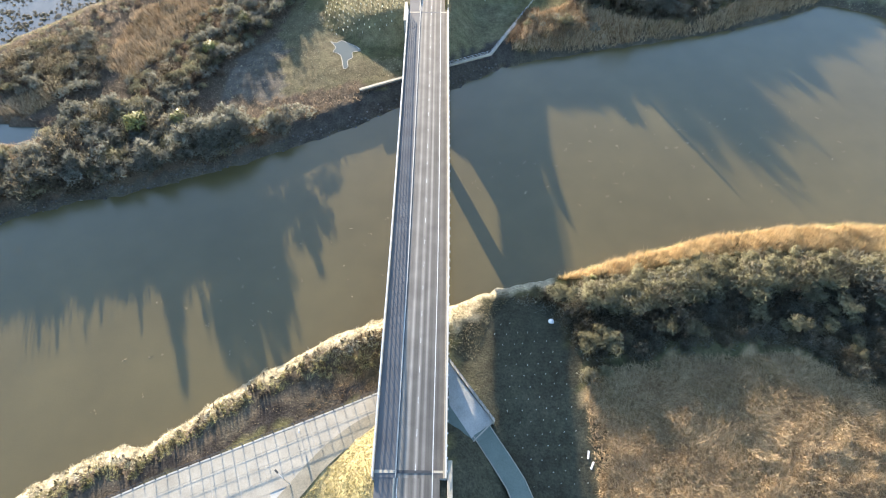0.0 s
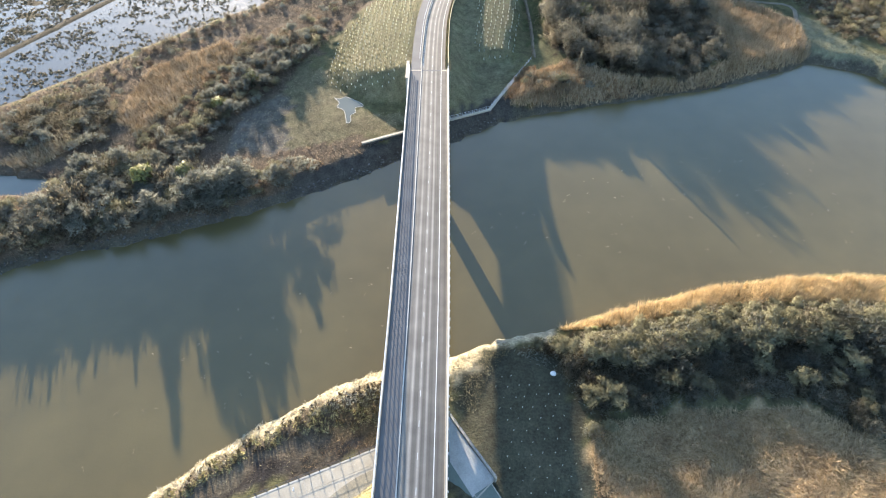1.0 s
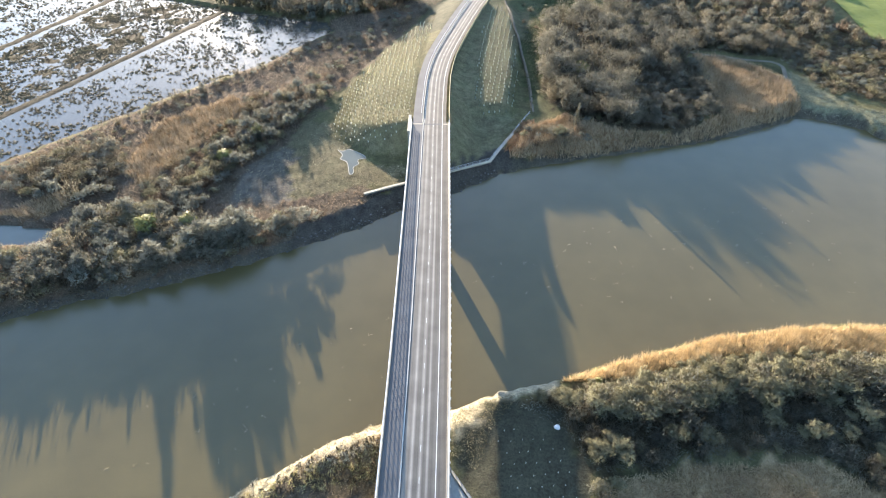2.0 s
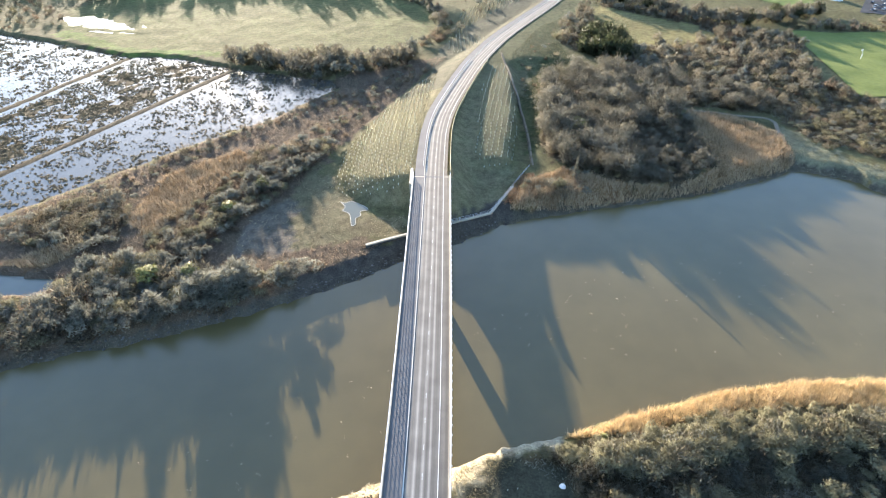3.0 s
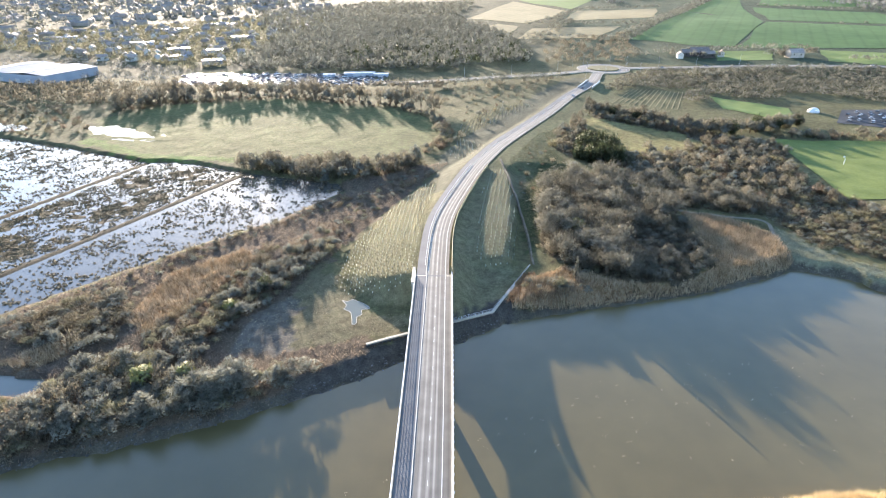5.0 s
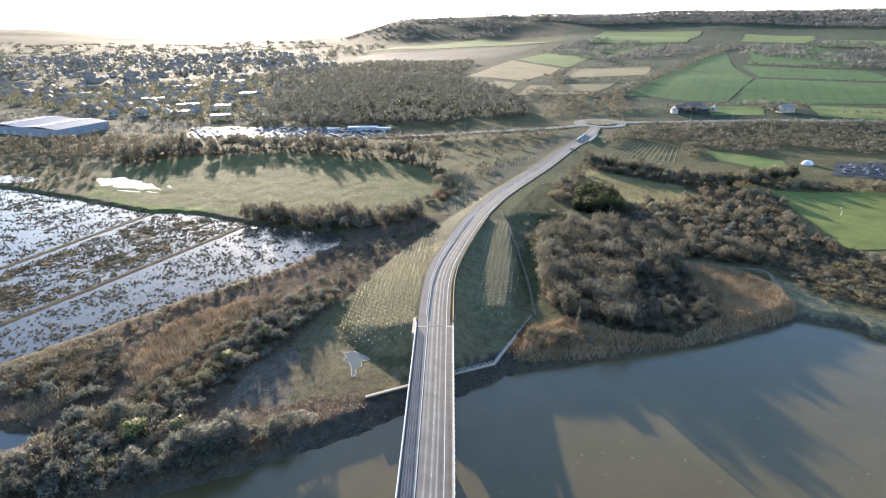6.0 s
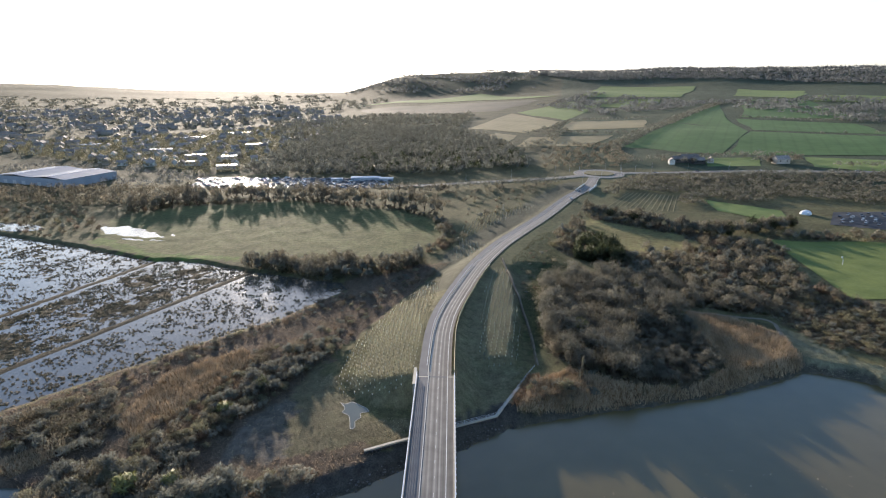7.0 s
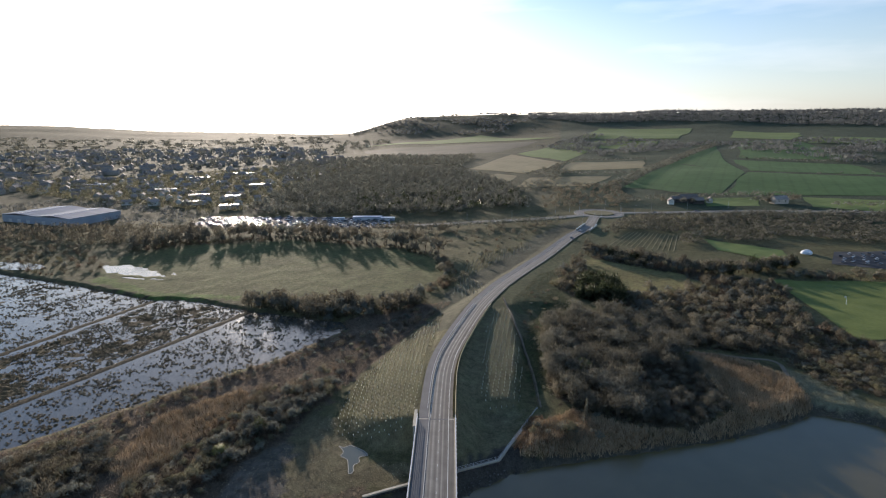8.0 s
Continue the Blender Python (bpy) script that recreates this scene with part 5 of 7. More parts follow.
plant_all(grey, scatter(ROW_LEFT, 3.4, lambda x, y: keep_left(x, y) & (y < 186)), 0.65, 1.2, [0.46, 0.2, 0.26, 0.08])
plant_all(grey, scatter(ROW_LEFT, 5.5, lambda x, y: keep_left(x, y) & (y >= 186)), 0.35, 0.8, [0.3, 0.3, 0.2, 0.2])
plant_all([full], scatter(ROW_LEFT, 8.5, lambda x, y: keep_left(x, y) & (y < 196)), 0.5, 0.78)
plant_all([full], scatter(BANK_LEFT, 9.5, keep_left), 0.5, 0.72)
# the scrub runs out low towards the bridge
ROOTED[:] = [(k, m @ Matrix.Diagonal((1, 1, 0.55, 1)) if -41 < m.translation.x < -30 and 108 < m.translation.y < 116 else m, d) for k, m, d in ROOTED]
MID_LEFT = [(-112, 114), (-98, 124), (-104, 150), (-126, 143), (-138, 128)]
plant_all(grey, scatter(MID_LEFT, 3.1, keep_left), 0.6, 1.05, [0.45, 0.35, 0.15, 0.05])
plant_all(grey, scatter([(-140, 128), (-118, 160), (-90, 195), (-52, 236), (-44, 228), (-82, 186), (-98, 164), (-108, 150)], 3.6, keep_left), 0.3, 0.6, [0.3, 0.3, 0.2, 0.2])
plant_all(grey, scatter([(-96, 128), (-84, 118), (-76, 128), (-70, 160), (-66, 182), (-74, 182)], 3.3, keep_left), 0.55, 0.95)
for x, y, s, slim in ((-73.5, 93.5, 0.80, 2.3), (-74.2, 94.6, 0.66, 2.6), (-99, 85, 0.52, 1.3), (-96, 87, 0.54, 1.3), (-112, 80, 0.55, 1.3), (-88, 90, 0.52, 1.4), (-65, 97.5, 0.85, 2.2), (-62.5, 98.5, 0.95, 2.4),
                      (-60, 99.5, 1.0, 2.4), (-57, 101, 0.98, 2.4), (-55, 102, 0.9, 2.2), (-44.8, 106.2, 0.6, 2.4), (-43.6, 107.4, 0.52, 2.4), (-68, 95, 0.58, 1.3), (-80, 91, 0.52, 1.4)):
    plant_all([slender], np.array([(x, y)], float), s, s, slim=slim)
plant_all(trees, np.array([(56, 160), (60, 161), (64, 163)], float), 0.85, 1.0)
plant_all([full], np.array([(-65.5, 98), (-63, 99), (-61, 100.5), (-58.5, 101), (-56, 102), (-53.5, 103), (-62, 103), (-58, 105), (-55, 106)], float), 0.95, 1.12)
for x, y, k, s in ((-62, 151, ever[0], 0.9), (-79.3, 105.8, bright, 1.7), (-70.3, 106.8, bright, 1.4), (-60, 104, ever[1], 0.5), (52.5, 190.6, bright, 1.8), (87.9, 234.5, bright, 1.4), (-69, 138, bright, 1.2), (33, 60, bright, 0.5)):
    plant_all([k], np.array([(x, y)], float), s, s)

# far bank, right of the bridge
keep_right = far_off([CLEARING, REEDS_RIGHT, SALTMARSH, PITCH])
low_end = lambda x, y: (x > 70) & (y < 196)          # younger growth where the wood meets the reeds
plant_all(trees + [grey[0]], scatter(WOOD_RIGHT, 4.4, lambda x, y: keep_right(x, y) & ~low_end(x, y)), 0.6, 1.12, [0.34, 0.24, 0.26, 0.16])
plant_all(trees + [grey[0]], scatter(WOOD_RIGHT, 3.2, lambda x, y: keep_right(x, y) & low_end(x, y)), 0.36, 0.56, [0.3, 0.15, 0.25, 0.3])
plant_all([slender], np.array([(44.5, 157.5)], float), 0.95, 0.95, slim=0.55)
plant_all(grey, scatter([(40, 162), (60, 155), (94, 168), (96, 186), (70, 172), (44, 172)], 3.4, off_road), 0.5, 0.85)
plant_all(trees, scatter([(96, 224), (120, 217), (142, 213), (152, 224), (100, 264), (90, 254)], 4.8, keep_right), 0.5, 0.8)
plant_all(grey, scatter([(19, 145), (28, 160), (54, 156), (46, 148), (30, 146)], 3.6, off_road), 0.4, 0.75, [0.1, 0.1, 0.1, 0.7])
plant_all(grey, scatter([(33, 172), (44, 225), (66, 268), (62, 300), (76, 348), (60, 330), (36, 275), (33, 217)], 9.5, off_road), 0.3, 0.6)
plant_all(ever, scatter([(70, 278), (92, 273), (98, 296), (88, 318), (78, 312)], 4.4, keep_right), 1.0, 1.45)
plant_all(hedge_far + grey[2:], scatter(SCRUB_RIGHT, 5.2, lambda x, y: keep_right(x, y) & (y > 228)), 0.6, 1.0, [0.22, 0.24, 0.14, 0.2, 0.12, 0.08])
plant_all(grey + hedge_far[3:], scatter(SCRUB_RIGHT, 3.6, lambda x, y: keep_right(x, y) & (y <= 228)), 0.4, 0.72)
plant_all(grey, scatter([(140, 186), (163, 171), (198, 220), (186, 228)], 3.6, keep_right), 0.35, 0.6)
plant_all(hedge_far[:2] + ever, scatter([(99, 384), (136, 362), (175, 332), (219, 345), (241, 358), (238, 366), (218, 354), (176, 343), (137, 372), (104, 394)], 4.6, keep_right), 0.95, 1.4, [0.4, 0.44, 0.08, 0.08])
plant_all(hedge_far, scatter([(186, 224), (200, 213), (330, 232), (330, 224), (200, 200), (182, 215)], 5.5), 0.6, 0.9)
plant_all(hedge_far, scatter([(205, 328), (282, 320), (290, 330), (206, 338)], 5.5), 0.7, 1.0)

# belt between marsh and field, hedges, the tree line that shades the field
plant_all(hedge_far, scatter([(-122, 288), (-110, 273), (-60, 253), (-34, 262), (-14, 276), (-14, 292), (-35, 279), (-78, 279)], 4.6, off_road), 0.75, 1.45, [0.35, 0.4, 0.05, 0.2])
plant_all(hedge_far[:2], scatter([(-250, 394), (-220, 424), (-135, 443), (-40, 407), (-10, 376), (2, 380), (-30, 430), (-130, 470), (-235, 455), (-268, 420)], 11.0, off_road), 1.5, 2.3, slim=0.8)
plant_all(hedge_far, scatter([(-250, 394), (-220, 424), (-135, 443), (-40, 407), (-10, 376), (-4, 380), (-36, 414), (-134, 452), (-226, 436), (-262, 404)], 4.5, off_road), 0.4, 0.7)
plant_all(hedge_far[:2], np.array([(1, 311), (5, 317), (8, 323), (22, 374), (26, 378)], float), 0.7, 0.85)
plant_all(hedge_far, scatter([(-20, 292), (-4, 300), (4, 330), (-4, 372), (-14, 374), (-6, 331)], 5.0, off_road), 0.6, 0.9)
plant_all(hedge_far, scatter([(-320, 352), (-262, 330), (-240, 345), (-268, 385), (-300, 410), (-400, 420)], 8.5), 0.35, 0.8)
plant_all(hedge_far, scatter([(4, 372), (20, 350), (40, 385), (70, 430), (60, 470), (20, 440)], 13, off_road), 0.3, 0.6)
plant_all(willow, np.array([(38.5, 151.5), (36.5, 152.5), (40.5, 152)], float), 0.9, 1.15)
grow_all(290)
for proto in (*willow, *grey, *trees, slender, full, *ever, bright, *hedge_far):
    for o in (*proto.children_recursive, proto):
        bpy.data.objects.remove(o)


# ---------------------------------------------------------------- reeds, tussocks, rough grass
def tufts(name, places, blades, tall, wide, spread, lean, material, label, category, sway=1.0, floor=-9.0):
    """Many blades round each plan place, leaning with a slow drift so that the stand looks combed by wind."""
    n = len(places)
    p = np.repeat(places, blades, 0)
    p = p + rng.normal(size=p.shape) * spread
    z = np.maximum(height(p[:, 0], p[:, 1]), floor)
    a = 6.28 * (0.5 + 0.5 * ripple(p[:, 0], p[:, 1], 19, 2)) + 1.2 * ripple(p[:, 0], p[:, 1], 6, 5)
    way = np.stack([np.cos(a) * lean * sway, np.sin(a) * lean * sway, np.ones(len(p))], -1) + rng.normal(size=(len(p), 3)) * np.array([lean, lean, 0.1])
    ln = tall * rng.uniform(0.65, 1.2, len(p)) * (1 + 0.25 * ripple(p[:, 0], p[:, 1], 8, 1))
    base = np.column_stack([p, z - 0.05])
    tris = slivers(base, unit(way), ln, wide * rng.uniform(0.6, 1.5, len(p)))
    ob = new(name, tri_mesh(name, tris, material))
    return tagged(ob, label, category, kind="stuff")


def brambles(poly, gap, tall, label, keep, material=None):
    """Low tangled undergrowth that fills the ground between shrubs."""
    tufts("undergrowth", scatter(poly, gap, keep), 5, tall, 0.13, 0.45, 0.9, material or M_TWIG, label, "undergrowth", 0.3)


brambles(NEAR_SCRUB, 0.95, 1.0, "tangled bare undergrowth between the bank shrubs", lambda x, y: off_road(x, y) & (x > 15) & (x < 115) & (y > 20), M_TWIG_GREY)
brambles(SCRUB_LEFT, 1.35, 1.1, "tangled russet undergrowth in the thicket", lambda x, y: keep_left(x, y) & (x > -140) & ((x < -45) | (in_river(x, y) < -8)), M_TWIG_RED)
brambles(WOOD_RIGHT, 1.9, 1.4, "tangled bare undergrowth in the wood", keep_right)
brambles(SCRUB_RIGHT, 1.7, 1.2, "tangled russet undergrowth in the scrub", keep_right, M_TWIG_DARK)
brambles([(-122, 288), (-110, 273), (-60, 253), (-34, 262), (-14, 276), (-14, 292), (-35, 279), (-78, 279)], 1.7, 1.6, "tangled bare undergrowth beside the field", off_road)
view = lambda x, y: (y > 10) & (np.abs(x) < 125)
tufts("golden_reeds", scatter(GOLD_REEDS, 0.36, lambda x, y: view(x, y) & (in_river(x, y) < 0.3)), 5, 2.1, 0.10, 0.18, 0.22, M_REED_GOLD, "sunlit golden reed bed along the water's edge", "reeds")
tufts("reed_bed", scatter(NEAR_REEDS, 0.50, lambda x, y: view(x, y) & (x < 105)), 8, 1.3, 0.085, 0.26, 0.75, M_REED_TAN, "wind-laid tan reed bed beside the scrub", "reeds")
tufts("reed_bed", scatter(REEDS_RIGHT, 0.7, lambda x, y: in_river(x, y) < 0.2), 6, 1.9, 0.16, 0.3, 0.25, M_REED_DULL, "tan reed bed on the far river bank", "reeds")
tufts("reed_bed", scatter(REEDS_FAR_LEFT, 0.75), 6, 1.8, 0.16, 0.3, 0.3, M_REED_DULL, "russet-tan reed patch among leafless thicket", "reeds")
tufts("reed_bed", scatter(REEDS_CREEK, 0.75), 6, 1.7, 0.16, 0.3, 0.3, M_REED_DULL, "tan reed fringe beside the creek pool", "reeds")
tufts("saltmarsh", scatter(SALTMARSH, 0.9), 5, 0.5, 0.16, 0.35, 0.7, M_SALT, "pale green saltmarsh grass beside the river", "grass")
tufts("rough_grass", scatter([(32, 170), (44, 222), (66, 268), (60, 300), (74, 346), (56, 326), (33, 273), (33, 217)], 1.2, off_road), 4, 0.6, 0.16, 0.4, 0.8, M_TURF, "olive rough grass beside the wood", "grass")
tufts("bracken", scatter([(19, 143), (27, 161), (34, 160), (54, 156), (64, 153), (60, 148), (34, 143)], 0.65, lambda x, y: off_road(x, y) & (ripple(x, y, 11, 2) > -0.75 + 0.012 * (x - 22))), 7, 1.2, 0.20, 0.35, 0.7, M_BRACKEN, "rust-orange dead bracken on the far bank", "bracken")
BANK_OUT = [(-82, 18), (-57, 30), (-42, 41), (-26, 51), (-10, 56), (-11, 36), (-38, 25), (-60, 15)]


def strip(lo, hi, wave=1.0):
    """Places on the left bank between two distances from the water, the edges wavering."""
    def test(x, y):
        w = -in_river(x, y) + wave * ripple(x, y, 9, 4) + 0.5 * wave * ripple(x, y, 3.3, 1)
        wide = 1 + np.clip((x + 30) / 12, 0, 1) * 0.75
        return (w > lo * wide) & (w < hi * wide) & (away(EDGE, x, y) > 0.9)
    return test


tufts("flattened_reeds", scatter(BANK_OUT, 0.5, strip(0.1, 3.8, 0.8)), 7, 0.6, 0.15, 0.25, 2.4, M_LAID, "pale flattened reeds along the water's edge", "reeds", 0.9)
tufts("bank_grass", scatter(BANK_OUT, 0.5, lambda x, y: strip(3.0, 6.8)(x, y) & (ripple(x, y, 4.1, 2) + 0.6 * ripple(x, y, 11, 5) > -0.25)), 8, 0.6, 0.13, 0.22, 1.3, M_YELLOW, "rough yellow-green grass on the river bank", "grass")
tufts("dead_stems", scatter(BANK_OUT, 0.62, lambda x, y: strip(1.8, 6.8)(x, y) & (rng.random(x.shape) < 0.32 + 0.6 * ripple(x, y, 3.2, 2) + 0.3 * (x > -28))), 4, 0.95, 0.22, 0.12, 0.3, M_STEM, "dark dead stems standing in the bank grass", "stems")
tufts("plant_litter", scatter(BANK_OUT, 0.6, lambda x, y: strip(5.4, 30)(x, y) & (x + 1.5 * ripple(x, y, 6, 3) > -25)), 7, 0.5, 0.10, 0.25, 1.3, M_LITTER, "brown dead plant litter beside the wall", "litter")
tufts("mud_weeds", scatter(BANK_OUT, 1.6, lambda x, y: strip(6.3, 30)(x, y) & (x < -23)), 4, 0.4, 0.09, 0.3, 1.1, M_ROUGH, "sparse weeds and litter on dark mud by the wall", "weeds")
tufts("bank_grass", scatter([(1.5, 44), (2, 53), (9, 56.5), (16, 57.5), (10, 50), (6, 41)], 0.6, lambda x, y: in_river(x, y) < -1.2), 6, 0.6, 0.09, 0.2, 0.6, M_ROUGH, "rough yellowed grass beside the bridge", "grass")
tufts("mound_grass", scatter([(-11.8, -2), (-11.8, 28), (-16, 27), (-24, 17), (-29, 4), (-29, -2)], 0.45, lambda x, y: (away(TRACK, x, y) > 2.0) & (y > 8)), 7, 0.45, 0.09, 0.2, 0.8, M_STRAW, "dry straw-yellow grass on the embankment beside the bridge", "grass")
between = [(-215, 170), (-171, 287), (-109, 269), (-168, 150)]


def peppered(low, high):
    """Tussocks stand thick in drifts, thinly elsewhere, clear of the two causeways and the ditch along each."""
    def test(x, y):
        p = 0.45 + 0.45 * ripple(x, y, 47, 3) + 0.25 * ripple(x, y, 17, 1) + 0.32 * inside(between, x, y) - 0.18 * (x > -100)
        free = np.ones(x.shape, bool)
        for a, b in (((-215, 170), (-171, 287)), ((-168, 150), (-109, 269))):
            d = away([a, b], x, y)
            south = (b[0] - a[0]) * (y - a[1]) - (b[1] - a[1]) * (x - a[0]) < 0
            free &= d > np.where(south, 4.4, 1.8)
        return (x > -300) & (y > 100) & free & (rng.random(x.shape) < np.clip(low + (high - low) * p, 0.06, 0.97))
    return test


def mounds(name, places, lo, hi, material, label, category, level):
    """Rounded six-sided tussocks with drooping rims, each with a few blades on top."""
    n = len(places)
    r = rng.uniform(lo, hi, n) * rng.uniform(0.8, 1.2, n)
    z = np.maximum(height(places[:, 0], places[:, 1]), level)
    a = (np.arange(6) * math.pi / 3)[None, :] + rng.uniform(0, 6.28, (n, 1))
    k = r[:, None] * rng.uniform(0.7, 1.25, (n, 6))
    rim = np.stack([places[:, :1] + np.cos(a) * k, places[:, 1:] + np.sin(a) * k, np.repeat(z[:, None] - 0.12, 6, 1)], -1)
    mid = np.stack([places[:, :1] + np.cos(a) * k * 0.72, places[:, 1:] + np.sin(a) * k * 0.72, z[:, None] + (r * 0.55)[:, None] * rng.uniform(0.7, 1.2, (n, 6))], -1)
    top = np.repeat(np.column_stack([places + rng.normal(size=(n, 2)) * 0.1, z + r * 0.75])[:, None], 6, 1)
    nxt = np.roll(rim, -1, 1), np.roll(mid, -1, 1)
    tris = [np.stack([rim, nxt[0], mid], 2), np.stack([mid, nxt[1], top], 2)]
    tris = np.concatenate([t.reshape(-1, 3, 3) for t in tris])
    p = np.repeat(np.column_stack([places, z + r * 0.3]), 2, 0) + rng.normal(size=(n * 2, 3)) * np.array([0.3, 0.3, 0.05])
    way = unit(rng.normal(size=p.shape) * np.array([0.6, 0.6, 0.2]) + np.array([0, 0, 1.0]))
    blades = slivers(p, way, np.repeat(r, 2) * rng.uniform(0.6, 1.2, n * 2), np.full(n * 2, 0.2))
    return tagged(new(name, tri_mesh(name, np.concatenate([tris, blades]), material)), label, category, kind="stuff")


clumps = scatter(MARSH, 3.3, peppered(0.06, 0.8), 0.5)
clumps = np.repeat(clumps, rng.integers(4, 14, len(clumps)), 0)
clumps = clumps + rng.normal(size=clumps.shape) * np.array([1.5, 1.2])
single = scatter(MARSH, 2.0, peppered(0.16, 0.6), 0.5)
rushes = np.concatenate([clumps[inside(MARSH, clumps[:, 0], clumps[:, 1]) & peppered(3.0, 3.0)(clumps[:, 0], clumps[:, 1])], single])
mounds("rush_tussocks", rushes, 0.26, 0.62, M_TUSSOCK, "brown rush tussocks standing in flood water", "rushes", 1.42)
tufts("embankment_grass", scatter([(-40, 152), (-14, 142), (-10, 150), (-8, 200), (-4, 258), (-24, 222), (-38, 184)], 0.8), 4, 0.4, 0.14, 0.3, 0.7, M_TURF, "tufted winter grass on the planted embankment", "grass")
tufts("rough_grass", scatter(CLEARED, 1.1, lambda x, y: np.hypot(x + 30, y - 139) > 7.5), 4, 0.45, 0.12, 0.3, 0.8, M_ROUGH, "thin rough grass on cleared ground", "grass")
tufts("rough_grass", scatter(BARE, 1.5), 4, 0.5, 0.12, 0.35, 0.8, M_ROUGH, "sparse rough grass on bare trampled ground", "grass")

# stones along the far shore
stone_at = scatter([(-112, 73), (-80, 82), (-52, 93), (-28, 105), (-14, 114), (3, 123), (16, 132), (16, 139), (-14, 121), (-52, 100), (-80, 89), (-112, 80)], 1.1, lambda x, y: (np.abs(in_river(x, y) + 1.2) < 2.0) & (rng.random(x.shape) < 0.5))
bm = bmesh.new()
bmesh.ops.create_icosphere(bm, subdivisions=1, radius=0.5)
ico = np.array([[v.co[:] for v in f.verts] for f in bm.faces])
bm.free()
tris = []
for (x, y), z in zip(stone_at, height(stone_at[:, 0], stone_at[:, 1])):
    s = rng.uniform(0.25, 1.0, 3) * np.array([1, 1, 0.6])
    a = rng.uniform(0, 6.28)
    r = np.array([[math.cos(a), -math.sin(a), 0], [math.sin(a), math.cos(a), 0], [0, 0, 1]])
    tris.append((ico * s) @ r.T + np.array([x, y, z + 0.05]))
tagged(new("shore_stones", tri_mesh("shore_stones", np.concatenate(tris), M_STONE)), "dark stones and mud clods along the far shore", "stones", kind="stuff")

# drifting scraps on the river
spots = scatter([(-70, 26), (-30, 50), (-12, 58), (-8, 90), (40, 80), (110, 86), (110, 120), (60, 120), (-60, 60)], 5.0, lambda x, y: (in_river(x, y) > 2) & (rng.random(x.shape) < 0.5))
base = np.column_stack([np.repeat(spots, 4, 0) + rng.normal(size=(len(spots) * 4, 2)) * 0.25, np.full(len(spots) * 4, 0.03)])
way = unit(np.column_stack([rng.normal(size=(len(base), 2)), np.full(len(base), 0.02)]))
tagged(new("floating_scraps", tri_mesh("floating_scraps", slivers(base, way, rng.uniform(0.1, 0.4, len(base)), rng.uniform(0.08, 0.2, len(base))), M_REED_GOLD)),
       "pale scraps of reed drifting on the water", "debris", kind="stuff")

# ---------------------------------------------------------------- planted saplings in guards
guard_bm = bmesh.new()
rod(guard_bm, (0, 0, -0.1), (0, 0, 0.6), 0.07, 0.08, 6)
rod(guard_bm, (0.1, 0, -0.1), (0.1, 0, 0.75), 0.02, 0.02, 4)
guard_me = mesh_from(guard_bm, "tree_guard", M_GUARD)


def guards(places, label, group, size=1.0, squat=1.0):
    z = height(places[:, 0], places[:, 1])
    for (x, y), h in zip(places, z):
        ob = tagged(new("tree_guard", guard_me), label, "tree guard", group)
        ob.matrix_basis = Matrix.LocRotScale((x, y, h), Euler((rng.normal() * 0.06, rng.normal() * 0.06, rng.uniform(0, 6.28))), (size, size, size * squat * rng.uniform(0.7, 1.05)))


def grid_places(poly, step, turn, keep=None, deep=1.0):
    c, s = math.cos(radians(turn)), math.sin(radians(turn))
    u, v = np.meshgrid(np.arange(-80, 80, step), np.arange(-80, 80, step * deep))
    u = u + (np.arange(len(u)) % 2)[:, None] * step / 2
    p = np.array(poly).mean(0)
    x = p[0] + c * u - s * v + rng.normal(size=u.shape) * 0.18
    y = p[1] + s * u + c * v + rng.normal(size=u.shape) * 0.12
    ok = inside(poly, x, y)
    if keep is not None:
        ok &= keep(x, y)
    return np.stack([x[ok], y[ok]], -1)


guards(grid_places([(9.5, 51), (23, 47), (25, 36), (25.5, 10), (17.5, 10), (12, 30)], 2.25, 4), "pale plastic tree guard on the shaded lawn", "lawn tree guards", 0.75)
left_slope = grid_places([(-40, 158), (-36, 149), (-16, 145), (-11, 156), (-11, 196), (-5, 236), (-10, 248), (-24, 220), (-37, 184)], 1.9, 20, deep=1.25)
order = np.argsort(left_slope[:, 1])
guards(left_slope[order[:190]], "pale plastic tree guard on the planted embankment", "embankment tree guards", 1.35, 0.7)


def guard_stuff(places, label):
    z = height(places[:, 0], places[:, 1])
    tris = []
    for k in range(3):
        a = 2.1 * k
        base = np.column_stack([places + 0.05 * np.array([math.cos(a), math.sin(a)]), z - 0.05])
        tri = np.stack([base + np.array([-0.27 * math.sin(a), 0.27 * math.cos(a), 0]), base + np.array([0.27 * math.sin(a), -0.27 * math.cos(a), 0]), base + np.array([0, 0, 0.95])], 1)
        tris += [tri, tri[:, ::-1] + np.array([0, 0, 0.01])]
    tagged(new("tree_guards", tri_mesh("tree_guards", np.concatenate(tris), M_GUARD)), label, "tree guards", kind="stuff")


guard_stuff(left_slope[order[190:]], "rows of pale tree guards farther along the embankment")
guard_stuff(grid_places([(10, 164), (20, 163), (26, 172), (28.5, 190), (29.5, 228), (28.5, 258), (22, 255), (16, 226), (12.5, 198)], 2.1, 14, deep=1.15), "rows of pale tree guards on the terrace below the road")
guard_stuff(grid_places([(12, 330), (66, 408), (58, 412), (30, 392), (6, 350)], 2.6, -35, off_road), "rows of pale tree guards beside the road")
guard_stuff(grid_places([(3, 284), (18, 290), (22, 305), (8, 325), (0, 300)], 2.4, -25, off_road), "rows of pale tree guards on the road bank")

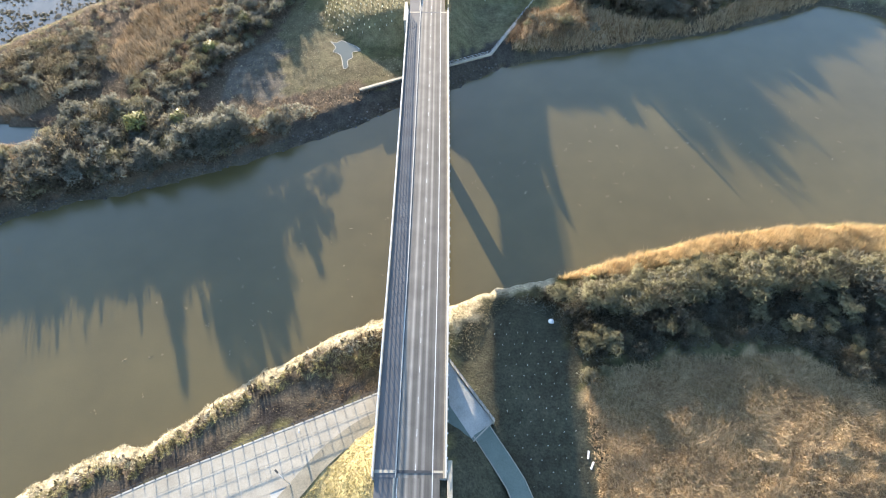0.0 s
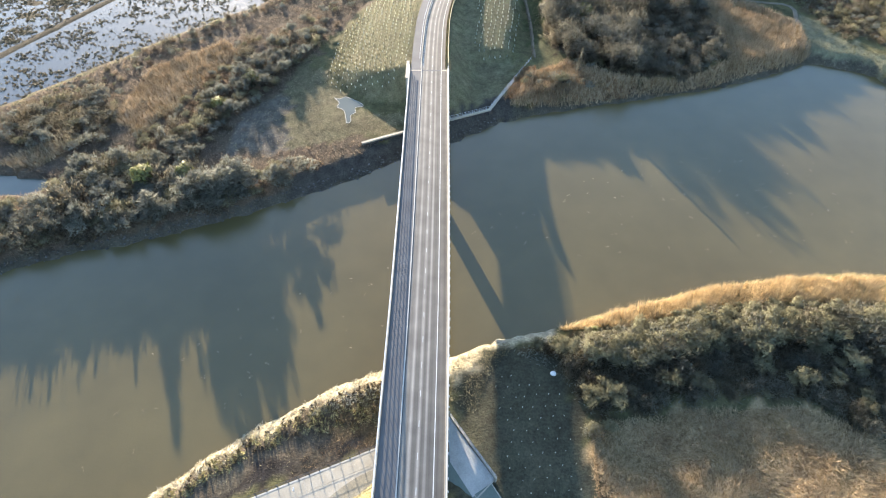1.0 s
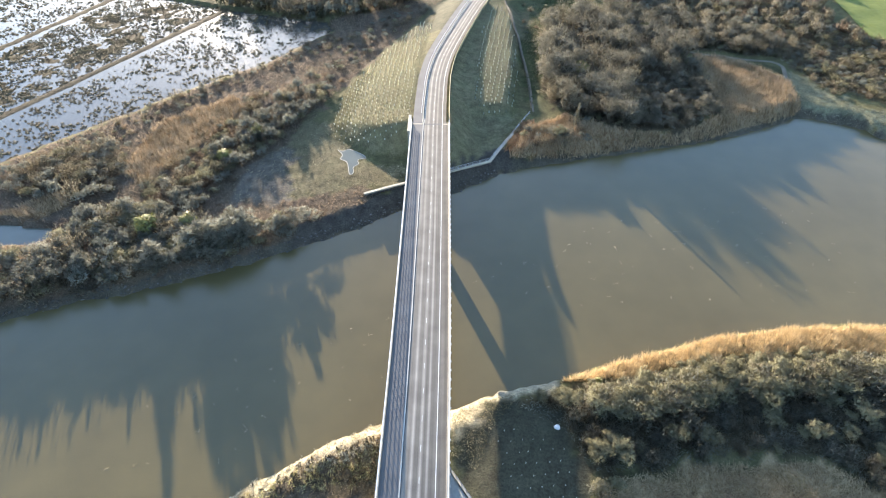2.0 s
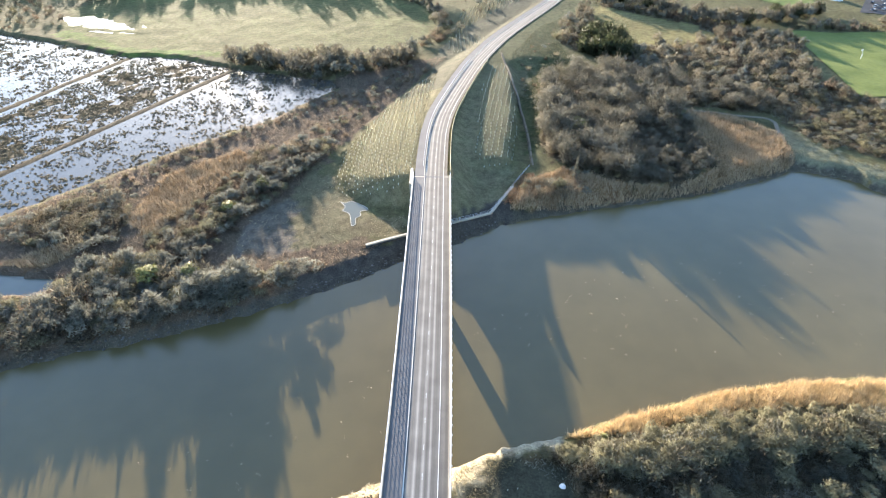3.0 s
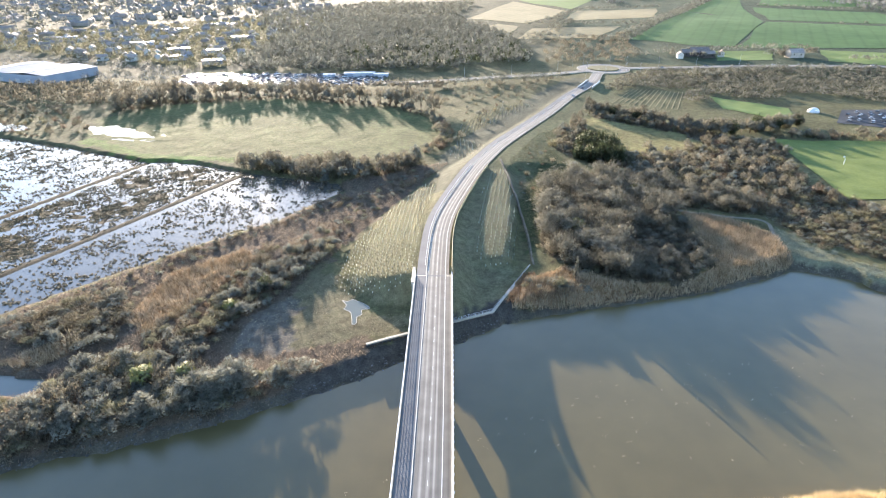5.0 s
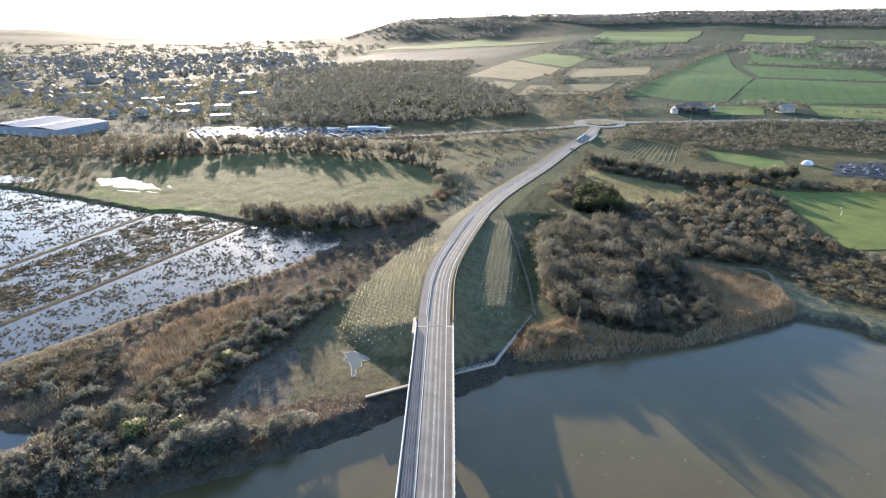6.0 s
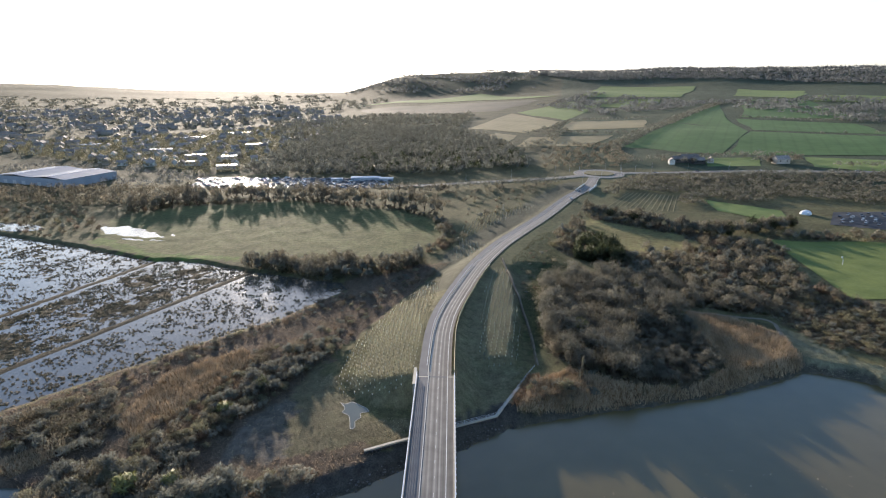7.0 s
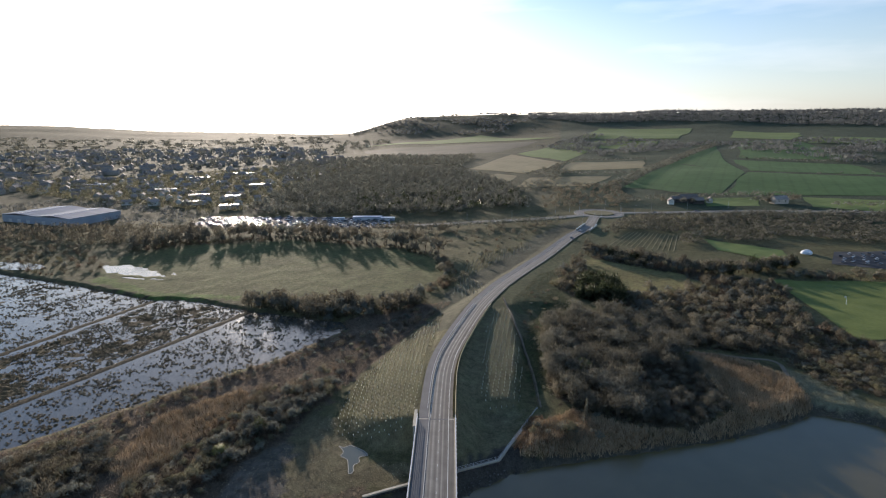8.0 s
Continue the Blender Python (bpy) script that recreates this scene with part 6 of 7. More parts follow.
# ---------------------------------------------------------------- far land: fields, woods, roads, town
def drape(name, corners, material, label, category, lift=0.25, n=46):
    """A field laid over the land: four plan corners, filled and draped."""
    a, b, c, d = (np.array(p, float) for p in corners)
    u, v = np.meshgrid(np.linspace(0, 1, n), np.linspace(0, 1, n))
    wob = 0.02 * np.sin(7 * u + 3 * v)
    p = ((1 - u)[..., None] * (1 - v)[..., None] * a + u[..., None] * (1 - v)[..., None] * b + u[..., None] * v[..., None] * c + (1 - u)[..., None] * v[..., None] * d)
    p = p + (wob * (u * (1 - u) * 4))[..., None] * (d - a)
    z = sheet_height(p[..., 0], p[..., 1]) + lift
    return tagged(sheet(name, p[..., 0], p[..., 1], z, material), label, category, kind="structure")


def sheet_height(x, y):
    """The height of the ground mesh itself between its grid lines."""
    i = np.clip(np.searchsorted(gx, x) - 1, 0, len(gx) - 2)
    j = np.clip(np.searchsorted(gy, y) - 1, 0, len(gy) - 2)
    u, v = (x - gx[i]) / (gx[i + 1] - gx[i]), (y - gy[j]) / (gy[j + 1] - gy[j])
    return GZ[j, i] * (1 - u) * (1 - v) + GZ[j, i + 1] * u * (1 - v) + GZ[j + 1, i] * (1 - u) * v + GZ[j + 1, i + 1] * u * v


GREEN = "green winter wheat field with tramlines on the hillside"
drape("crop_field_1", [(240, 750), (342, 676), (480, 876), (430, 1045)], M_CROP, GREEN, "field", 0.3)
drape("crop_field_5", [(430, 1046), (480, 877), (545, 1083), (715, 1465)], M_CROP, GREEN, "field", 0.4)
drape("crop_field_2", [(347, 676), (483, 874), (640, 784), (527, 641)], M_CROP, GREEN, "field", 0.3)
drape("crop_field_3", [(500, 898), (566, 1085), (712, 962), (664, 812)], M_CROP, GREEN, "field", 0.3)
drape("crop_field_4", [(595, 1118), (848, 1596), (978, 1516), (772, 1030)], M_CROP, GREEN, "field", 0.3)
drape("pasture_1", [(287, 593), (306, 650), (375, 651), (345, 591)], M_CROP_PALE, "pale green pasture beside the farm", "field", 0.3)
drape("pasture_2", [(397, 580), (427, 647), (510, 610), (455, 543)], M_CROP_PALE, "pale green pasture behind the trees", "field", 0.3)
drape("pasture_3", [(435, 1890), (648, 2394), (985, 2232), (733, 1757)], M_CROP_PALE, "bright green pasture far up the valley side", "field", 0.9)
drape("pasture_4", [(898, 1760), (1029, 1981), (1138, 1769), (986, 1581)], M_CROP_PALE, "bright green pasture far up the valley side", "field", 0.9)
drape("pasture_5", [(-220, 2079), (-332, 1958), (384, 1983), (123, 2356)], M_CROP_PALE, "pale pasture in the far valley", "field", 0.9)
drape("pasture_6", [(241, 1140), (164, 1356), (376, 1792), (414, 1515)], M_CROP_PALE, "green pasture above the stubble fields", "field", 0.3)
drape("stubble_field_1", [(32, 1012), (149, 1342), (231, 1093), (127, 920)], M_STUBBLE, "tan stubble field on the valley side", "field", 0.4)
drape("stubble_field_2", [(184, 939), (247, 1110), (401, 1120), (350, 972)], M_STUBBLE, "tan stubble field on the valley side", "field", 0.4)
drape("stubble_field_3", [(93, 772), (128, 868), (262, 868), (200, 768)], M_STUBBLE, "tan stubble field on the valley side", "field", 0.3)
drape("stubble_field_4", [(37, 859), (79, 925), (110, 893), (81, 799)], M_STUBBLE, "tan stubble field beside the wood", "field", 0.3)
drape("ploughed_field", [(-200, 1420), (-300, 1800), (300, 1880), (120, 1420)], M_PLOUGH, "brown ploughed field in the far valley", "field", 0.3)
drape("playing_field", [(188, 230), (330, 236), (282, 318), (204, 326)], M_PITCH, "bright green mown playing field", "field", 0.25)
drape("pasture_7", [(958, 1461), (1104, 1672), (1248, 1568), (1102, 1382)], M_CROP_PALE, "green pasture far up the valley side", "field", 0.9)
drape("pasture_8", [(397, 1549), (473, 1794), (655, 1719), (527, 1437)], M_CROP_PALE, "green pasture between distant hedges", "field", 0.8)
drape("pasture_9", [(978, 1900), (1068, 2060), (1198, 1880), (1106, 1740)], M_CROP_PALE, "green pasture below the ridge", "field", 0.9)
drape("green_strip", [(212, 437), (255, 400), (240, 360), (206, 400)], M_CROP_PALE, "strip of mown grass by the car park", "field", 0.25)
puddle = [(-219 + 40 * math.cos(a) * 0.906 + 14 * math.sin(a) * 0.423, 345 - 40 * math.cos(a) * 0.423 + 14 * math.sin(a) * 0.906) for a in np.linspace(0, 6.1, 30)]
tagged(slab("field_puddle", puddle, 2.64, 0.5, M_FLOOD), "bright rain puddle lying on the field", "water", kind="structure")
pool = smooth([(-330, 352), (-300, 345), (-285, 350), (-300, 362), (-330, 366), (-330, 352)], 4)[:-1]
tagged(slab("field_pool", pool, float(height(pool[:, 0], pool[:, 1]).mean()) + 0.12, 0.9, M_FLOOD), "small flooded hollow beside the marsh", "water", kind="structure")


# ---- woods and hedges of the distance
def wood(name, places, radius, tall, n, long, wide, material, label, category="wood"):
    """A joined stand of far trees, each a lumpy egg of coarse sprays."""
    m = len(places)
    s = rng.uniform(0.7, 1.25, m)
    d = unit(rng.normal(size=(m, n, 3)))
    d[..., 2] = np.abs(d[..., 2]) * 1.1 - 0.12
    lobe = 1 + 0.22 * np.sin(3 * np.arctan2(d[..., 1], d[..., 0]) + rng.uniform(0, 6, (m, 1)))
    p = d * (rng.uniform(0.55, 1.0, (m, n)) * lobe)[..., None] * np.array([radius, radius, tall * 0.55])
    p = p * s[:, None, None]
    base = np.column_stack([places, height(places[:, 0], places[:, 1])])
    p = p + base[:, None, :] + np.array([0, 0, tall * 0.42]) * s[:, None, None]
    way = unit(d + np.array([0, 0, 0.6]) + 0.5 * rng.normal(size=d.shape))
    k = m * n
    ln = long * rng.uniform(0.6, 1.4, k)
    tris = slivers(p.reshape(-1, 3) - way.reshape(-1, 3) * (ln * 0.4)[:, None], way.reshape(-1, 3), ln, wide * rng.uniform(0.6, 1.4, k))
    facing = unit(d + np.array([0, 0, 0.25]) + 0.2 * rng.normal(size=d.shape)).reshape(-1, 3)
    me = tri_mesh(name, tris, material, facing)
    me.attributes.new("own", "FLOAT", "POINT").data.foreach_set("value", np.repeat(rng.random(m).astype(np.float32), n * 3))
    return tagged(new(name, me), label, category, kind="stuff")


def band(points, width, spacing):
    """Places in a band along a plan line."""
    ln = smooth(points, 20)
    p = np.array(points, float)
    hull = [(p[:, 0].min() - width, p[:, 1].min() - width), (p[:, 0].max() + width, p[:, 1].min() - width), (p[:, 0].max() + width, p[:, 1].max() + width), (p[:, 0].min() - width, p[:, 1].max() + width)]
    return scatter(hull, spacing, lambda x, y: away(ln, x, y) < width / 2)


def polar(pts):
    return [(r * math.sin(radians(a)), r * math.cos(radians(a))) for a, r in pts]


BARE_WOOD = "leafless brown winter wood"
W1 = [(-200, 560), (-88, 556), (0, 552), (88, 585), (84, 783), (0, 1033), (-189, 1104), (-243, 720), (-231, 590)]
wood("wood", scatter(W1, 8.0, lambda x, y: ripple(x, y, 160, 3) > -0.75), 4.6, 11, 44, 1.9, 1.0, M_TWIG_GREY, BARE_WOOD + " behind the scrap yard")
wood("evergreen_wood", scatter(W1, 19, lambda x, y: (x > -120) & (y < 700)), 3.6, 12, 46, 2.4, 1.0, M_LEAF, "dark evergreens standing in the wood")
hedges = [([(225, 742), (419, 1045), (727, 1496)], 26, 9), ([(75, 690), (118, 760), (190, 925), (170, 960)], 22, 9), ([(60, 800), (120, 790), (215, 760)], 14, 9), ([(130, 910), (180, 900), (300, 880)], 16, 9),
          ([(180, 960), (255, 1120), (410, 1130)], 16, 9), ([(-60, 482), (30, 484), (100, 505)], 16, 7), ([(485, 880), (600, 830), (700, 800)], 5, 12), ([(205, 620), (235, 640), (310, 655), (420, 660)], 16, 9),
          ([(590, 1110), (690, 1010), (800, 1010)], 16, 10), ([(240, 520), (330, 540), (460, 520)], 22, 8), ([(360, 612), (372, 632), (392, 626)], 22, 9), ([(420, 585), (480, 575), (560, 560)], 16, 8)]
for pts, width, gap in hedges:
    # grey twigs here imitate the greying of distant hedges by haze
    wood("hedge", band(pts, width, gap), 3.6, 6.5, 40, 1.3, 0.8, M_TWIG_GREY, "leafless hedgerow between the fields", "hedge")
right_mid = [(130, 452), (176, 412), (277, 432), (350, 412), (410, 480), (470, 500), (460, 530), (300, 548), (200, 545), (165, 512)]
plots = [[(122, 410), (175, 394), (200, 455), (155, 468)], [(206, 440), (258, 400), (240, 352), (204, 400)], [(262, 436), (350, 416), (352, 424), (266, 446)]]
wood("scrub_wood", scatter(right_mid, 5.8, lambda x, y: off_road(x, y) & ~np.any([inside(q, x, y) for q in plots], axis=0) & (ripple(x, y, 45, 1) > -0.6)), 3.2, 4.6, 46, 1.1, 0.6, M_TWIG_DARK, "low bare scrub beside the main road")
junction = [(101, 585), (128, 750), (259, 808), (236, 740), (222, 640), (190, 590)]
wood("scrub_wood", scatter(junction, 10, lambda x, y: ripple(x, y, 60, 2) > -0.3), 3.4, 5.0, 40, 2.2, 0.5, M_TWIG, "low bare scrub behind the roundabout")
verge = [(-8, 420), (-15, 492), (34, 485), (92, 502), (104, 482), (60, 440), (30, 430)]
wood("scrub_wood", scatter(verge, 11, lambda x, y: off_road(x, y) & (ripple(x, y, 38, 4) > -0.1)), 3.0, 4.2, 40, 2.0, 0.42, M_TWIG, "low bare scrub between the road and the field")
wood("wood", scatter([(-470, 480), (-380, 480), (-262, 505), (-262, 540), (-330, 590), (-480, 640), (-600, 600)], 11, lambda x, y: ~inside([(-480, 480), (-366, 490), (-345, 575), (-470, 610)], x, y) & (ripple(x, y, 70, 2) > -0.3)), 3.8, 7, 40, 1.6, 0.6, M_WOOD_HAZE, "leafless trees round the warehouse")
left_mid = [(-330, 420), (-275, 408), (-235, 455), (-130, 472), (0, 470), (0, 485), (-130, 482), (-260, 485), (-330, 492), (-520, 470), (-520, 420)]
wood("wood", scatter(left_mid, 7.5, off_road), 3.8, 8, 42, 1.4, 0.85, M_TWIG, "leafless tree belt between field and scrap yard")
wood("wood", scatter([(-240, 760), (-190, 1110), (-60, 1130), (20, 1060), (60, 1300), (-200, 1420), (-420, 1250)], 15), 6, 11, 26, 4.5, 1.3, M_TWIG_GREY, "distant leafless wood")
wood("wood", scatter(polar([(9, 1650), (16, 1250), (25, 1560), (33, 1320), (45, 1000), (48, 1700), (34, 1900), (24, 1720), (14, 2100)]), 20, lambda x, y: ripple(x, y, 260, 1) > -0.2), 7.5, 10, 24, 5, 1.5, M_WOOD_HAZE, "distant dark woodland between pastures")
wood("ridge_wood", scatter(polar([(8, 3000), (11, 2780), (14, 2640), (20, 2700), (30, 2600), (50, 2450), (50, 3250), (30, 3260), (10, 3240), (8, 3200)]), 24), 11, 15, 34, 5, 2.4, M_WOOD_HAZE, "dark wooded ridge on the skyline")
wood("ridge_wood", scatter(polar([(9, 3180), (12, 3180), (18, 3180), (30, 3180), (45, 3180), (45, 3230), (9, 3230)]), 20), 7, 19, 22, 8, 2.2, M_WOOD_HAZE, "tree crowns breaking the skyline")
wood("ridge_wood", scatter(polar([(-11, 2950), (-6, 2450), (1, 2400), (9, 2450), (9, 3200), (-3, 3180), (-9, 3160)]), 30, lambda x, y: ripple(x, y, 420, 4) > 0.0), 10, 13, 20, 8, 2.8, M_WOOD_HAZE, "leafless woods on the end of the ridge")
wood("valley_wood", scatter(polar([(-52, 1500), (-30, 1250), (-14, 1500), (-6, 2200), (-14, 3000), (-40, 3600), (-55, 3400)]), 60, lambda x, y: ripple(x, y, 400, 2) > -0.1), 15, 11, 24, 9, 3.2, M_TWIG_GREY, "hazy distant hedges and copses")


# ---- roads round the junction
def flat_road(name, pts, half, label, step=6):
    p = smooth(pts, step)
    ln = np.column_stack([p, np.maximum(sheet_height(p[:, 0], p[:, 1]), height(p[:, 0], p[:, 1]))])
    ln[:, 2] = np.convolve(np.pad(ln[:, 2], 3, mode="edge"), np.ones(7) / 7, "valid") + 0.5
    road = thing(name, label, "road", kind="structure")
    part("carriageway", ribbon(ln, -half, half, 0.0, 0.9), M_ASPHALT, road)
    part("verge", ribbon(ln, -half - 0.4, -half, 0.1, 0.9), M_PALE, road)
    part("verge", ribbon(ln, half, half + 0.4, 0.1, 0.9), M_PALE, road)
    return ln


flat_road("main_road_1", [(-70, 500), (-20, 503), (22, 507), (70, 516), (108, 528), (134, 540)], 4.2, "grey main road leading to the roundabout")
MAIN_E = flat_road("main_road_2", [(176, 556), (198, 557), (250, 561), (302, 563), (380, 556), (460, 540), (560, 500)], 4.2, "grey main road leading from the roundabout")
ring = [(155 + 21 * math.cos(a), 552 + 21 * math.sin(a)) for a in np.linspace(0, 2 * math.pi, 13)]
RING = flat_road("roundabout", ring, 4.5, "grey roundabout ring at the road junction", 4)
flat_road("road_link", [(127, 482), (134, 500), (141, 520), (147, 534)], 4.6, "grey link road between bridge road and roundabout")
isle = slab("roundabout_island", [(155 + 15 * math.cos(a), 552 + 15 * math.sin(a)) for a in np.linspace(0, 6.1, 22)], RING[:, 2].mean() + 0.5, 1.6, M_TURF)
tagged(isle, "grassy island in the roundabout", "ground", kind="structure")
for a, b in (((110.0, 459.5), (123.5, 484.5)), ((120.5, 455.5), (133.5, 479.5))):
    w = thing("parapet_wall", "pale parapet where the road crosses the railway", "wall")
    za, zb = (float(np.interp(p[1], AXIS[:, 1], AXIS[:, 2])) for p in (a, b))
    part("wall", ribbon(np.array([(*a, za), (*b, zb)]), -0.2, 0.2, 1.3, 3.2), M_PALE, w)
    part("coping", ribbon(np.array([(*a, za), (*b, zb)]), -0.3, 0.3, 1.42, 0.12), M_WHITE, w)
for x, y, turn in ((107, 540, 200), (127, 565, 250), (140, 575, 280), (168, 576, 300), (182, 566, 330), (190, 545, 20), (172, 532, 70), (150, 524, 110), (133, 528, 150), (118, 470, 60), (136, 498, 10), (215, 566, 270),
                  (255, 570, 270), (300, 572, 270), (60, 522, 270), (15, 514, 270)):
    lamp_column(x, y, 10, turn, "tall steel street lamp by the roundabout")
lamp_column(39, 383.5, 8, 300, "tall steel street lamp by the road bank")


def gable_house(x, y, w, d, h, turn, walls, roofs, label, name="house", group="", chimney=True, pitch=0.75, windows=2):
    """A house: walls with gables, an overhanging roof, windows and a chimney."""
    ob = thing(name, label, "building", (x, y, at(x, y) - 0.3), group)
    ob.rotation_euler = (0, 0, radians(turn))
    top = h + d / 2 * pitch
    bm = bmesh.new()
    vs = [bm.verts.new(c) for c in ((-w / 2, -d / 2, 0), (w / 2, -d / 2, 0), (w / 2, d / 2, 0), (-w / 2, d / 2, 0), (-w / 2, -d / 2, h), (w / 2, -d / 2, h), (w / 2, d / 2, h), (-w / 2, d / 2, h),
                                    (-w / 2, 0, top), (w / 2, 0, top))]
    for f in ((0, 1, 5, 4), (2, 3, 7, 6), (1, 2, 6, 9, 5), (3, 0, 4, 8, 7), (3, 2, 1, 0)):
        bm.faces.new([vs[i] for i in f])
    part("wall", bm, walls, ob)
    bm = bmesh.new()
    e, t = 0.4, 0.25
    for s in (-1, 1):
        c = [(-w / 2 - e, s * (d / 2 + e), h - e * pitch), (w / 2 + e, s * (d / 2 + e), h - e * pitch), (w / 2 + e, 0, top), (-w / 2 - e, 0, top)]
        lo = [bm.verts.new(p) for p in c]
        hi = [bm.verts.new((p[0], p[1], p[2] + t)) for p in c]
        for f in ((hi[0], hi[1], hi[2], hi[3]), (lo[3], lo[2], lo[1], lo[0]), (lo[0], lo[1], hi[1], hi[0]), (lo[1], lo[2], hi[2], hi[1]), (lo[3], lo[0], hi[0], hi[3])):
            bm.faces.new(f)
    bmesh.ops.recalc_face_normals(bm, faces=bm.faces)
    cover = part("roof", bm, roofs, ob)
    if chimney:
        part("chimney", box(bmesh.new(), w * 0.28, w * 0.28 + 0.7, -0.4, 0.4, top - 1.0, top + 1.1), M_BRICK, cover)
    for i in range(windows):
        wx = (i + 0.5) / windows * w - w / 2
        part("window", box(bmesh.new(), wx - 0.7, wx + 0.7, -d / 2 - 0.04, -d / 2 + 0.1, h * 0.5, h * 0.5 + 1.3), M_GLASS, ob)
    return ob


def flat_shed(x, y, w, d, h, turn, label, roof=None):
    ob = thing("shed", label, "building", (x, y, at(x, y) - 0.3))
    ob.rotation_euler = (0, 0, radians(turn))
    part("wall", box(bmesh.new(), -w / 2, w / 2, -d / 2, d / 2, 0, h, 0.1), M_SHEETWALL, ob)
    bm = bmesh.new()
    box(bm, -w / 2 - 0.2, w / 2 + 0.2, -d / 2 - 0.2, 0, h, h + 0.25)
    box(bm, -w / 2 - 0.2, w / 2 + 0.2, 0.02, d / 2 + 0.2, h, h + 0.35)
    part("roof", bm, roof or (M_SHEETWALL if w > 20 else M_STEEL), ob)
    part("door", box(bmesh.new(), -w * 0.2, w * 0.2, -d / 2 - 0.06, -d / 2 + 0.1, 0, h * 0.7), M_STEEL, ob)
    return ob


# long blue-grey warehouse: two shallow-pitched bays with rooflights
ware = thing("warehouse", "long blue-grey warehouse with two shallow roof bays", "building", (-371, 497, 2.5))
ware.rotation_euler = (0, 0, radians(72))
L, W, HH = 56.0, 96.0, 9.0
for i in range(2):
    y0 = i * W / 2
    bm = box(bmesh.new(), 0, L, y0 + (0.02 if i else 0), y0 + W / 2, 0, HH)
    part("wall", bm, M_SHEETWALL, ware)
    bm = bmesh.new()
    for a, b, za, zb in ((y0 - 0.3, y0 + W / 4, HH, HH + 1.8), (y0 + W / 4, y0 + W / 2 + 0.25, HH + 1.8, HH)):
        lo = [bm.verts.new(p) for p in ((-0.4, a, za + 0.02), (L + 0.4, a, za + 0.02), (L + 0.4, b, zb + 0.02), (-0.4, b, zb + 0.02))]
        hi = [bm.verts.new(v.co + Vector((0, 0, 0.25))) for v in lo]
        bm.faces.new(hi)
        bm.faces.new(lo[::-1])
        for q in range(4):
            bm.faces.new((lo[q], lo[(q + 1) % 4], hi[(q + 1) % 4], hi[q]))
    bmesh.ops.recalc_face_normals(bm, faces=bm.faces)
    part("roof", bm, M_SHEET, ware, "blue-grey profiled sheet roof")
    part("ridge_cap", box(bmesh.new(), -0.5, L + 0.5, y0 + W / 4 - 0.5, y0 + W / 4 + 0.5, HH + 1.95, HH + 2.2), M_WHITE, ware)
    for j in range(3):
        part("dock_door", box(bmesh.new(), -0.12, 0.1, y0 + 8 + 13 * j, y0 + 13 + 13 * j, 0.2, 5), M_STEEL, ware)

# town houses: the nearer ones as things, the farther quarters joined
TOWN = [(-330, 620), (-248, 600), (-246, 720), (-205, 1110), (-290, 1250), (-560, 950), (-780, 880), (-600, 740), (-420, 640)]
spots = scatter(TOWN, 30, lambda x, y: ripple(x, y, 120, 2) > -0.45)
spots = spots[np.argsort(np.hypot(spots[:, 0], spots[:, 1]))]
for x, y in spots[:190]:
    pale = rng.random() < 0.62
    gable_house(x, y, rng.uniform(7, 13), rng.uniform(6, 8), rng.uniform(4.2, 5.6), rng.choice([0, 90]) + 20 + 8 * rng.normal(), M_RENDER if pale else M_BRICK, M_TILE,
                "pale rendered town house with a tiled roof" if pale else "brick town house with a dark tiled roof", group="town houses")


def house_rows(places, label):
    """Far roofs and walls of a whole quarter, joined."""
    walls, roofs = [], []
    for (x, y), z in zip(places, height(places[:, 0], places[:, 1])):
        w, d, h, a = rng.uniform(9, 22), rng.uniform(7, 10), rng.uniform(4.5, 7), radians(rng.choice([0, 90]) + 20 + 10 * rng.normal())
        r = np.array([[math.cos(a), -math.sin(a), 0], [math.sin(a), math.cos(a), 0], [0, 0, 1]])
        c = np.array([(-w / 2, -d / 2, -1), (w / 2, -d / 2, -1), (w / 2, d / 2, -1), (-w / 2, d / 2, -1), (-w / 2, -d / 2, h), (w / 2, -d / 2, h), (w / 2, d / 2, h), (-w / 2, d / 2, h),
                      (-w / 2, 0, h + d * 0.36), (w / 2, 0, h + d * 0.36)]) @ r.T + np.array([x, y, z])
        walls += [c[[i, j, k]] for i, j, k in ((0, 1, 5), (0, 5, 4), (2, 3, 7), (2, 7, 6), (1, 2, 6), (1, 6, 5), (5, 6, 9), (3, 0, 4), (3, 4, 7), (4, 8, 7))]
        roofs += [c[[i, j, k]] + np.array([0, 0, 0.15]) for i, j, k in ((4, 5, 9), (4, 9, 8), (6, 7, 8), (6, 8, 9))]
    for tris, mat, nm in ((walls, M_BRICK, "far_house_walls"), (roofs, M_TILE, "far_house_roofs")):
        tagged(new(nm, tri_mesh(nm, np.array(tris), mat)), label + (" walls" if mat is M_BRICK else " roofs"), "buildings", kind="stuff")


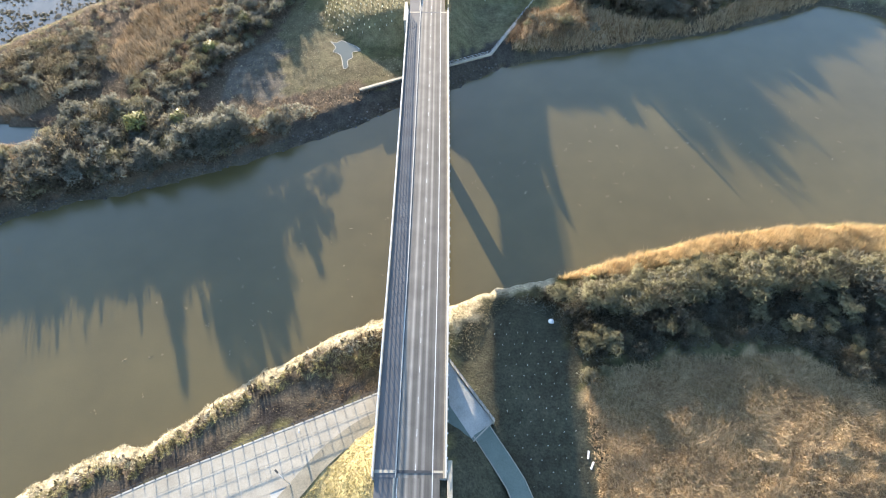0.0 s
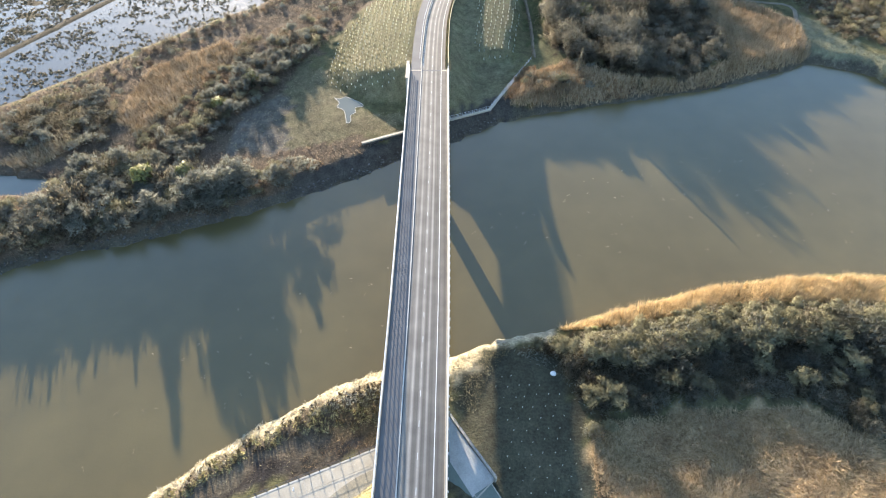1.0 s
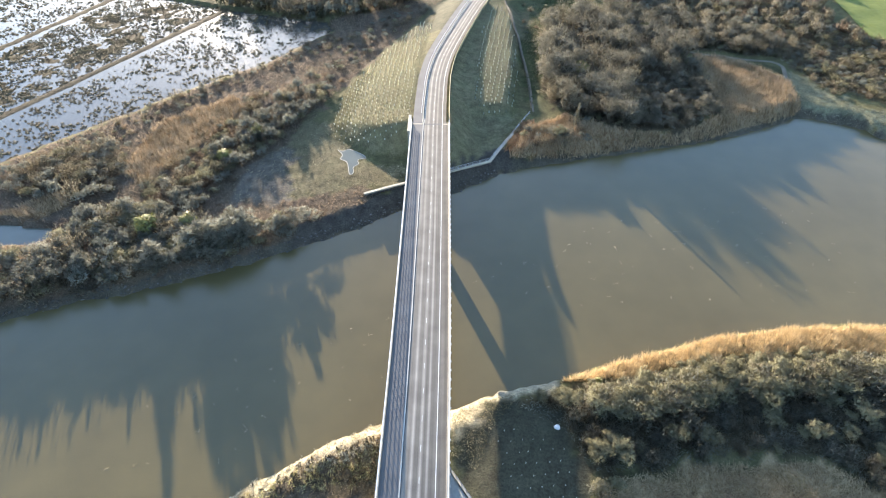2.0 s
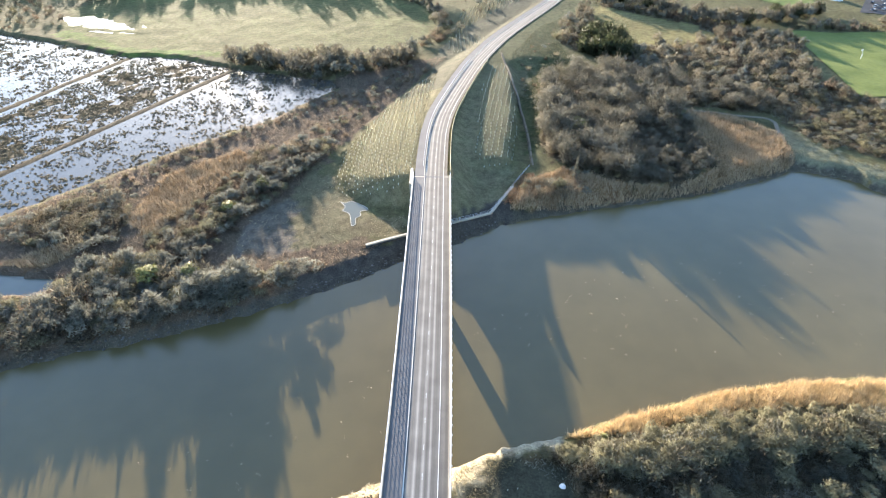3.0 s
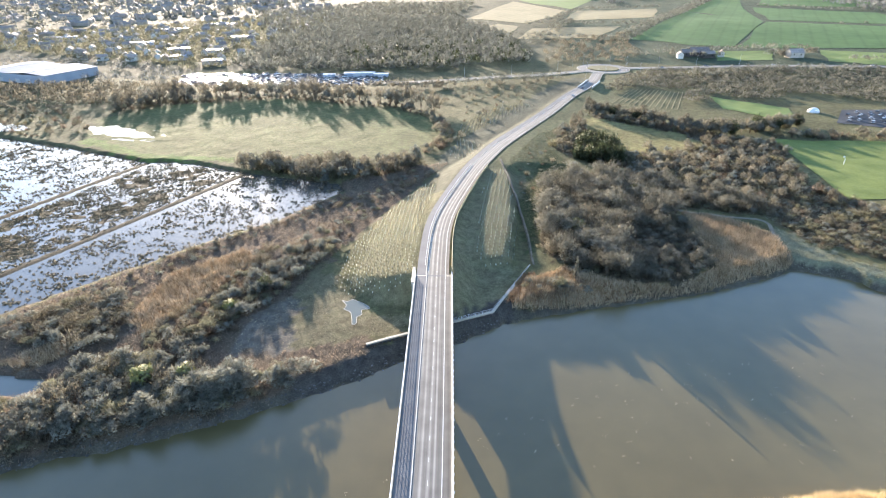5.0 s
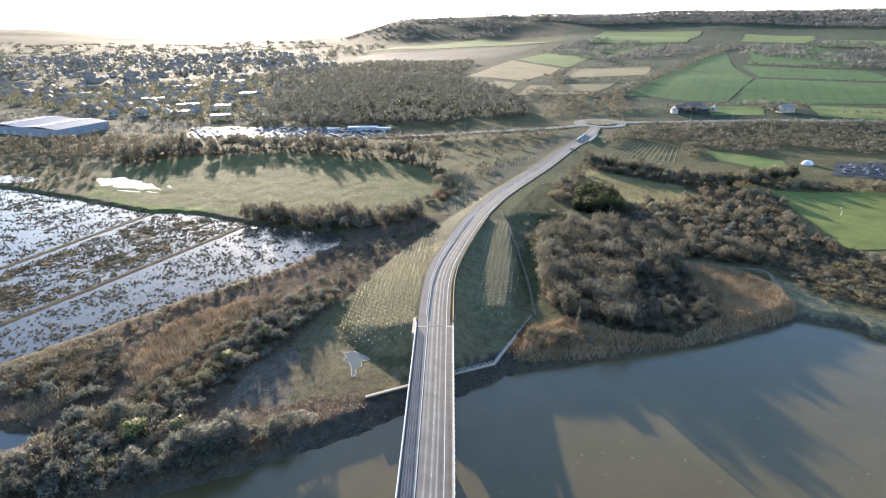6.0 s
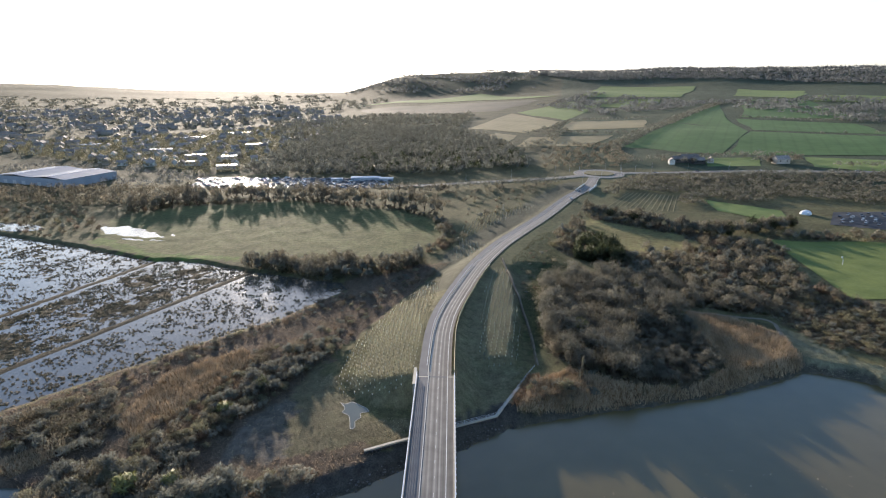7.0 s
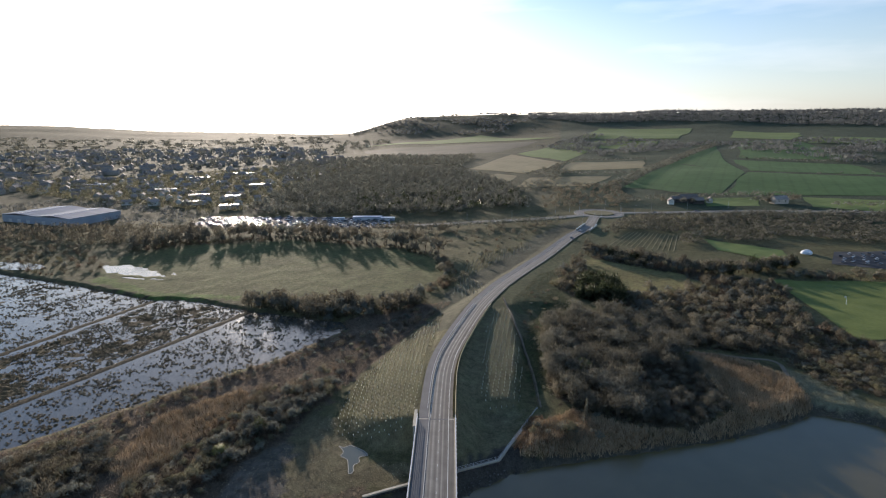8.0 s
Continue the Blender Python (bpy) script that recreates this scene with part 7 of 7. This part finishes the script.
house_rows(np.concatenate([spots[190:], scatter(polar([(-52, 950), (-36, 950), (-26, 1250), (-14, 1150), (-11, 1500), (-16, 2100), (-34, 2400), (-52, 2000)]), 44, lambda x, y: ripple(x, y, 300, 5) > -0.3)]),
           "distant brick town")
wood("garden_trees", scatter([(-330, 600), (-255, 560), (-236, 575), (-246, 720), (-205, 1110), (-290, 1250), (-560, 950), (-780, 880), (-600, 720), (-440, 640)], 9.5), 4.2, 8.0, 22, 2.6, 0.7, M_TWIG_OLIVE, "leafless garden trees between the town houses")
wood("garden_trees", scatter(polar([(-52, 950), (-36, 950), (-26, 1250), (-14, 1150), (-11, 1500), (-16, 2100), (-34, 2400), (-52, 2000)]), 52), 6, 9, 22, 4.5, 1.4, M_WOOD_HAZE, "leafless trees between distant houses")
for x, y, w, d, h, t in ((-262, 612, 22, 11, 5, 20), (-318, 640, 26, 13, 5, 15), (-340, 700, 26, 13, 5, 25), (-290, 690, 18, 11, 5, 10), (-420, 760, 34, 15, 5, 20),
                         (-300, 820, 32, 15, 5, 18), (-450, 930, 40, 17, 5, 25), (-560, 820, 30, 14, 5, 30), (-400, 1010, 44, 16, 5, 12), (-262, 900, 26, 13, 5, 15)):
    flat_shed(x, y, w, d, h, t, "low flat-roofed industrial shed in the town")
for x, y, w, d, h, t in ((-88, 541, 30, 7, 3.4, 3), (-66, 534, 14, 6, 3, 0), (-118, 540, 12, 4, 2.6, 5)):
    flat_shed(x, y, w, d, h, t, "long low white-roofed shed at the scrap yard", M_WHITE)

# farm, cottage, party dome
for x, y, w, d, t, mats in ((254, 612, 8, 6, 80, (M_RENDER, M_TILE)), (268, 622, 20, 8, 5, (M_TIMBERWALL, M_TILE)), (284, 612, 15, 7, 12, (M_TIMBERWALL, M_TILE)), (300, 615, 7, 6, 70, (M_RENDER, M_TILE)), (282, 632, 22, 9, 8, (M_TIMBERWALL, M_TILE))):
    gable_house(x, y, w, d, 4.6, t, *mats, "farm building with a pitched roof by the road", "farm_building", "farm", chimney=w < 15)
gable_house(376, 608, 17, 9, 5.4, 12, M_BRICK, M_TILE, "brick cottage with a steep dark roof among trees")
wood("cottage_trees", np.array([(362, 606), (366, 612), (364, 616), (392, 612), (396, 607), (398, 614), (372, 616), (266, 606), (277, 605), (292, 604), (247, 616)], float), 4.2, 10, 110, 1.6, 0.7, M_TWIG_DARK, "bare brown trees round the cottage and farm")
dome = thing("marquee", "white domed fabric marquee on the grass", "tent", (268, 391, at(268, 391)))
bm = bmesh.new()
bmesh.ops.create_uvsphere(bm, u_segments=20, v_segments=10, radius=1, matrix=Matrix.Diagonal((4.2, 3.4, 3.2, 1)))
bmesh.ops.delete(bm, geom=[v for v in bm.verts if v.co.z < -0.3], context="VERTS")
canopy = part("canopy", bm, M_FABRIC, dome)
part("entrance", box(bmesh.new(), -1.2, 1.2, -4.6, -3.0, 0, 2.2, 0.3), M_FABRIC, canopy)
CARPARK = [(266, 361), (296, 348), (345, 395), (292, 396)]
drape("car_park", CARPARK, M_WET, "dark wet asphalt car park", "pavement", 0.2)
post = thing("goal_marker", "tall white bent marker post on the playing field", "post", (218, 280, at(218, 280) + 0.25))
part("pole", rod(rod(bmesh.new(), (0, 0, 0), (0, 0, 2.6), 0.14), (0, 0, 2.6), (-0.9, 0, 4.4), 0.14, 0.08), M_WHITE, post)
part("plate", box(bmesh.new(), -1.5, -0.6, -0.06, 0.06, 4.0, 4.8, 0.02), M_WHITE, post)

# rows of a young plantation
plot = [(124, 413), (173, 397), (198, 452), (157, 463)]
for i in range(13):
    f = (i + 0.5) / 13
    a = np.array(plot[0]) * (1 - f) + np.array(plot[1]) * f
    b = np.array(plot[3]) * (1 - f) + np.array(plot[2]) * f
    p = np.linspace(a, b, 14)
    ln = np.column_stack([p, np.maximum(height(p[:, 0], p[:, 1]), sheet_height(p[:, 0], p[:, 1]))])
    tagged(new("crop_ridge", mesh_from(ribbon(ln, -0.32, 0.32, 0.12 + 0.06 * np.sin(np.arange(14) * 2.0 + i), 0.8), "crop_ridge", M_STUBBLE)), "pale straw-covered row of a young plantation", "crop row", "plantation rows")

# ---- vehicles
body = bmesh.new()
for x0, x1, y, z0, z1 in ((-2.1, 2.1, 0.86, 0.3, 0.82),):
    box(body, x0, x1, -y, y, z0, z1, 0.16)
cab = bmesh.new()
vs = [cab.verts.new(c) for c in ((-1.75, -0.78, 0.8), (1.05, -0.78, 0.8), (1.05, 0.78, 0.8), (-1.75, 0.78, 0.8), (-1.25, -0.62, 1.38), (0.35, -0.62, 1.38), (0.35, 0.62, 1.38), (-1.25, 0.62, 1.38))]
for f in ((0, 1, 5, 4), (1, 2, 6, 5), (2, 3, 7, 6), (3, 0, 4, 7)):
    cab.faces.new([vs[i] for i in f])
roof = bmesh.new()          # domed panel
grid = [[roof.verts.new((-1.27 + 1.64 * i / 4, -0.64 + 1.28 * j / 4, 1.36 + 0.11 * (1 - (i / 2 - 1) ** 2) * (1 - (j / 2 - 1) ** 2) + 0.02 * (0 < i < 4 and 0 < j < 4))) for j in range(5)] for i in range(5)]
for i in range(4):
    for j in range(4):
        roof.faces.new((grid[i][j], grid[i + 1][j], grid[i + 1][j + 1], grid[i][j + 1]))
wheel = rod(bmesh.new(), (0, -0.11, 0), (0, 0.11, 0), 0.33, 0.33, 10)
CAR_BODY, CAR_GLASS, CAR_ROOF, CAR_WHEEL = mesh_from(body, "body", M_CAR), mesh_from(cab, "windows", M_GLASS), mesh_from(roof, "roof", M_CAR, True), mesh_from(wheel, "wheel", M_RUBBER)
WHITE_BODY, WHITE_ROOF = CAR_BODY.copy(), CAR_ROOF.copy()
for me in (WHITE_BODY, WHITE_ROOF):
    me.materials[0] = M_CARWHITE


def car(x, y, z, turn, label, group, white=False, big=1.0):
    ob = thing("car", label, "car", (x, y, z), group)
    ob.rotation_euler, ob.scale = (0, 0, radians(turn)), (big, big, big)
    for nm, me in (("body", WHITE_BODY if white else CAR_BODY), ("window_band", CAR_GLASS), ("roof", WHITE_ROOF if white else CAR_ROOF)):
        new(nm, me).parent = ob
    for wx in (-1.3, 1.3):
        for wy in (-0.8, 0.8):
            w = new("wheel", CAR_WHEEL)
            w.parent, w.location = ob, (wx, wy, 0.33)
    return ob


drape("yard_ground", [(-258, 500), (-58, 496), (-84, 552), (-264, 562)], M_YARD, "wet gravel ground of the scrap yard", "ground", 0.12, 30)
wet = scatter([(-255, 502), (-62, 498), (-86, 548), (-260, 558)], 6.0, lambda x, y: ripple(x, y, 33, 5) > -0.35)
turn = (np.arange(7) * 2 * math.pi / 7)[None, :]
reach = rng.uniform(0.3, 1.2, (len(wet), 1)) * rng.uniform(0.6, 1.3, (len(wet), 7))
shore = np.stack([wet[:, :1] + np.cos(turn) * reach * 1.6, wet[:, 1:] + np.sin(turn) * reach, np.repeat(sheet_height(wet[:, 0], wet[:, 1])[:, None] + 0.2, 7, 1)], -1)
heart = np.repeat(shore.mean(1, keepdims=True), 7, 1)
tagged(new("yard_puddles", tri_mesh("yard_puddles", np.stack([heart, shore, np.roll(shore, -1, 1)], 2).reshape(-1, 3, 3), M_PUDDLE)), "glinting puddles between the scrapped cars", "water", kind="stuff")
YARD = [(-263, 512), (-266, 551), (-180, 556), (-62, 538), (-48, 500), (-130, 488)]
for x, y in scatter(YARD, 7.6, lambda x, y: ripple(x, y, 40, 2) > -0.6, 0.3)[:210]:
    white = rng.random() < 0.45
    car(x, y, at(x, y) + 0.02, rng.choice([0, 90, 180]) + 12 * rng.normal(), "scrapped white car standing in the yard" if white else "scrapped car with dull paint standing in the yard", "scrap yard cars", white, rng.uniform(1.0, 1.5))
for x, y in scatter([(270, 364), (297, 352), (340, 392), (296, 392)], 8.0, None, 0.2)[:34]:
    white = rng.random() < 0.55
    car(x, y, at(x, y) + 0.25, 40 + 4 * rng.normal(), "parked white car on the wet car park" if white else "parked dark car on the wet car park", "parked cars", white)


def on_line(ln, y=None, x=None, off=0.0):
    i = np.argmin(abs(ln[:, 1] - y)) if y is not None else np.argmin(abs(ln[:, 0] - x))
    side = headings(ln)[i]
    return ln[i][0] + side[0] * off, ln[i][1] + side[1] * off, ln[i][2] + 0.01, math.degrees(math.atan2(side[0], -side[1]))


x, y, z, a = on_line(AXIS, y=430, off=2.4)
car(x, y, z, a, "white car driving on the approach road", "traffic", True)
x, y, z, a = on_line(AXIS, y=458, off=-0.6)
car(x, y, z, a + 180, "dark car driving on the approach road", "traffic")
for px in (215, 262, 330, 352, 420):
    x, y, z, a = on_line(MAIN_E, x=px, off=1.9 if px % 2 else -1.9)
    car(x, y, z, a, "car driving on the main road", "traffic", px % 3 == 0)
